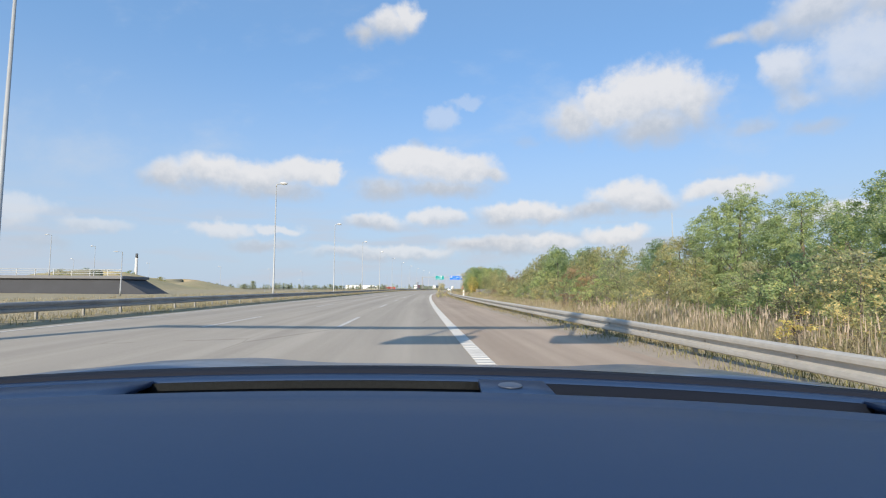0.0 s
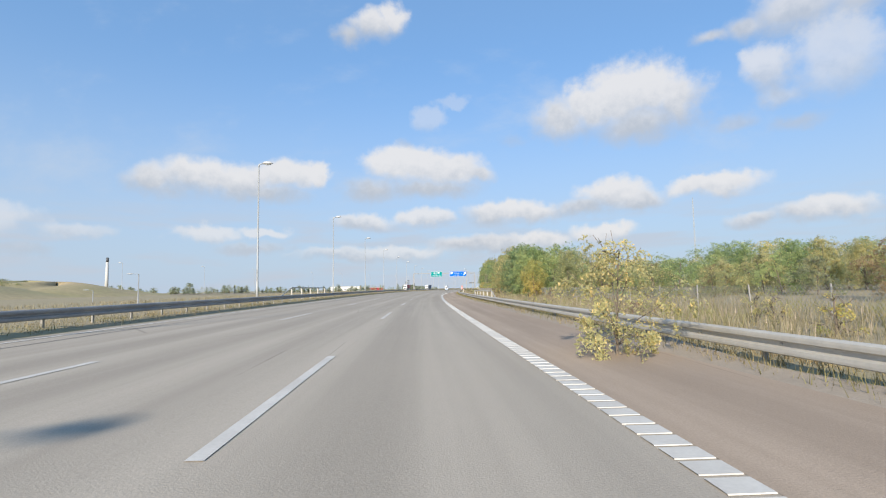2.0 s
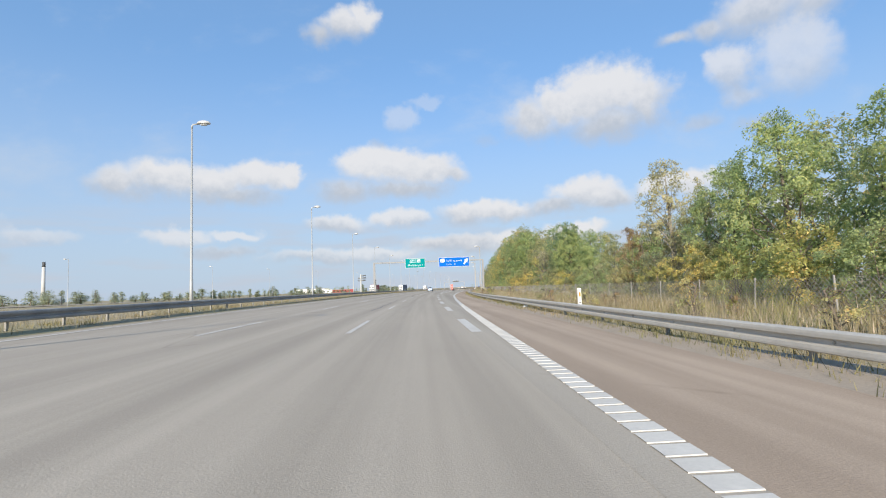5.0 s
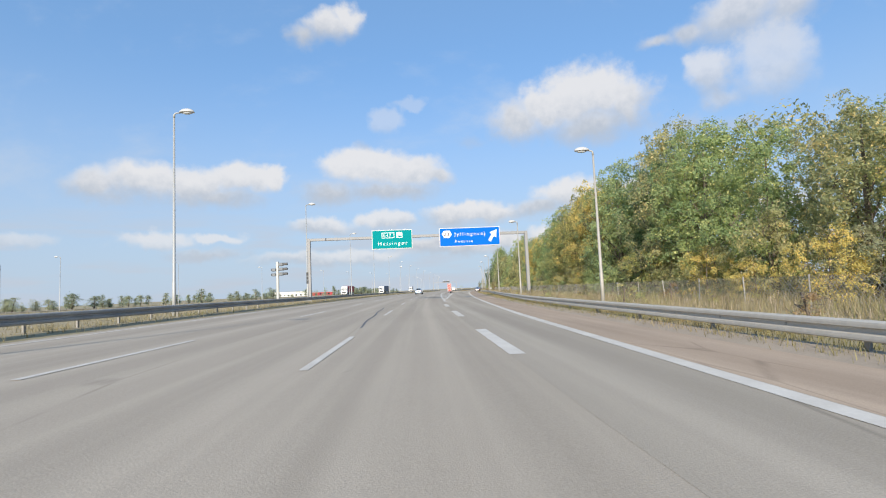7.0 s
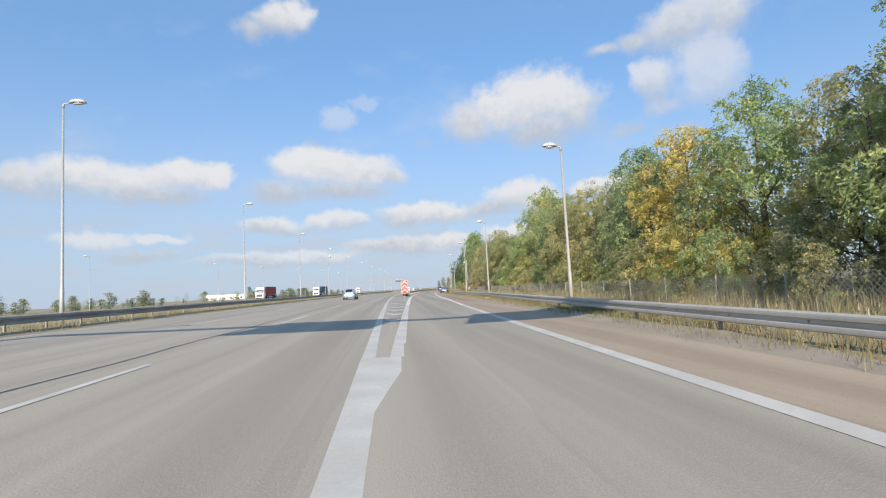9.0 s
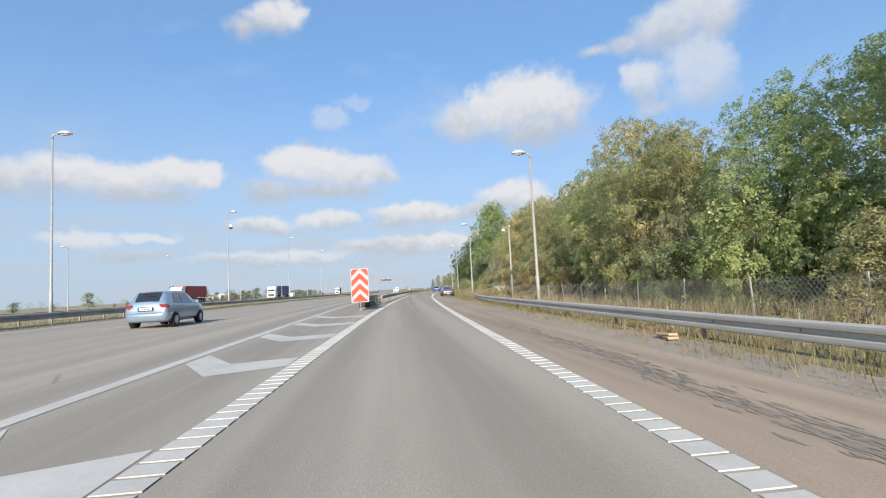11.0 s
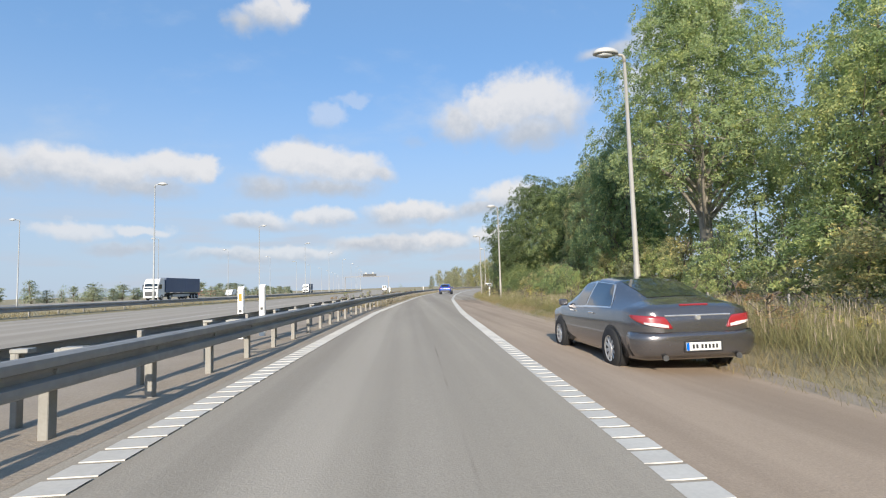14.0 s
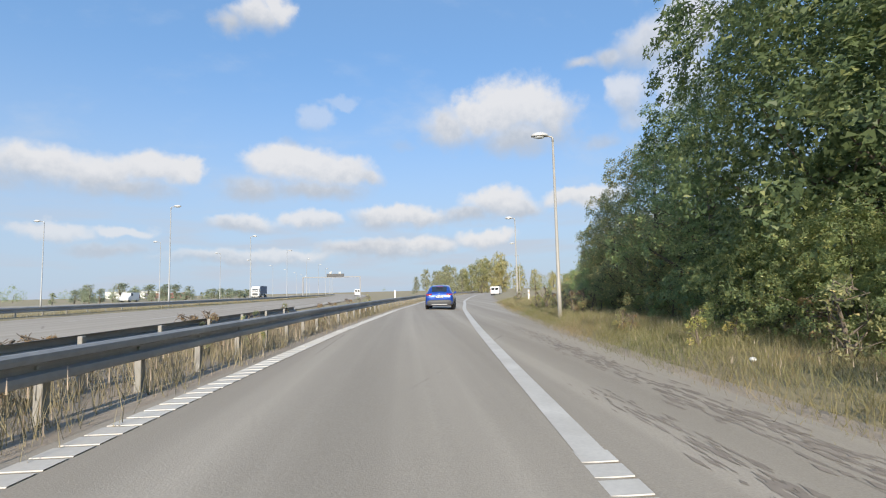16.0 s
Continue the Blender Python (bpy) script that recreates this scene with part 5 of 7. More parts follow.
# trees that stand out
BIRCH = variants(["leaf_birch"], 1, N, 2.8, 1.0, 22, 8500, 0.075, bark="bark_pale", spire=0.35, text="tall birch with thin hanging pale gold leaves", bare=2)
plant(BIRCH, 0, 181.5, 18.6, 1.05, 1.14, "roadside trees")
plant(TREES["leaf_grey"], 0, 353.0, 21.6, 0.85, 1.05, "roadside trees")
plant(TREES["leaf_rust"], 0, 182.5, 15.9, 0.5, 0.6, "roadside trees")
plant(NEAR["leaf_olive"], 1, 365.5, 22.4, 1.0, 1.2, "roadside trees")
plant(TREES["leaf_olive"], 1, 361.0, 22.4, 1.1, 1.2, "roadside trees")
plant(NEAR["leaf_olive"], 1, 331.0, 20.4, 1.1, 1.2, "roadside trees")
plant(NEAR["leaf_green"], 0, 336.5, 20.8, 1.05, 1.05, "roadside trees")
plant(TREES["leaf_olive"], 1, 314.6, 22.0, 0.9, 1.42, "roadside trees")
plant(TREES["leaf_rust"], 0, 346.0, 18.8, 0.5, 0.42, "roadside trees")
for s, o, k, sc in ((99.0, 19.5, "leaf_olive", 1.5), (101.0, 22.5, "leaf_green", 1.8), (103.0, 19.0, "leaf_green", 1.7), (105.0, 22.0, "leaf_olive", 1.9), (106.5, 18.2, "leaf_green", 1.8), (108.5, 20.5, "leaf_olive", 1.9), (109.5, 16.4, "leaf_green", 1.8), (111.5, 18.6, "leaf_dark", 2.0), (113.0, 15.6, "leaf_green", 1.9), (112.5, 22.5, "leaf_olive", 2.0), (96.5, 23.5, "leaf_olive", 1.6), (94.0, 26.0, "leaf_green", 1.7), (98.0, 27.5, "leaf_olive", 1.9), (103.0, 27.0, "leaf_green", 2.0)):
    plant(BUSHES[k], 0, s, o, sc * 0.85, sc * 0.72, "roadside bushes")
for s, o, k, sc in ((110.5, 12.6, "leaf_yellow", 0.5), (113.0, 12.2, "leaf_green", 0.6), (116.0, 13.6, "leaf_green", 0.74), (119.5, 12.6, "leaf_dark", 0.74), (123.0, 13.8, "leaf_green", 0.84), (127.0, 13.0, "leaf_olive", 0.86), (131.0, 14.4, "leaf_olive", 0.86), (136.0, 14.6, "leaf_green", 0.8), (142.0, 14.8, "leaf_olive", 0.8), (107.0, 15.0, "leaf_olive", 0.5), (103.5, 17.0, "leaf_olive", 0.52)):
    plant(TREES[k], 0 if s < 120 else 1, s, o, sc * 1.05, sc, "roadside trees")
plant(NEAR["leaf_dark"], 1, 407.8, 25.2, 1.1, 1.36, "roadside trees")
plant(NEAR["leaf_green"], 1, 389.5, 28.0, 1.2, 1.55, "roadside trees")
plant(NEAR["leaf_olive"], 0, 384.0, 27.0, 1.1, 1.4, "roadside trees")
plant(TREES["leaf_gold"], 0, 253.0, 18.9, 1.15, 1.38, "roadside trees")
plant(TREES["leaf_gold"], 1, 259.0, 20.4, 1.05, 1.38,
      "roadside trees")
plant(NEAR["leaf_dark"], 0, 342.5, 22.6, 1.05, 1.2, "roadside trees")
plant(TREES["leaf_dark"], 0, 206.0, 18.6, 1.0, 1.02, "roadside trees")
plant(TREES["leaf_dark"], 1, 245.5, 18.2, 1.25, 1.34, "roadside trees")
OAK = tree("tree", "broad dark green oak, shade painted into its dense rounded crown", "tree", 431, 12.4, 6.3, 1.4, 64, 150000, 0.078, "leaf_oak", "bark", place(426.2, 24.9), "roadside trees")
for s, o, sc, k in ((432.0, 23.2, 0.98, "leaf_dark"), (435.0, 22.8, 0.84, "leaf_olive"), (438.0, 22.6, 0.66, "leaf_olive"), (441.5, 23.2, 0.5, "leaf_green"), (437.5, 26.0, 0.66, "leaf_green"), (442.0, 26.2, 0.6, "leaf_olive")):
    plant(NEAR[k], int(s) % 2, s, o, sc * 1.05, sc, "roadside trees")
HEDGE = [tree("bush", text, "bush", 610 + k, 2.5, 1.75, 0.05, 30, 34000, 0.025, leaf, "bark", pose(0, 0, -50), "", 0.1, -3) for k, (leaf, text) in enumerate((("leaf_hedge", "dense finely leaved green hedge shrub on the verge"), ("leaf_hedge", "hedge shrub with yellowing tips on the verge")))]
for s, o, sc, k in ((423.4, 21.3, 1.0, 0), (425.4, 21.2, 1.08, 1), (427.6, 21.7, 1.1, 0), (429.8, 22.3, 0.9, 0), (418.8, 20.9, 1.15, 1), (421.4, 21.8, 1.3, 0), (416.2, 20.9, 0.95, 0)):
    plant(HEDGE, k, s, o, sc * 1.1, sc, "roadside bushes")
# two dark trees added as backing, to close sky gaps in the oak
plant(TREES["leaf_dark"], 0, 430.8, 29.4, 1.5, 1.25, "roadside trees")
plant(TREES["leaf_dark"], 1, 422.0, 31.0, 1.6, 1.5, "roadside trees")
tree("tree", "tall maple with a pale forked trunk and yellowing leaves", "tree", 395, 15.6, 4.8, 5.2, 46, 105000, 0.072, "leaf_dark", "bark_pale", place(395.0, 24.5), "roadside trees", 0.15, 1)
copy_thing(OAK, place(416.3, 27.4, None, 130) @ Matrix.Diagonal((0.88, 0.88, 0.86, 1)))
BARE = tree("tree", "half-bare shrub tree with pale branches and few leaves", "tree", 77, 6.4, 2.4, 0.6, 20, 2600, 0.075, "leaf_grey", "bark_pale", None, "roadside trees", 0.0, 7)
BARE.matrix_basis = place(209.5, 16.6)
copy_thing(BARE, place(372.0, 20.4, None, 70) @ Matrix.Diagonal((0.9, 0.9, 0.95, 1)))
# bushes under the trees and along the fence
for s in np.arange(309, 346, 2.4):
    plant(BUSHES[random.choice(["leaf_dark", "leaf_green", "leaf_olive"])], 0, float(s), TREE_O(s) + random.uniform(0.5, 1.6), random.uniform(1.9, 2.4), random.uniform(1.6, 2.3), "roadside bushes")
BMIX = [(-20, "leaf_olive leaf_grey leaf_green"), (30, "leaf_rust leaf_olive leaf_green leaf_green leaf_olive"), (66, "leaf_olive leaf_rust leaf_grey"), (102, "leaf_green leaf_yellow leaf_dark"), (150, "leaf_green leaf_yellow leaf_olive leaf_dark"), (330, "leaf_rust leaf_olive leaf_green leaf_olive"), (372, "leaf_olive leaf_olive leaf_green leaf_grey")]
s = 8.0
while s < 520:
    names = [m for a, m in BMIX if a <= s][-1].split()
    sc = random.uniform(0.7, 1.25)
    back = 2.4 if not 66 < s < 100 else random.uniform(3, 12)
    o = TREE_O(s) - back + random.uniform(-0.8, 0.8)
    if 150 < s < 412:
        o = max(o, FENCE_O(s) + 1.2 * sc)
    plant(BUSHES[random.choice(names)], 0, s, o, sc, sc * random.uniform(0.8, 1.15), "roadside bushes")
    s += random.uniform(3.2, 5.0) if s < 360 else random.uniform(2.4, 3.8)
for s in np.arange(152, 422, 3.7):
    sc = random.uniform(1.3, 1.95) if s > 300 else random.uniform(1.05, 1.6)
    plant(BUSHES[random.choice(["leaf_olive", "leaf_yellow", "leaf_green", "leaf_olive", "leaf_grey"])], 0, float(s) + random.uniform(-0.8, 0.8), max(TREE_O(s) - random.uniform(0.6, 2.2), FENCE_O(s) + 1.15 * sc), sc, sc * random.uniform(0.8, 1.15), "roadside bushes")
for s in np.arange(246, 268, 2.8):
    sc = random.uniform(0.9, 1.35)
    plant(BUSHES[random.choice(["leaf_olive", "leaf_green", "leaf_olive", "leaf_yellow"])], 0, float(s), random.uniform(16.4, 18.4), sc, sc, "roadside bushes")
for s in np.arange(9, 66, 2.2):
    sc = random.uniform(0.7, 1.1)
    plant(BUSHES[random.choice(["leaf_rust", "leaf_olive", "leaf_olive", "leaf_green"])], 0, float(s), random.uniform(11.0, 14.0), sc * 1.1, sc * random.uniform(0.75, 1.05), "roadside bushes")
for s in list(np.arange(401, 415, 1.8)) + list(np.arange(432, 450, 2.6)):
    sc = random.uniform(0.55, 0.95) if s > 420 else random.uniform(0.8, 1.15)
    plant(BUSHES[random.choice(["leaf_olive", "leaf_green", "leaf_olive", "leaf_grey", "leaf_green"])], 0, float(s), SHOULDER(s) + 3.6 + random.uniform(-0.5, 0.7), sc, sc, "roadside bushes")
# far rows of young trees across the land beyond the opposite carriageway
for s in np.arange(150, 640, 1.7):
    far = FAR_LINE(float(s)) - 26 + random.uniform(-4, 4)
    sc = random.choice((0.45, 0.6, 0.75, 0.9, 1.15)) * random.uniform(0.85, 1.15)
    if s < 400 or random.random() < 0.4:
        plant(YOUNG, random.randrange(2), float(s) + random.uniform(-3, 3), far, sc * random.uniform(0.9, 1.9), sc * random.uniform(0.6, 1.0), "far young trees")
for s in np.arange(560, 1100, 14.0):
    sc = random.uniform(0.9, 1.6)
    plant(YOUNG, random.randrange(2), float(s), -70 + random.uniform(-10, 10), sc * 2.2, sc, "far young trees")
for s, o, sc in ((545, 24, 0.7), (551, 27, 0.85), (556, 22, 0.8), (562, 29, 0.95), (570, 26, 0.8), (575, 33, 0.95), (566, 20, 0.6), (582, 37, 0.8), (588, 31, 0.75), (596, 41, 1.0), (606, 36, 0.9)):
    plant(TREES["leaf_grey"], 0, s, o, sc * 1.0, sc * 1.2, "trees beyond the exit")
for x, y, sc in ((89.5, 584.0, 1.3), (92.5, 581.0, 1.5), (95.5, 584.0, 1.6), (98.5, 580.0, 1.75), (101.0, 583.0, 1.5), (87.0, 586.0, 1.1), (105.0, 577.0, 1.2), (110.0, 574.0, 1.0), (115.0, 570.0, 0.9)):
    p_ = plant(TREES["leaf_olive"], random.randrange(2), 560, 40, sc * 0.85, sc * 1.08, "trees beyond the exit")
    p_.matrix_basis = Matrix.Translation((x - 4.0 - p_.matrix_basis.translation.x, y - p_.matrix_basis.translation.y, -0.3 - p_.matrix_basis.translation.z)) @ p_.matrix_basis
WEED_TEXT = {"leaf_rust": "withered brown weed clump in the verge", "leaf_olive": "olive weed clump in the verge", "leaf_yellow": "yellow-green flowering weed clump in the verge"}
WEEDS = {k: variants([k], 1, 1.1, 0.62, 0.02, 8, 700, 0.036, "weed_clump", cat="weed", text=WEED_TEXT[k]) for k in WEED_TEXT}
for k in range(295):
    s = random.uniform(-8, 360) if k % 5 < 2 else random.uniform(345, 462)
    lo = 1.7 if s < 372 else 1.0
    sc = random.uniform(0.55, 1.15)
    plant(WEEDS[random.choice(["leaf_rust", "leaf_olive", "leaf_olive", "leaf_olive", "leaf_yellow"])], 0, s, SHOULDER(s) + lo + random.random() ** 1.3 * 4.2, sc, sc * random.uniform(0.7, 1.1), "weed clumps")
for k in range(46):
    s = random.uniform(398, 450)
    sc = random.uniform(0.45, 0.85)
    w_ = plant(WEEDS[random.choice(["leaf_rust", "leaf_olive", "leaf_rust"])], 0, s, RAMP_GORE(s) - random.uniform(0.95, 2.6), sc, sc * random.uniform(0.9, 1.3), "weed clumps")
    w_.matrix_basis = Matrix.Translation((0, 0, road_z(s, RAMP_GORE(s)) - ground_z(s, RAMP_GORE(s) - 1.5))) @ w_.matrix_basis
TAB = np.arange(-62.0, 705.0, 0.5)
TX = np.array([axis(q)[0] for q in TAB])
TY = np.array([axis(q)[1] for q in TAB])
THD = np.array([heading(q) for q in TAB])


def grass(name, label, mat, s0, s1, o_lo, o_hi, count, h_lo, h_hi, width, seed, heads=None, clump=0.6, plume=(0.1, 0.2, 0.008), bend=(0.1, 0.55)):
    """Thin upright blades over a strip beside the road."""
    r = np.random.default_rng(seed)
    nc = count // 9
    cs = r.uniform(s0, s1, nc)
    co = np.array([o_lo(q) + (o_hi(q) - o_lo(q)) * u for q, u in zip(cs, r.random(nc) ** 1.15)])
    cz = np.array([ground_z(q, o) for q, o in zip(cs, co)])
    ch = r.uniform(0.7, 1.15, nc)
    w = r.integers(0, nc, count)
    s, o = cs[w] + r.normal(size=count) * 0.14 * clump * 2, co[w] + r.normal(size=count) * 0.14 * clump * 2
    hd = np.interp(s, TAB, THD)
    x = np.interp(s, TAB, TX) + o * np.cos(hd)
    y = np.interp(s, TAB, TY) - o * np.sin(hd)
    z = cz[w] - 0.04
    h = r.uniform(h_lo, h_hi, count) * ch[w]
    a = r.uniform(0, 2 * math.pi, count)
    ln = h * r.uniform(bend[0], bend[1], count)
    la = r.uniform(0, 2 * math.pi, count)
    wd = width * r.uniform(0.6, 1.4, count)
    dx, dy = np.cos(a) * wd / 2, np.sin(a) * wd / 2
    tipx, tipy = x + np.cos(la) * ln, y + np.sin(la) * ln
    v = np.stack([np.stack([x - dx, y - dy, z], 1), np.stack([x + dx, y + dy, z], 1), np.stack([tipx, tipy, z + h], 1)], 1).reshape(-1, 3)
    ob = new(name, leaf_mesh(name, v, mat))
    tagged(ob, label, "grass", kind="stuff")
    if heads:
        pick = r.random(count) < heads
        n = int(pick.sum())
        bx, by, bz = tipx[pick], tipy[pick], (z + h)[pick]
        hh = r.uniform(plume[0], plume[1], n)
        qx, qy = np.cos(a[pick]) * plume[2], np.sin(a[pick]) * plume[2]
        v = np.stack([np.stack([bx - qx, by - qy, bz - hh], 1), np.stack([bx + qx, by + qy, bz - hh], 1), np.stack([bx + qy, by - qx, bz + hh * 0.4], 1)], 1).reshape(-1, 3)
        hb = new("seed_heads", leaf_mesh("seed_heads", v, "seed"))
        tagged(hb, "straw-coloured seed heads above the tall grass", "grass", kind="stuff")


grass("tall_grass", "tall straw-coloured grass behind the guard rail", "grass_dry", -15, 372, lambda s: SHOULDER(s) + 1.4, lambda s: min(TREE_O(s) + 1.0, SHOULDER(s) + 10.5), 170000, 0.22, 0.68, 0.013, 21, 0.1)
grass("reed_grass", "tall straw-pink plumed grass behind the guard rail", "grass_dry", 3.5, 20, lambda s: SHOULDER(s) + 2.2, lambda s: SHOULDER(s) + 5.2, 6500, 0.42, 0.85, 0.009, 31, 0.3, 0.8, (0.1, 0.2, 0.012), (0.15, 0.7))
grass("weeds", "brown and green weeds in the verge", "weed", -15, 372, lambda s: SHOULDER(s) + 3.0, lambda s: min(TREE_O(s) + 1.0, SHOULDER(s) + 12), 60000, 0.25, 0.8, 0.028, 22)
grass("verge_grass", "short green grass under the guard rail", "grass_green", -15, 372, lambda s: SHOULDER(s) + 0.12, lambda s: SHOULDER(s) + 2.2, 140000, 0.07, 0.32, 0.018, 23)
grass("tall_grass", "tall yellow-green grass beside the exit lane", "grass_gold", 352, 414, lambda s: SHOULDER(s) + 0.8, lambda s: SHOULDER(s) + 6.0, 130000, 0.22, 0.72, 0.007, 24, 0.1, 0.6, (0.08, 0.16, 0.006), (0.2, 0.9))
grass("tall_grass", "knee-high yellowing grass before the hedge", "grass_gold", 412, 470, lambda s: SHOULDER(s) + 0.5, lambda s: SHOULDER(s) + 4.0, 70000, 0.12, 0.42, 0.0065, 32, 0.05, 0.6, (0.05, 0.1, 0.005), (0.2, 0.9))
grass("weeds", "yellow-green and brown weeds beside the exit lane", "weed", 352, 416, lambda s: SHOULDER(s) + 1.2, lambda s: SHOULDER(s) + 6.5, 36000, 0.2, 0.6, 0.014, 25, bend=(0.2, 0.9))
grass("verge_grass", "short yellow-green grass beside the exit lane", "grass_green", 352, 470, lambda s: SHOULDER(s) - 0.02, lambda s: SHOULDER(s) + 3.4, 230000, 0.06, 0.27, 0.0085, 26, None, 0.8, bend=(0.2, 0.9))
grass("median_grass", "dry grass under the guard rail beside the fast lane", "grass_dry", -40, 560, lambda s: -12.5, lambda s: -8.75, 70000, 0.08, 0.34, 0.016, 27)
grass("median_grass", "green grass under the guard rail beside the fast lane", "grass_green", -40, 560, lambda s: -10.2, lambda s: -8.8, 50000, 0.06, 0.26, 0.02, 28)
grass("field_grass", "dry field grass beyond the guard rail", "grass_dry", -40, 640, lambda s: -34.0, lambda s: -11.0, 70000, 0.12, 0.42, 0.045, 29)
grass("gore_weeds", "dry weeds between the two guard rails", "grass_dry", 404, 560, lambda s: RAMP_GORE(s) - 2.6, lambda s: RAMP_GORE(s) - 0.45, 90000, 0.15, 0.62, 0.013, 30, 0.1)

# gravel between the two rails behind the cushion
gore_gravel = tagged(strip("gore_gravel", srange(336.0, 600.0, 4.0), lambda s: 3.9 if s < 356 else max(3.9, RAMP_GORE(s) - 3.2), lambda s: RAMP_GORE(s) - 0.3, "gravel", None, 0.005, 2),
                     "pale grit and gravel between the two guard rails", "verge", kind="structure")

# ---- opposite carriageway and far land ----
OPP = lambda s: FAR_LINE(s) - 11.5
opposite_road = tagged(strip("opposite_road", srange(150, 900, 8), lambda s: OPP(s) - 6.5, lambda s: OPP(s) + 6.5, "asphalt", None, 0.15, 2, lambda s, o: ground_z(min(s, 600), o)),
                       "grey asphalt carriageway of the opposite direction", "road", kind="structure")


def overpass(m):
    """Low concrete bridge with a steel parapet; the underside's shade is painted into its wall."""
    b = thing("overpass", "low concrete overpass with shade painted into its dark side wall, and steel parapet", "bridge", m)
    bm = bmesh.new()
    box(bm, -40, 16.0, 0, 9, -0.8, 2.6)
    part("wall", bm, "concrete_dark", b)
    bm = bmesh.new()
    box(bm, -40, 16.3, -0.5, 9.5, 2.6, 3.1, 0.05)
    part("deck", bm, "deck_grey", b)
    bm = bmesh.new()
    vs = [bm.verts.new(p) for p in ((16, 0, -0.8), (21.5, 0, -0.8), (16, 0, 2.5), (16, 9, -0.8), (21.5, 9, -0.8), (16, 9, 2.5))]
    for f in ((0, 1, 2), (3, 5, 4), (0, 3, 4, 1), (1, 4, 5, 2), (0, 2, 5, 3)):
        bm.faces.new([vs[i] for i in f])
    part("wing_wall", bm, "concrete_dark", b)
    for z in (3.45, 3.8, 4.1):
        bm = bmesh.new()
        tube(bm, [(-40, -0.2, z), (16, -0.2, z)], 0.05, 6)
        part("parapet_rail", bm, "pole", b)
    for x in np.arange(-38, 16, 2.6):
        bm = bmesh.new()
        box(bm, x - 0.04, x + 0.04, -0.25, -0.15, 3.1, 4.1)
        part("parapet_post", bm, "pole", b)
    return b


overpass(place(78.0, -62.0, 0.0, 8))


def mound(s_, o_, rx, ry, h, label):
    verts, faces = [], []
    n, k = 12, 28
    p = W(s_, o_)
    hd = heading(s_)
    for i in range(n + 1):
        f = max(i / n, 0.004)
        for j in range(k):
            a = 2 * math.pi * j / k
            x, y = rx * f * math.cos(a), ry * f * math.sin(a)
            z = h * (math.cos(math.pi * f) * 0.5 + 0.5) * (1 + 0.15 * math.sin(3 * a + f * 5)) - 0.3
            verts.append((p.x + x * math.cos(hd) + y * math.sin(hd), p.y - x * math.sin(hd) + y * math.cos(hd), z))
    for i in range(n):
        for j in range(k):
            faces.append((i * k + j, (i + 1) * k + j, (i + 1) * k + (j + 1) % k, i * k + (j + 1) % k))
    return tagged(mesh_object("grass_mound", verts, faces, "mound_grass", smooth=True), label, "mound", kind="structure")


mound(150, -100, 34, 62, 6.0, "low grassy embankment beyond the motorway")
mound(188, -97, 26, 62, 4.3, "grassy ridge falling towards the motorway")
mound(235, -150, 42, 66, 6.0, "low grassy embankment beyond the motorway")
# scrub along the top of the embankments
for k in range(22):
    ms, mo, ry, mh = ((150, -100, 62, 6.0), (235, -150, 66, 6.0))[k % 2]
    ds, do = random.uniform(-0.55, 0.55) * ry, random.uniform(-7, 9)
    f = math.hypot(do / 33, ds / ry)
    sc = random.uniform(0.5, 1.15)
    b_ = plant(BUSHES[random.choice(["leaf_dark", "leaf_olive", "leaf_green", "leaf_olive"])], 0, ms + ds, mo + do, sc * 1.35, sc, "embankment bushes")
    b_.matrix_basis = Matrix.Translation((0, 0, mh * (math.cos(math.pi * min(f, 1)) * 0.5 + 0.5) - 0.9 - ground_z(ms + ds, mo + do))) @ b_.matrix_basis

chimney = thing("chimney", "slim white factory chimney with a dark top far away", "chimney", pose(-835, 1339, -1))
bm = bmesh.new()
tube(bm, [(0, 0, 0), (0, 0, 84)], [4.4, 3.3], 14)
part("stack", bm, "cabinet", chimney, smooth=True)
bm = bmesh.new()
tube(bm, [(0, 0, 83.5), (0, 0, 95)], [3.4, 3.1], 14)
part("dark_top", bm, "dark_grey", chimney, smooth=True)

mast = thing("radio_mast", "thin grey lattice radio mast behind the wood", "mast", place(524, 198, 0.0))
bm = bmesh.new()
for x, y in ((-0.7, -0.6), (0.7, -0.6), (0, 0.7)):
    tube(bm, [(x, y, 0), (x * 0.4, y * 0.4, 78)], 0.13, 5)
for z in np.arange(3, 78, 3.2):
    f = 1 - 0.6 * z / 78
    tube(bm, [(-0.7 * f, -0.6 * f, z), (0.7 * f, -0.6 * f, z + 3)], 0.06, 4)
    tube(bm, [(0.7 * f, -0.6 * f, z), (0, 0.7 * f, z + 3)], 0.06, 4)
part("lattice", bm, "pole", mast)


def far_hall(s_, o_, w, d, h, mat, label, turn=0):
    b = thing("industrial_hall", label, "building", place(s_, o_, 0.0, turn))
    bm = bmesh.new()
    box(bm, -w / 2, w / 2, -d / 2, d / 2, -0.5, h, 0.05)
    part("wall", bm, mat, b)
    bm = bmesh.new()
    box(bm, -w / 2 - 0.3, w / 2 + 0.3, -d / 2 - 0.3, d / 2 + 0.3, h, h + 0.5, 0.05)
    part("roof", bm, "concrete", b)
    for x in np.arange(-w / 2 + 3, w / 2 - 2, 6):
        bm = bmesh.new()
        box(bm, x, x + 2.4, -d / 2 - 0.05, -d / 2 + 0.02, 1.0, 3.2)
        part("window", bm, "glass", b)
    return b


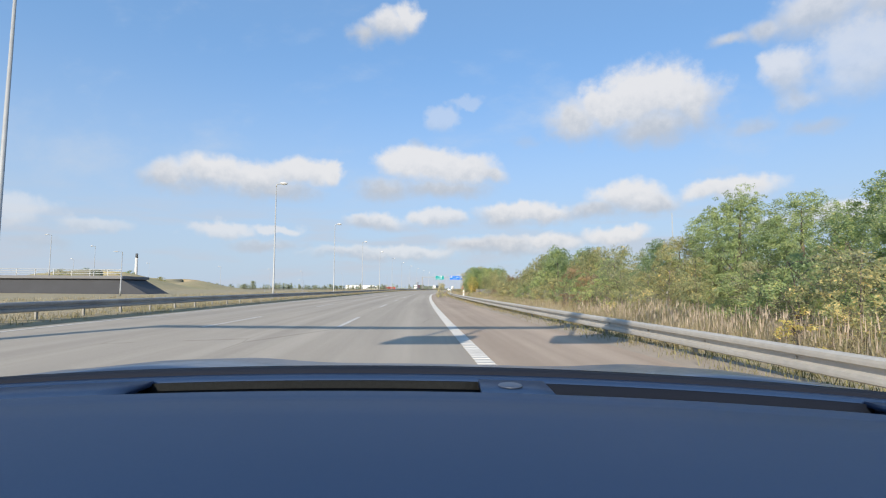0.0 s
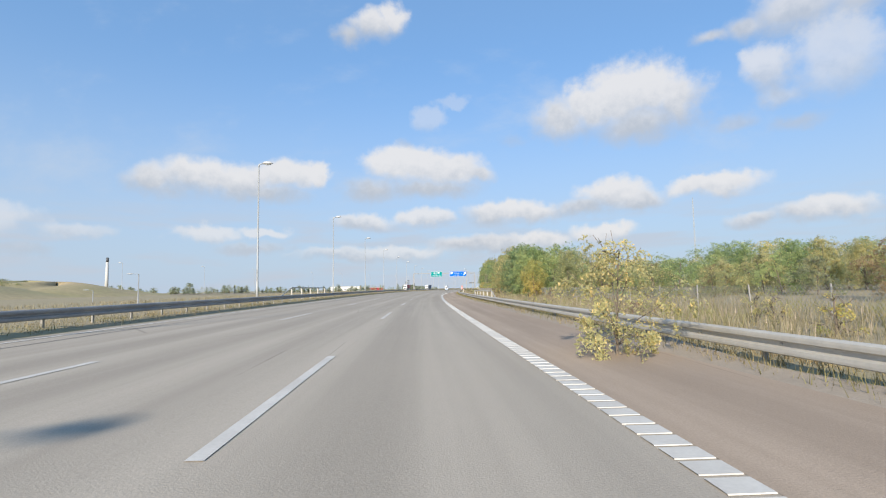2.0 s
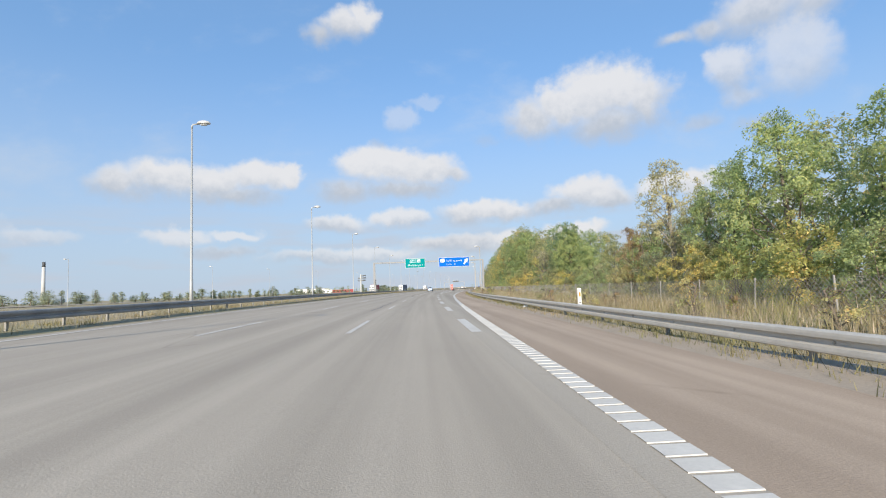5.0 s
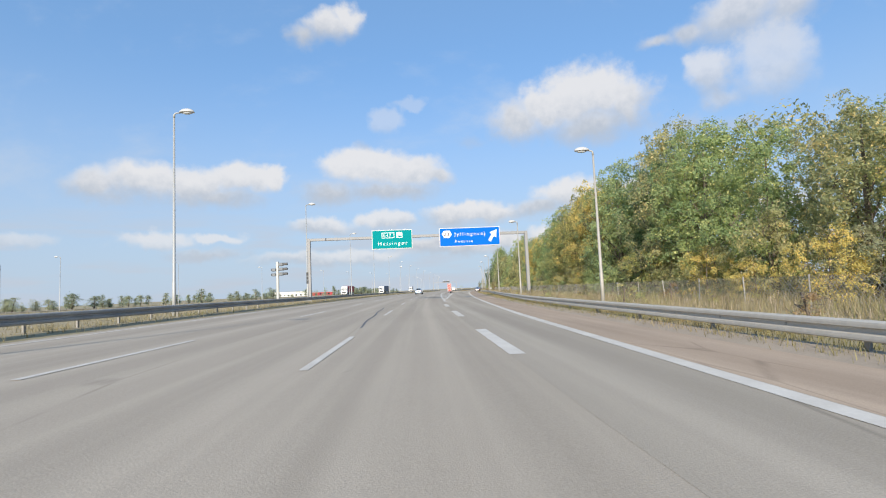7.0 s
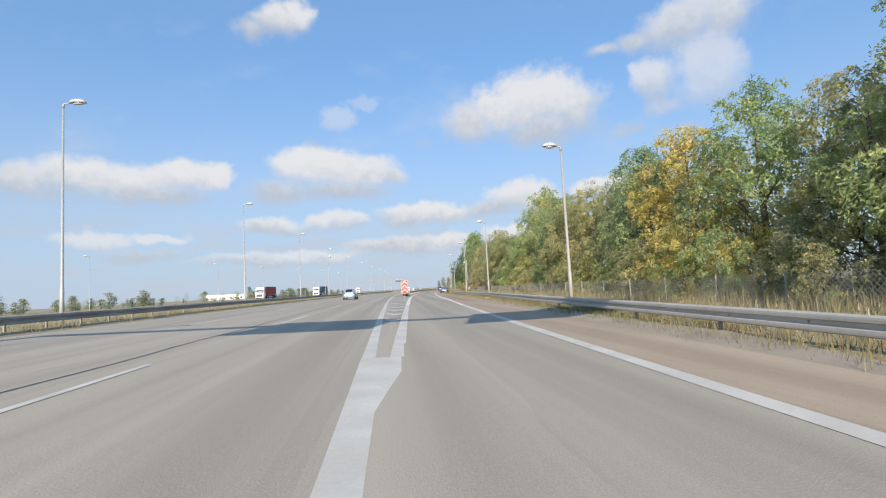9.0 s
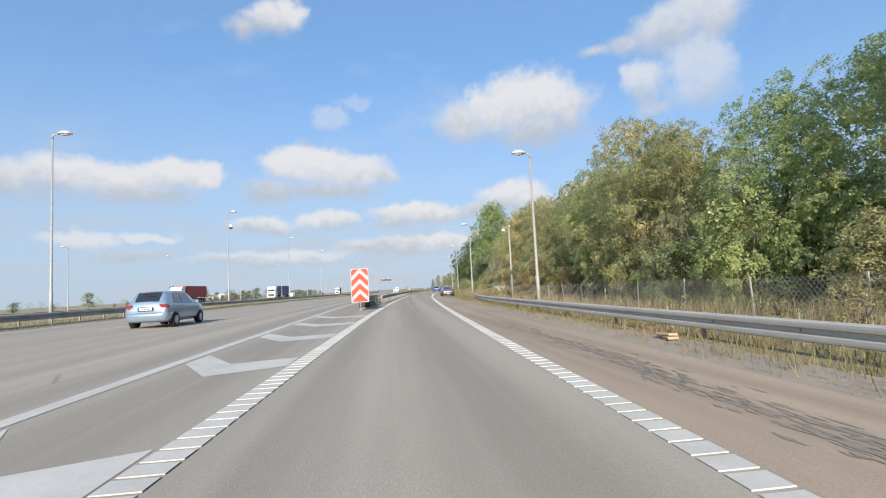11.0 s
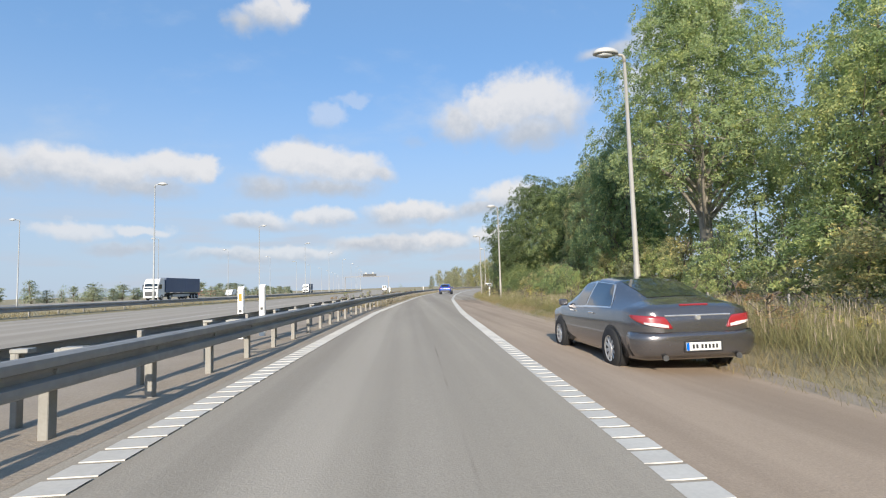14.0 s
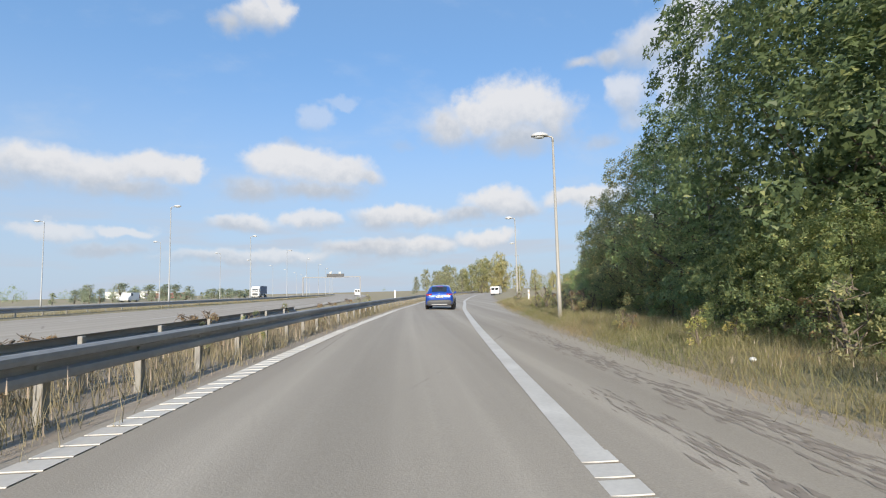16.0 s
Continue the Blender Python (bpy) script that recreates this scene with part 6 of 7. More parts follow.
far_hall(980, -150, 46, 20, 4.5, "trailer_red", "low red industrial hall far along the motorway")
far_hall(940, -170, 22, 16, 5.0, "white", "white industrial hall far along the motorway")
far_hall(1150, -190, 60, 25, 8, "white", "long white industrial hall near the horizon")

# ---- vehicles ----


def wheel(parent, x, y, r, w, name="wheel"):
    """Tyre with a spoked rim; the axle along x."""
    sx = 1 if x > 0 else -1
    bm = bmesh.new()
    prof = [(0.62 * r, -w / 2), (0.93 * r, -w / 2), (r, -w * 0.36), (r, w * 0.36), (0.93 * r, w / 2), (0.62 * r, w / 2)]
    n = 28
    rings = [[bm.verts.new((x + b, y + a * math.cos(2 * math.pi * k / n), r + a * math.sin(2 * math.pi * k / n))) for a, b in prof] for k in range(n)]
    for k in range(n):
        for i in range(len(prof) - 1):
            bm.faces.new((rings[k][i], rings[k][i + 1], rings[(k + 1) % n][i + 1], rings[(k + 1) % n][i]))
    tyre = part("wheel", bm, "tyre", parent, smooth=True)
    bm = bmesh.new()
    fx = x + sx * w * 0.36
    for k in range(10):
        a = 2 * math.pi * k / 10
        m = Matrix.Translation((fx, y, r)) @ Matrix.Rotation(a, 4, "X")
        box(bm, -0.012, 0.012, -0.022, 0.022, 0.04, 0.6 * r, 0.004, m)
    tube(bm, [(fx - sx * 0.02, y, r), (fx + sx * 0.02, y, r)], 0.07, 12)
    ring = [[bm.verts.new((fx + dx, y + q * r * math.cos(2 * math.pi * k / n), r + q * r * math.sin(2 * math.pi * k / n))) for q, dx in ((0.58, -0.01), (0.66, 0.02 * sx), (0.66, -0.05 * sx))] for k in range(n)]
    for k in range(n):
        for i in range(2):
            bm.faces.new((ring[k][i], ring[k][i + 1], ring[(k + 1) % n][i + 1], ring[(k + 1) % n][i]))
    part("rim", bm, "rim", tyre)
    bm = bmesh.new()
    tube(bm, [(x - w * 0.1, y, r), (x + sx * w * 0.1, y, r)], 0.6 * r, 20)
    part("brake_disc", bm, "black", tyre)
    return tyre


def prism(name, parent, pts, y0, y1, mat):
    """A slab with the outline pts (x, z) between two lengths, its rear edges chamfered."""
    cx, cz = sum(p[0] for p in pts) / len(pts), sum(p[1] for p in pts) / len(pts)
    n = len(pts)
    verts = [(cx + (x - cx) * 0.9, y0, cz + (z - cz) * 0.88) for x, z in pts] + [(x, y0 + 0.015, z) for x, z in pts] + [(x, y1, z) for x, z in pts]
    faces = [tuple(range(n))] + [(i, i + n, (i + 1) % n + n, (i + 1) % n) for i in range(n)] + [(i + n, i + 2 * n, (i + 1) % n + 2 * n, (i + 1) % n + n) for i in range(n)]
    return mesh_object(name, verts, faces, mat, parent)


def car(m, paint, L, wid, H, sections, wheels, label, name="car", r=0.33, rear=None, glass=None):
    """A car lofted from sections along its length (rear at y=0). Each section: y, sill z, belt z, top z, half width at belt, half width at roof."""
    c = thing(name, label, name, m)
    lib = np.array(sections, dtype=float)

    def sec(y):
        return [float(np.interp(y, lib[:, 0], lib[:, i])) for i in range(1, 6)]

    def ring(y):
        zs, zb, zt, wb, wr = sec(y)
        cab = max(zt - zb, 0.0)
        hw = wb if cab > 0.03 else wb * 0.96
        pts = [(hw * 0.8, zs), (hw * 0.95, zs + 0.05), (hw * 0.995, zs + (zb - zs) * 0.35), (hw, zs + (zb - zs) * 0.62), (hw * 0.985, zb - 0.05), (hw * 0.955, zb)]
        pts += [(wr + (hw * 0.94 - wr) * 0.5, zb + cab * 0.5), (wr, zb + cab * 0.86), (wr * 0.86, zb + cab * 0.975), (wr * 0.45, zt + 0.012), (0.0, zt + 0.018)]
        return pts

    ys = sorted(set(list(lib[:, 0]) + list(np.linspace(0, L, 44))))
    verts, faces = [], []
    n = None
    for y in ys:
        half = ring(y)
        full = half + [(-x, z) for x, z in reversed(half[:-1])]
        n = len(full)
        verts += [(x, y, z) for x, z in full]
    for j in range(len(ys) - 1):
        for i in range(n - 1):
            a = j * n + i
            faces.append((a, a + 1, a + 1 + n, a + n))
        faces.append((j * n + n - 1, j * n, j * n + n, j * n + n + n - 1))
    faces.append(tuple(range(n)))
    faces.append(tuple(reversed(range((len(ys) - 1) * n, len(ys) * n))))
    bm = bmesh.new()
    bv = [bm.verts.new(v) for v in verts]
    for f in faces:
        bm.faces.new([bv[i] for i in f])
    part("body", bm, paint, c, smooth=True)

    def patch(nm, y0, y1, f0, f1, mat, side, lift=0.006, inset=(0.0, 0.0), parent=None, cols=10):
        """A panel on the body between two lengths and two heights of the section line (0 sill .. 10 roof centre)."""
        vs, fs = [], []
        k = 7
        for i in range(cols + 1):
            t = i / cols
            for j in range(k):
                u = j / (k - 1)
                y = (y0 + inset[0] * u) + ((y1 - inset[1] * u) - (y0 + inset[0] * u)) * t
                p = ring(y)
                f = f0 + (f1 - f0) * u
                a = min(int(f), 9)
                x = p[a][0] + (p[a + 1][0] - p[a][0]) * (f - a)
                z = p[a][1] + (p[a + 1][1] - p[a][1]) * (f - a)
                vs.append((side * (x + lift), y, z + lift * 0.5))
        for i in range(cols):
            for j in range(k - 1):
                a = i * k + j
                fs.append((a, a + 1, a + 1 + k, a + k))
        return mesh_object(nm, vs, fs, mat, parent or c, smooth=True)

    def deck(nm, y0, y1, fx0, fx1, mat, lift=0.008):
        """A panel over the top line (rear window, windscreen)."""
        vs, fs = [], []
        k = 9
        for i in range(9):
            y = y0 + (y1 - y0) * i / 8
            p = ring(y)
            lim = (p[8][0] if i else p[8][0]) * (fx0 + (fx1 - fx0) * i / 8)
            for j in range(k):
                x = -lim + 2 * lim * j / (k - 1)
                ax = abs(x)
                xs, zs_ = [q[0] for q in reversed(p[6:])], [q[1] for q in reversed(p[6:])]
                vs.append((x, y, float(np.interp(ax, xs, zs_)) + lift))
        for i in range(8):
            for j in range(k - 1):
                a = i * k + j
                fs.append((a, a + 1, a + 1 + k, a + k))
        return mesh_object(nm, vs, fs, mat, c, smooth=True)

    def rear_y(z):
        return float(np.interp(z, [lib[0, 3], lib[1, 3]], [lib[0, 0], lib[1, 0]]))

    def wrap_panel(nm, cols, mat, parent, rows=5, bulge=()):
        """A panel round the rear corner; columns of (turn in degrees, lower z, upper z, stand-off)."""
        vs, fs = [], []
        for a, zl, zh, out in cols:
            sn, cs = abs(math.sin(radians(a))), math.cos(radians(a))
            for j in range(rows):
                z = zl + (zh - zl) * j / (rows - 1)
                off = out + (bulge[j] if bulge else 0.0)
                x = math.copysign(wid * 0.484 * sn ** 0.4 + off * sn, a)
                vs.append((x, 0.55 * (1 - cs ** 0.4) + (0.0 if bulge else rear_y(z)) - off * cs, z))
        for i in range(len(cols) - 1):
            for j in range(rows - 1):
                a = i * rows + j
                fs.append((a, a + 1, a + 1 + rows, a + rows))
        ob = mesh_object(nm, vs, fs, mat, parent, smooth=True)
        solid = ob.modifiers.new("thickness", "SOLIDIFY")
        solid.thickness, solid.offset = 0.012, 0.0
        return ob

    for sd in (-1, 1):
        for y0, y1, ia, ib in glass["side"]:
            if glass.get("trim"):
                patch("window_trim", y0 - 0.045, y1 + 0.045, 5.02, 7.18, "chrome", sd, 0.004, (ia, ib))
            patch("side_window", y0, y1, 5.15, 7.0, "glass", sd, 0.009, (ia, ib))
    deck("rear_window", *glass["rear"], "glass")
    deck("windscreen", *glass["front"], "glass")
    for sd in (-1, 1):
        for y in wheels:
            wheel(c, sd * (ring(y)[2][0] - 0.055), y, r, 0.21)
            bm = bmesh.new()
            bmesh.ops.create_circle(bm, cap_ends=True, segments=26, radius=r * 1.13)
            bmesh.ops.transform(bm, matrix=Matrix.Translation((sd * (ring(y)[2][0] + 0.004), y, r * 1.02)) @ Matrix.Rotation(radians(90), 4, "Y"), verts=bm.verts)
            bmesh.ops.solidify(bm, geom=list(bm.faces), thickness=0.004)
            part("wheel_arch", bm, "black", c)
        mirror_y = glass["front"][1] - 0.25
        bm = bmesh.new()
        box(bm, sd * (wid / 2 + 0.02) - 0.09, sd * (wid / 2 + 0.02) + 0.09, mirror_y - 0.06, mirror_y + 0.06, sec(mirror_y)[1] + 0.02, sec(mirror_y)[1] + 0.16, 0.03)
        part("mirror", bm, paint, c)
        z0, z1, x0, x1, yy = rear["lamp"]
        hh = z1 - z0
        if rear.get("wedge"):
            lamp = wrap_panel("tail_lamp", [(sd * a, zl, zh, 0.012) for a, zl, zh in ((8, 0.71, 0.74), (11, 0.715, 0.83), (14, 0.72, 0.885), (22, 0.735, 0.895), (32, 0.755, 0.9), (45, 0.78, 0.905), (60, 0.815, 0.91), (75, 0.865, 0.915), (82, 0.9, 0.918))], "red_lamp", c)
            wrap_panel("reversing_lamp", [(sd * a, zl, zh, 0.02) for a, zl, zh in ((11, 0.724, 0.762), (20, 0.74, 0.79), (32, 0.76, 0.8), (45, 0.786, 0.81))], "clear_lamp", lamp)
            continue
        lamp = prism("tail_lamp", c, [(sd * x, z) for x, z in ((x0 + 0.12, z0), (x1 - 0.01, z0 + 0.3 * hh), (x1, z1 - 0.02), (x0 + 0.05, z1), (x0, z1 - 0.35 * hh))], -0.004, 0.1, "red_lamp")
        prism("reversing_lamp", lamp, [(sd * x, z) for x, z in ((x0 + 0.13, z0 + 0.02), (x1 - 0.16, z0 + 0.2 * hh), (x1 - 0.17, z0 + 0.4 * hh), (x0 + 0.08, z1 - 0.58 * hh))], -0.009, 0.02, "clear_lamp")
        f0, f1 = rear["wrap"]
        patch("lamp_wrap", 0.03, yy, f0, f1, "red_lamp", sd, 0.005, (0.0, 0.12), lamp)
    z0, z1 = rear["bumper"]
    turns = (-86, -78, -68, -56, -45, -32, -20, -8, -1, 1, 8, 20, 32, 45, 56, 68, 78, 86)
    wrap_panel("rear_bumper", [(a, z0, z1, 0.0) for a in turns], rear.get("bumper_mat", "dark_grey"), c, 7, (-0.03, 0.012, 0.034, 0.044, 0.05, 0.046, 0.014))
    pz = rear["plate"]
    plate("plate_frame", c, -0.285, 0.285, pz - 0.02, pz + 0.137, -0.06, "black", 0.012, 0.004)
    plate("number_plate", c, -0.26, 0.26, pz, pz + 0.115, -0.066, "plate", 0.012, 0.003, "white number plate with dark bars")
    for k in range(7):
        x = -0.17 + k * 0.055 + (0.02 if k > 1 else 0)
        plate("plate_bar", c, x, x + 0.032, pz + 0.028, pz + 0.088, -0.07, "black", 0.004)
    plate("plate_band", c, -0.258, -0.215, pz + 0.004, pz + 0.111, -0.07, "blue_sign", 0.004)
    bm = bmesh.new()
    tube(bm, [(0, rear_y(rear["badge"]) - 0.022, rear["badge"]), (0, rear_y(rear["badge"]) + 0.01, rear["badge"])], [0.034, 0.045], 14)
    part("badge", bm, "chrome", c)
    bm = bmesh.new()
    box(bm, -0.22, 0.22, *rear["stop"], 0.012)
    part("stop_lamp", bm, "red_lamp", c)
    return c


# graphite saloon standing on the shoulder
SALOON = [(0.0, 0.42, 0.62, 0.62, 0.56, 0.5), (0.06, 0.3, 0.95, 0.98, 0.67, 0.56), (0.1, 0.27, 0.97, 1.01, 0.765, 0.58), (0.2, 0.24, 0.99, 1.06, 0.86, 0.62), (0.35, 0.22, 0.995, 1.09, 0.895, 0.62), (0.55, 0.2, 1.0, 1.12, 0.915, 0.62), (0.95, 0.2, 0.985, 1.26, 0.92, 0.6), (1.5, 0.2, 0.97, 1.43, 0.925, 0.6), (2.2, 0.2, 0.95, 1.49, 0.925, 0.62),
          (2.8, 0.2, 0.93, 1.45, 0.925, 0.62), (3.3, 0.2, 0.925, 1.25, 0.92, 0.62), (3.7, 0.2, 0.93, 1.0, 0.915, 0.66), (4.3, 0.22, 0.84, 0.87, 0.88, 0.66), (4.7, 0.26, 0.7, 0.72, 0.78, 0.6), (4.83, 0.36, 0.55, 0.55, 0.6, 0.5)]
sal = car(place(380.0, 14.72, -0.2, -0.8), "paint_dark", 4.83, 1.86, 1.49, SALOON, (1.0, 3.74), "graphite-grey saloon car stopped on the hard shoulder", "car", 0.335,
          {"lamp": (0.72, 0.91, 0.44, 0.81, 0.46), "wrap": (3.7, 4.7), "bumper": (0.3, 0.66), "bumper_mat": "paint_dark", "plate": 0.4, "badge": 0.86, "stop": (0.115, 0.17, 1.03, 1.06), "wedge": True},
          {"trim": True, "side": [(1.1, 2.2, 0.4, 0.02), (2.27, 3.2, 0.0, 0.5)], "rear": (0.62, 1.52, 0.88, 0.95), "front": (2.85, 3.62, 0.95, 0.92)})
bm = bmesh.new()
box(bm, -0.5, 0.5, 0.034, 0.07, 0.885, 0.908, 0.008)
part("chrome_strip", bm, "chrome", sal)
for sx in (-1, 1):
    bm = bmesh.new()
    tube(bm, [(sx * 0.55, -0.012, 0.3), (sx * 0.55, -0.03, 0.3), (sx * 0.55, -0.03, 0.3), (sx * 0.55, 0.02, 0.3)], [0.042, 0.042, 0.034, 0.03], 14, cap=False)
    pipe = part("exhaust", bm, "cushion_steel", sal)
    bm = bmesh.new()
    tube(bm, [(sx * 0.55, -0.014, 0.3), (sx * 0.55, 0.03, 0.3)], 0.032, 14)
    part("bore", bm, "black", pipe, "dark pipe opening")
    bm = bmesh.new()
    for y in (1.75, 2.75):
        box(bm, sx * 0.935 - 0.012, sx * 0.935 + 0.012, y, y + 0.2, 0.86, 0.89, 0.008)
    part("door_handle", bm, "chrome", sal)

# blue crossover ahead on the exit lane
SUV = [(0.0, 0.5, 0.8, 0.8, 0.78, 0.5), (0.05, 0.3, 1.02, 1.06, 0.87, 0.62), (0.25, 0.24, 1.06, 1.25, 0.9, 0.63), (0.55, 0.22, 1.06, 1.46, 0.905, 0.64), (0.9, 0.22, 1.05, 1.55, 0.91, 0.645), (1.8, 0.22, 1.02, 1.59, 0.915, 0.65), (2.5, 0.22, 0.99, 1.55, 0.915, 0.65), (3.0, 0.22, 0.98, 1.3, 0.91, 0.65), (3.35, 0.22, 0.98, 1.05, 0.905, 0.68), (4.0, 0.26, 0.93, 0.95, 0.87, 0.66), (4.3, 0.3, 0.8, 0.82, 0.78, 0.6), (4.36, 0.4, 0.6, 0.6, 0.6, 0.5)]
suv = car(place(449.3, 15.5, 0.0, -7.5), "paint_blue", 4.36, 1.83, 1.59, SUV, (0.85, 3.5), "bright blue crossover car driving on the exit lane", "car", 0.345,
          {"lamp": (0.88, 1.03, 0.45, 0.84, 0.3), "wrap": (3.9, 4.9), "bumper": (0.28, 0.62), "plate": 0.78, "badge": 1.02, "stop": (0.35, 0.42, 1.46, 1.49)},
          {"side": [(0.75, 1.6, 0.35, 0.02), (1.68, 2.85, 0.0, 0.6)], "rear": (0.12, 0.58, 0.9, 0.88), "front": (2.5, 3.25, 0.95, 0.92)})
bm = bmesh.new()
box(bm, -0.5, 0.5, -0.075, 0.05, 0.3, 0.36, 0.015)
part("bumper_trim", bm, "chrome", suv)

# pale blue hatchback in the slow lane
HATCH = [(0.0, 0.42, 0.7, 0.7, 0.72, 0.5), (0.05, 0.3, 0.93, 0.97, 0.8, 0.58), (0.2, 0.24, 0.95, 1.2, 0.82, 0.59), (0.42, 0.22, 0.95, 1.42, 0.83, 0.6), (0.7, 0.22, 0.94, 1.47, 0.83, 0.6), (1.5, 0.22, 0.92, 1.49, 0.832, 0.6), (2.2, 0.22, 0.9, 1.46, 0.832, 0.6), (2.7, 0.22, 0.89, 1.22, 0.83, 0.6), (3.1, 0.22, 0.9, 0.98, 0.82, 0.62), (3.6, 0.25, 0.8, 0.82, 0.78, 0.6), (3.78, 0.3, 0.65, 0.66, 0.7, 0.55), (3.82, 0.4, 0.5, 0.5, 0.6, 0.45)]
car(place(328.3, -2.1, road_z(328.3, -2.1), -1), "paint_silver", 3.82, 1.665, 1.49, HATCH, (0.7, 3.15), "pale metallic blue hatchback in the slow lane", "car", 0.29,
    {"lamp": (0.78, 0.96, 0.5, 0.77, 0.22), "wrap": (3.6, 4.9), "bumper": (0.26, 0.62), "bumper_mat": "paint_silver", "plate": 0.72, "badge": 0.94, "stop": (0.2, 0.26, 1.4, 1.43)},
    {"side": [(0.62, 1.35, 0.3, 0.02), (1.42, 2.6, 0.0, 0.55)], "rear": (0.1, 0.42, 0.92, 0.9), "front": (2.2, 3.0, 0.95, 0.92)})


def van(m, paint, label, L=5.3, Wd=1.95, H=2.4):
    """Panel van, rear at y=0."""
    v = thing("van", label, "van", m)
    bm = bmesh.new()
    prof = [(0.0, 0.4), (0.0, H - 0.15), (0.12, H), (L - 1.7, H), (L - 1.35, H - 0.12), (L - 0.75, 1.25), (L - 0.1, 1.0), (L, 0.7), (L, 0.35)]
    rows = []
    for x, sc in ((-Wd / 2, 0.97), (-Wd / 2 * 0.9, 1.0), (Wd / 2 * 0.9, 1.0), (Wd / 2, 0.97)):
        rows.append([bm.verts.new((x, y, 0.35 + (z - 0.35) * sc)) for y, z in prof])
    for a, b in zip(rows, rows[1:]):
        for i in range(len(prof)):
            bm.faces.new((a[i], a[(i + 1) % len(prof)], b[(i + 1) % len(prof)], b[i]))
    bm.faces.new(rows[0])
    bm.faces.new(rows[-1])
    part("body", bm, paint, v)
    for sx in (-1, 1):
        plate("rear_window", v, 0.08 if sx > 0 else -Wd * 0.4, Wd * 0.4 if sx > 0 else -0.08, H * 0.6, H * 0.86, -0.012, "glass", 0.01)
        bm = bmesh.new()
        box(bm, sx * Wd / 2 - 0.06, sx * Wd / 2 + 0.01, -0.02, 0.08, 0.8, 1.4, 0.02)
        part("tail_lamp", bm, "red_lamp", v)
        bm = bmesh.new()
        box(bm, sx * Wd / 2 - 0.01, sx * Wd / 2 + 0.012, L - 2.2, L - 1.2, 1.3, 1.9, 0.02)
        part("side_window", bm, "glass", v)
        for y in (0.95, L - 0.95):
            wheel(v, sx * (Wd / 2 - 0.1), y, 0.34, 0.22)
    bm = bmesh.new()
    box(bm, -Wd * 0.42, Wd * 0.42, -0.03, 0.02, H * 0.58, H * 0.88, 0.01, Matrix.Translation((0, L - 1.02, -0.02)) @ pose(0, 0, 0, 28, 0, 0) @ Matrix.Translation((0, 0, -H * 0.06)))
    part("windscreen", bm, "glass", v)
    plate("number_plate", v, -0.26, 0.26, 0.62, 0.74, -0.02, "plate", 0.012)
    return v


van(place(600, 0.0, road_z(600, 0)) @ pose(0, 0, 0) @ Matrix.Translation((1.5, 0, 0)), "paint_white", "white panel van far ahead in the slow lane")
van(place(519.0, 33.0, -0.05, -22), "paint_white", "small white van far ahead on the exit", 4.4, 1.8, 1.85)
van(place(536.0, -46.0, ground_z(536, -46) + 0.16, 180), "paint_white", "white van on the opposite carriageway", 5.0, 1.9, 2.0)


def lorry(m, trailer, label, L=13.4):
    """Articulated lorry; the cab's front at y=0, the trailer behind it (+y)."""
    t = thing("lorry", label, "lorry", m)
    bm = bmesh.new()
    prof = [(0.05, 0.45), (0.0, 1.2), (0.12, 2.2), (0.45, 3.2), (0.9, 3.75), (2.2, 3.85), (2.25, 0.9), (1.9, 0.6)]
    rows = [[bm.verts.new((x, y, z)) for y, z in prof] for x in (-1.24, 1.24)]
    for i in range(len(prof)):
        bm.faces.new((rows[0][i], rows[0][(i + 1) % len(prof)], rows[1][(i + 1) % len(prof)], rows[1][i]))
    bm.faces.new(rows[0])
    bm.faces.new(rows[1])
    part("cab", bm, "paint_white", t)
    bm = bmesh.new()
    box(bm, -1.12, 1.12, -0.02, 0.03, 0.0, 1.0, 0.02, Matrix.Translation((0, 0.065, 1.95)) @ pose(0, 0, 0, -17.5, 0, 0))
    part("windscreen", bm, "glass", t)
    plate("grille", t, -0.95, 0.95, 0.75, 1.55, -0.02, "dark_grey", 0.06, 0.02)
    for sx in (-1, 1):
        bm = bmesh.new()
        box(bm, sx * 1.235, sx * 1.25, 0.45, 1.35, 2.0, 2.75, 0.005)
        part("side_window", bm, "glass", t)
        bm = bmesh.new()
        box(bm, sx * 1.35 - 0.1, sx * 1.35 + 0.1, 0.15, 0.3, 1.9, 2.7, 0.03)
        part("mirror", bm, "black", t)
        plate("headlamp", t, sx * 0.95 - 0.2, sx * 0.95 + 0.2, 0.6, 0.85, -0.01, "clear_lamp", 0.05, 0.01)
        for y in (1.3, 4.2, L - 3.6, L - 2.3, L - 1.0):
            wheel(t, sx * 1.1, y, 0.5, 0.3)
        bm = bmesh.new()
        box(bm, sx * 1.2 - 0.03, sx * 1.2 + 0.03, 5.2, L - 4.4, 0.5, 0.95, 0.02)
        part("side_guard", bm, "steel", t)
    bm = bmesh.new()
    box(bm, -1.27, 1.27, 2.75, L, 1.25, 3.95, 0.04)
    part("trailer", bm, trailer, t)
    bm = bmesh.new()
    for y in np.arange(3.4, L - 0.3, 1.1):
        for sx in (-1, 1):
            box(bm, sx * 1.275 - 0.01, sx * 1.275 + 0.01, y, y + 0.06, 1.3, 3.9)
    part("curtain_strap", bm, trailer, t)
    bm = bmesh.new()
    box(bm, -0.6, 0.6, 0.8, L, 0.75, 1.2, 0.03)
    part("chassis", bm, "black", t)
    return t


def opp_at(s_, lane):
    o = OPP(s_) + lane
    return place(s_, o, ground_z(min(s_, 600), o) + 0.16, 0)


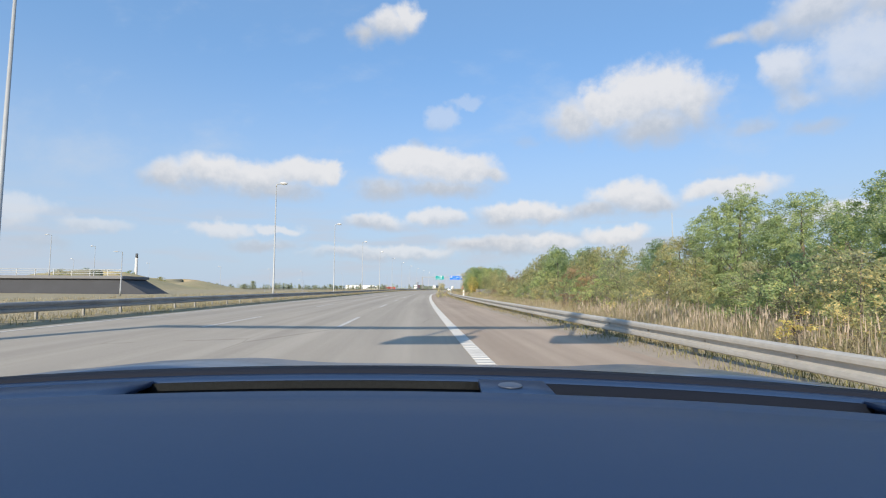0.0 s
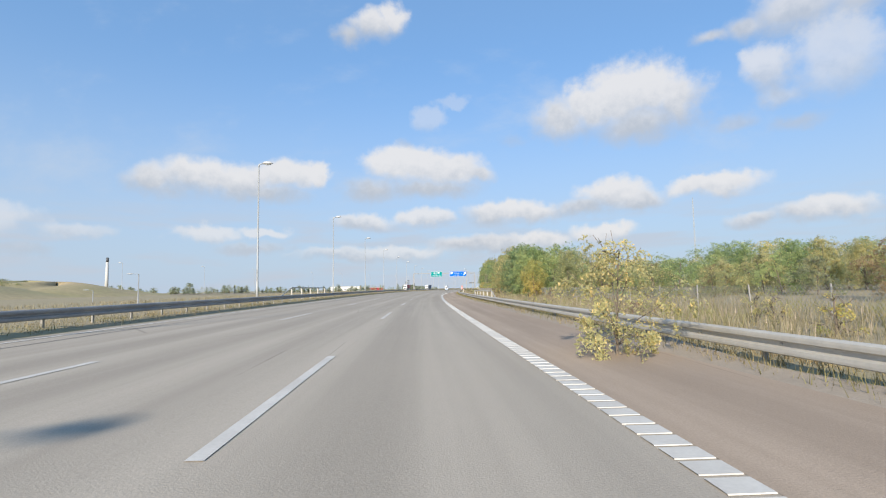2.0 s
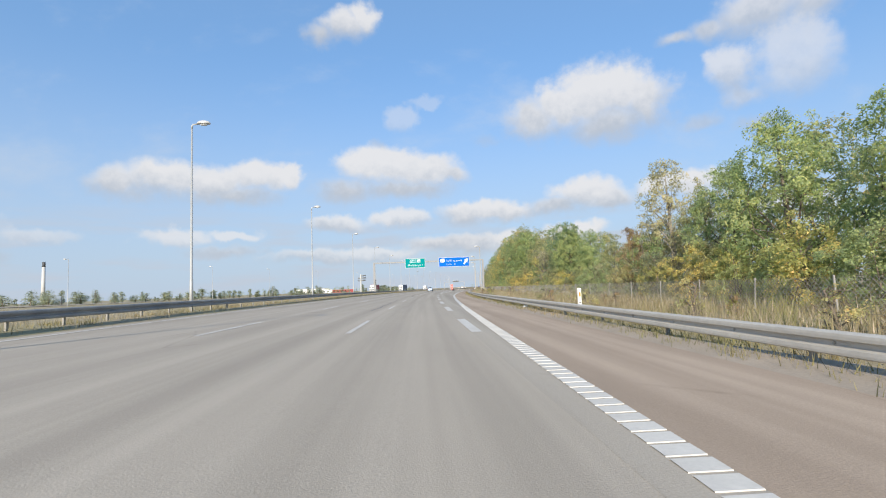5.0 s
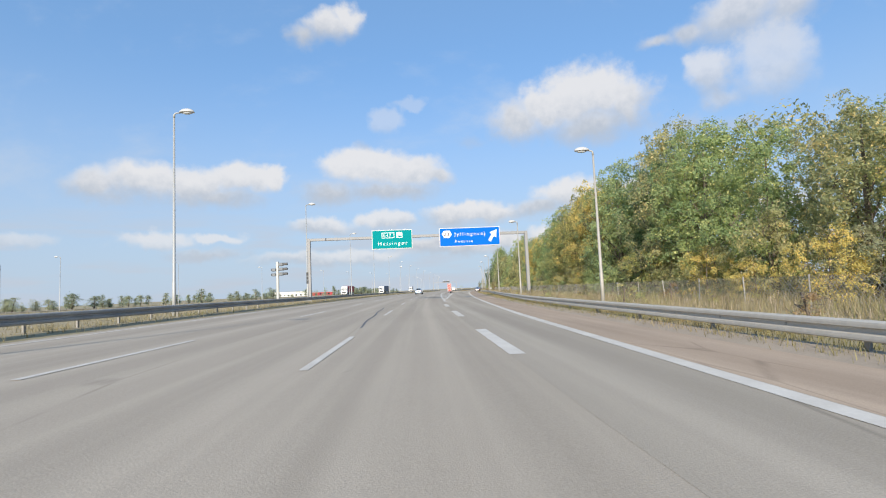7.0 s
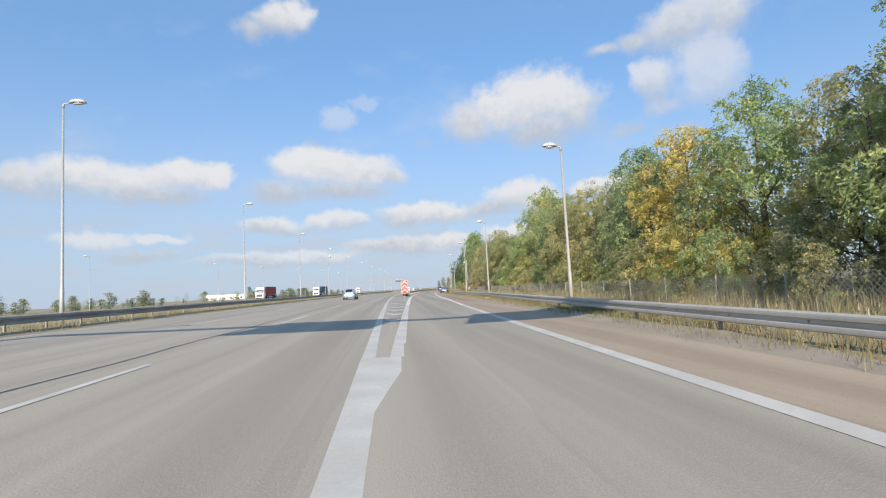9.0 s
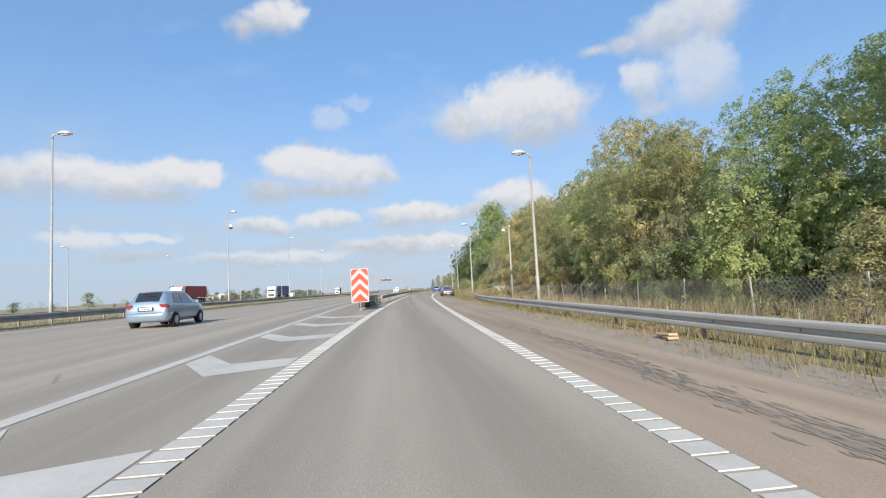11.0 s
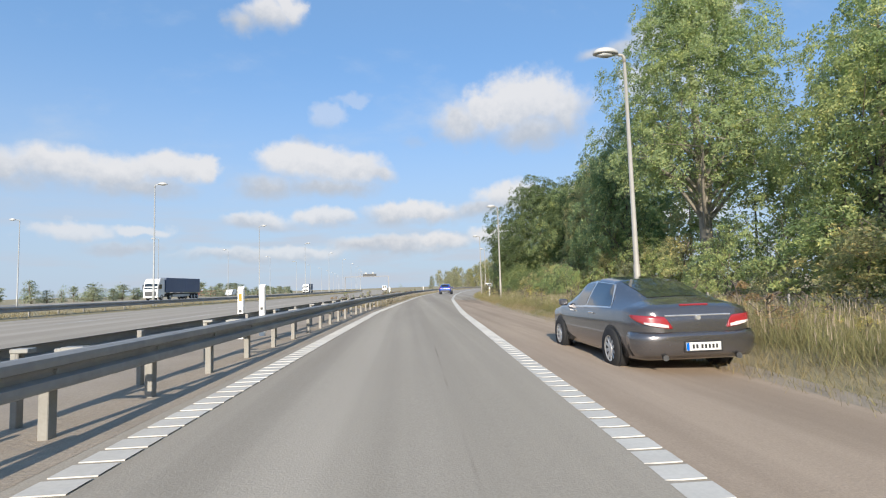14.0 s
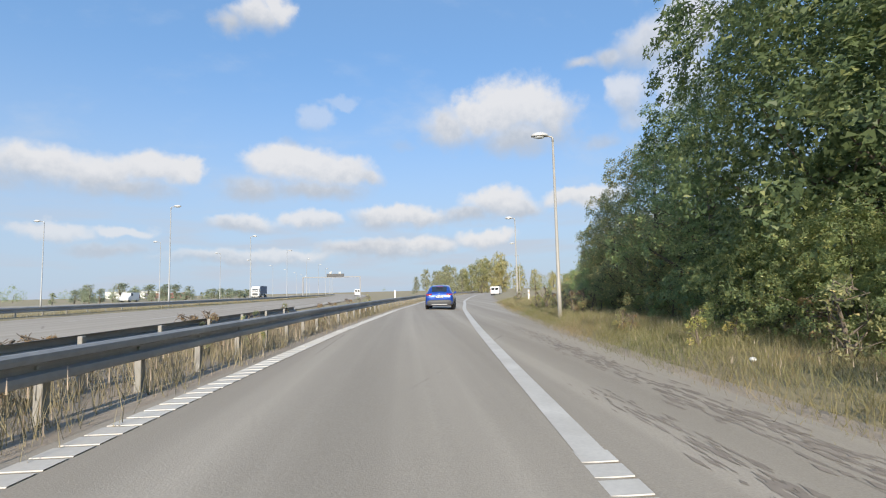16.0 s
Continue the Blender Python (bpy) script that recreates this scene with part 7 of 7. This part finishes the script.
lorry(opp_at(420.0, 3.0), "trailer_red", "white lorry with a dark red trailer on the opposite carriageway")
lorry(opp_at(461.0, 5.0), "trailer_blue", "white lorry with a navy curtain trailer on the opposite carriageway", 16.2)
lorry(opp_at(590.0, 3.0), "trailer_blue", "white lorry far along the opposite carriageway")

# scraps beside the shoulder
for s_, o_, a in ((300.0, 12.3, 20), (44.0, 6.75, 50), (316.5, 12.9, 70)):
    sc = thing("scrap_wood", "pale splintered piece of scrap wood on the grit", "debris", Matrix.Translation(W(s_, o_, ground_z(s_, o_) + 0.07)) @ pose(0, 0, 0, 0, 0, a))
    bm = bmesh.new()
    box(bm, -0.28, 0.28, -0.1, 0.1, 0, 0.05, 0.01)
    box(bm, -0.2, 0.24, -0.07, 0.12, 0.05, 0.1, 0.01, pose(0, 0, 0, 4, 3, 14))
    part("board", bm, "wood", sc)
for s_, o_ in ((62.5, 6.6), (196.0, 7.9), (176.0, 7.5), (424.5, 18.6)):
    sc = thing("litter", "crumpled white litter on the grit", "debris", Matrix.Translation(W(s_, o_, ground_z(s_, o_) + 0.06)))
    bm = bmesh.new()
    bmesh.ops.create_icosphere(bm, subdivisions=2, radius=0.13 if s_ < 400 else 0.045)
    for v in bm.verts:
        v.co *= 1 + 0.35 * noise.noise(v.co * 9 + Vector((s_, 0, 0)))
        v.co.z = max(v.co.z * 0.7, -0.05)
    part("paper", bm, "white", sc)

# ---- the car that carries the camera, as it stands at the start ----


def sheet(name, parent, mat, xs, rows, label="", drop=0.046, tilt=0.0135, swell=0.0):
    """A curved slab across the car: rows of (ahead, height); the ends droop."""
    verts, faces = [], []
    k = len(rows)
    for x in xs:
        for y, z in rows:
            verts.append((x, y - 0.06 * x * x, z - drop * x * x - tilt * x + swell * math.exp(-((abs(x) - 0.58) / 0.17) ** 2)))
    for i in range(len(xs) - 1):
        for j in range(k - 1):
            a = i * k + j
            faces.append((a, a + k, a + k + 1, a + 1))
    ob = mesh_object(name, verts, faces, mat, parent, label, smooth=True)
    solid = ob.modifiers.new("thickness", "SOLIDIFY")
    solid.thickness, solid.offset = 0.008, -1.0
    return ob


def between(a, b, step=0.04):
    n = max(3, int((b - a) / step))
    return [a + (b - a) * i / n for i in range(n + 1)]


own = thing("car", "dark blue car front with its dashboard below the camera", "car", pose(0, 0, 1.227, 0, 0, 0))
X = between(-1.0, 1.0, 0.05)
sheet("dashboard", own, "dash", X, [(0.16, -0.172), (0.24, -0.148), (0.32, -0.1365), (0.42, -0.1325), (0.52, -0.1315), (0.59, -0.1325), (0.602, -0.1365)], "dark blue soft dashboard pad")
sheet("dash_step", own, "dash", X, [(0.602, -0.1365), (0.607, -0.1425), (0.65, -0.1405), (0.682, -0.1395), (0.69, -0.142), (0.694, -0.165)], "dark blue dashboard step")
# slot floors and walls: recess shade painted with near-black materials
sheet("vent_floor", own, "vent", between(-0.46, 0.08), [(0.686, -0.172), (0.72, -0.165), (0.776, -0.152)], "grained vent slot, shade put into its black")
sheet("vent_floor", own, "dash_shade", between(0.12, 0.68), [(0.686, -0.176), (0.73, -0.172), (0.776, -0.16)], "vent slot with shade painted in dark")
sheet("vent_wall", own, "vent", between(-0.45, 0.06), [(0.7695, -0.165), (0.7705, -0.1425)], "grained rear wall of the vent slot")
sheet("vent_wall", own, "dash_shade", between(0.15, 0.64), [(0.7695, -0.17), (0.7705, -0.1425)], "rear wall of the vent slot, shade in its colour")
sheet("dash_rear", own, "dash", X, [(0.7785, -0.16), (0.7795, -0.142), (0.79, -0.1385), (0.812, -0.138), (0.815, -0.16)], "dark blue rear lip of the dashboard")
sheet("cowl", own, "cowl", X, [(0.816, -0.16), (0.818, -0.1345), (0.84, -0.1325), (0.862, -0.133), (0.866, -0.17)], "black windscreen cowl")
for a, b in ((-1.0, -0.44), (0.055, 0.155), (0.63, 1.0)):
    sheet("slot_bridge", own, "dash", between(a, b), [(0.684, -0.1405), (0.72, -0.139), (0.775, -0.1385)])
bm = bmesh.new()
bmesh.ops.create_uvsphere(bm, u_segments=24, v_segments=8, radius=1.0)
for v in bm.verts:
    v.co = Vector((0.098 + v.co.x * 0.018, 0.725 + v.co.y * 0.02, -0.139 + v.co.z * 0.003))
part("light_sensor", bm, "sensor", own, "round grey light sensor", smooth=True)
bonnet_rows = [(0.9, -0.168), (1.02, -0.172), (1.15, -0.181), (1.5, -0.225), (1.8, -0.31), (1.98, -0.44), (2.02, -0.6)]
sheet("bonnet", own, "paint_own", between(-0.84, 0.84, 0.03), bonnet_rows, "glossy dark blue bonnet", drop=0.02, swell=0.018)
bm = bmesh.new()
box(bm, -0.86, 0.86, -2.3, 1.95, -0.97, -0.42, 0.08)
part("lower_body", bm, "paint_own", own)
for sx in (-1, 1):
    for y in (-1.45, 1.2):
        w_ = wheel(own, sx * 0.8, y, 0.33, 0.21)
        w_.location.z = -1.227

# stock that was not planted
for stock in list(TREES.values()) + list(NEAR.values()) + list(BACK.values()) + list(WEEDS.values()) + list(BUSHES.values()) + [YOUNG, HEDGE]:
    for t in stock:
        if t.name not in used:
            for o in list(t.children) + [t]:
                bpy.data.objects.remove(o)
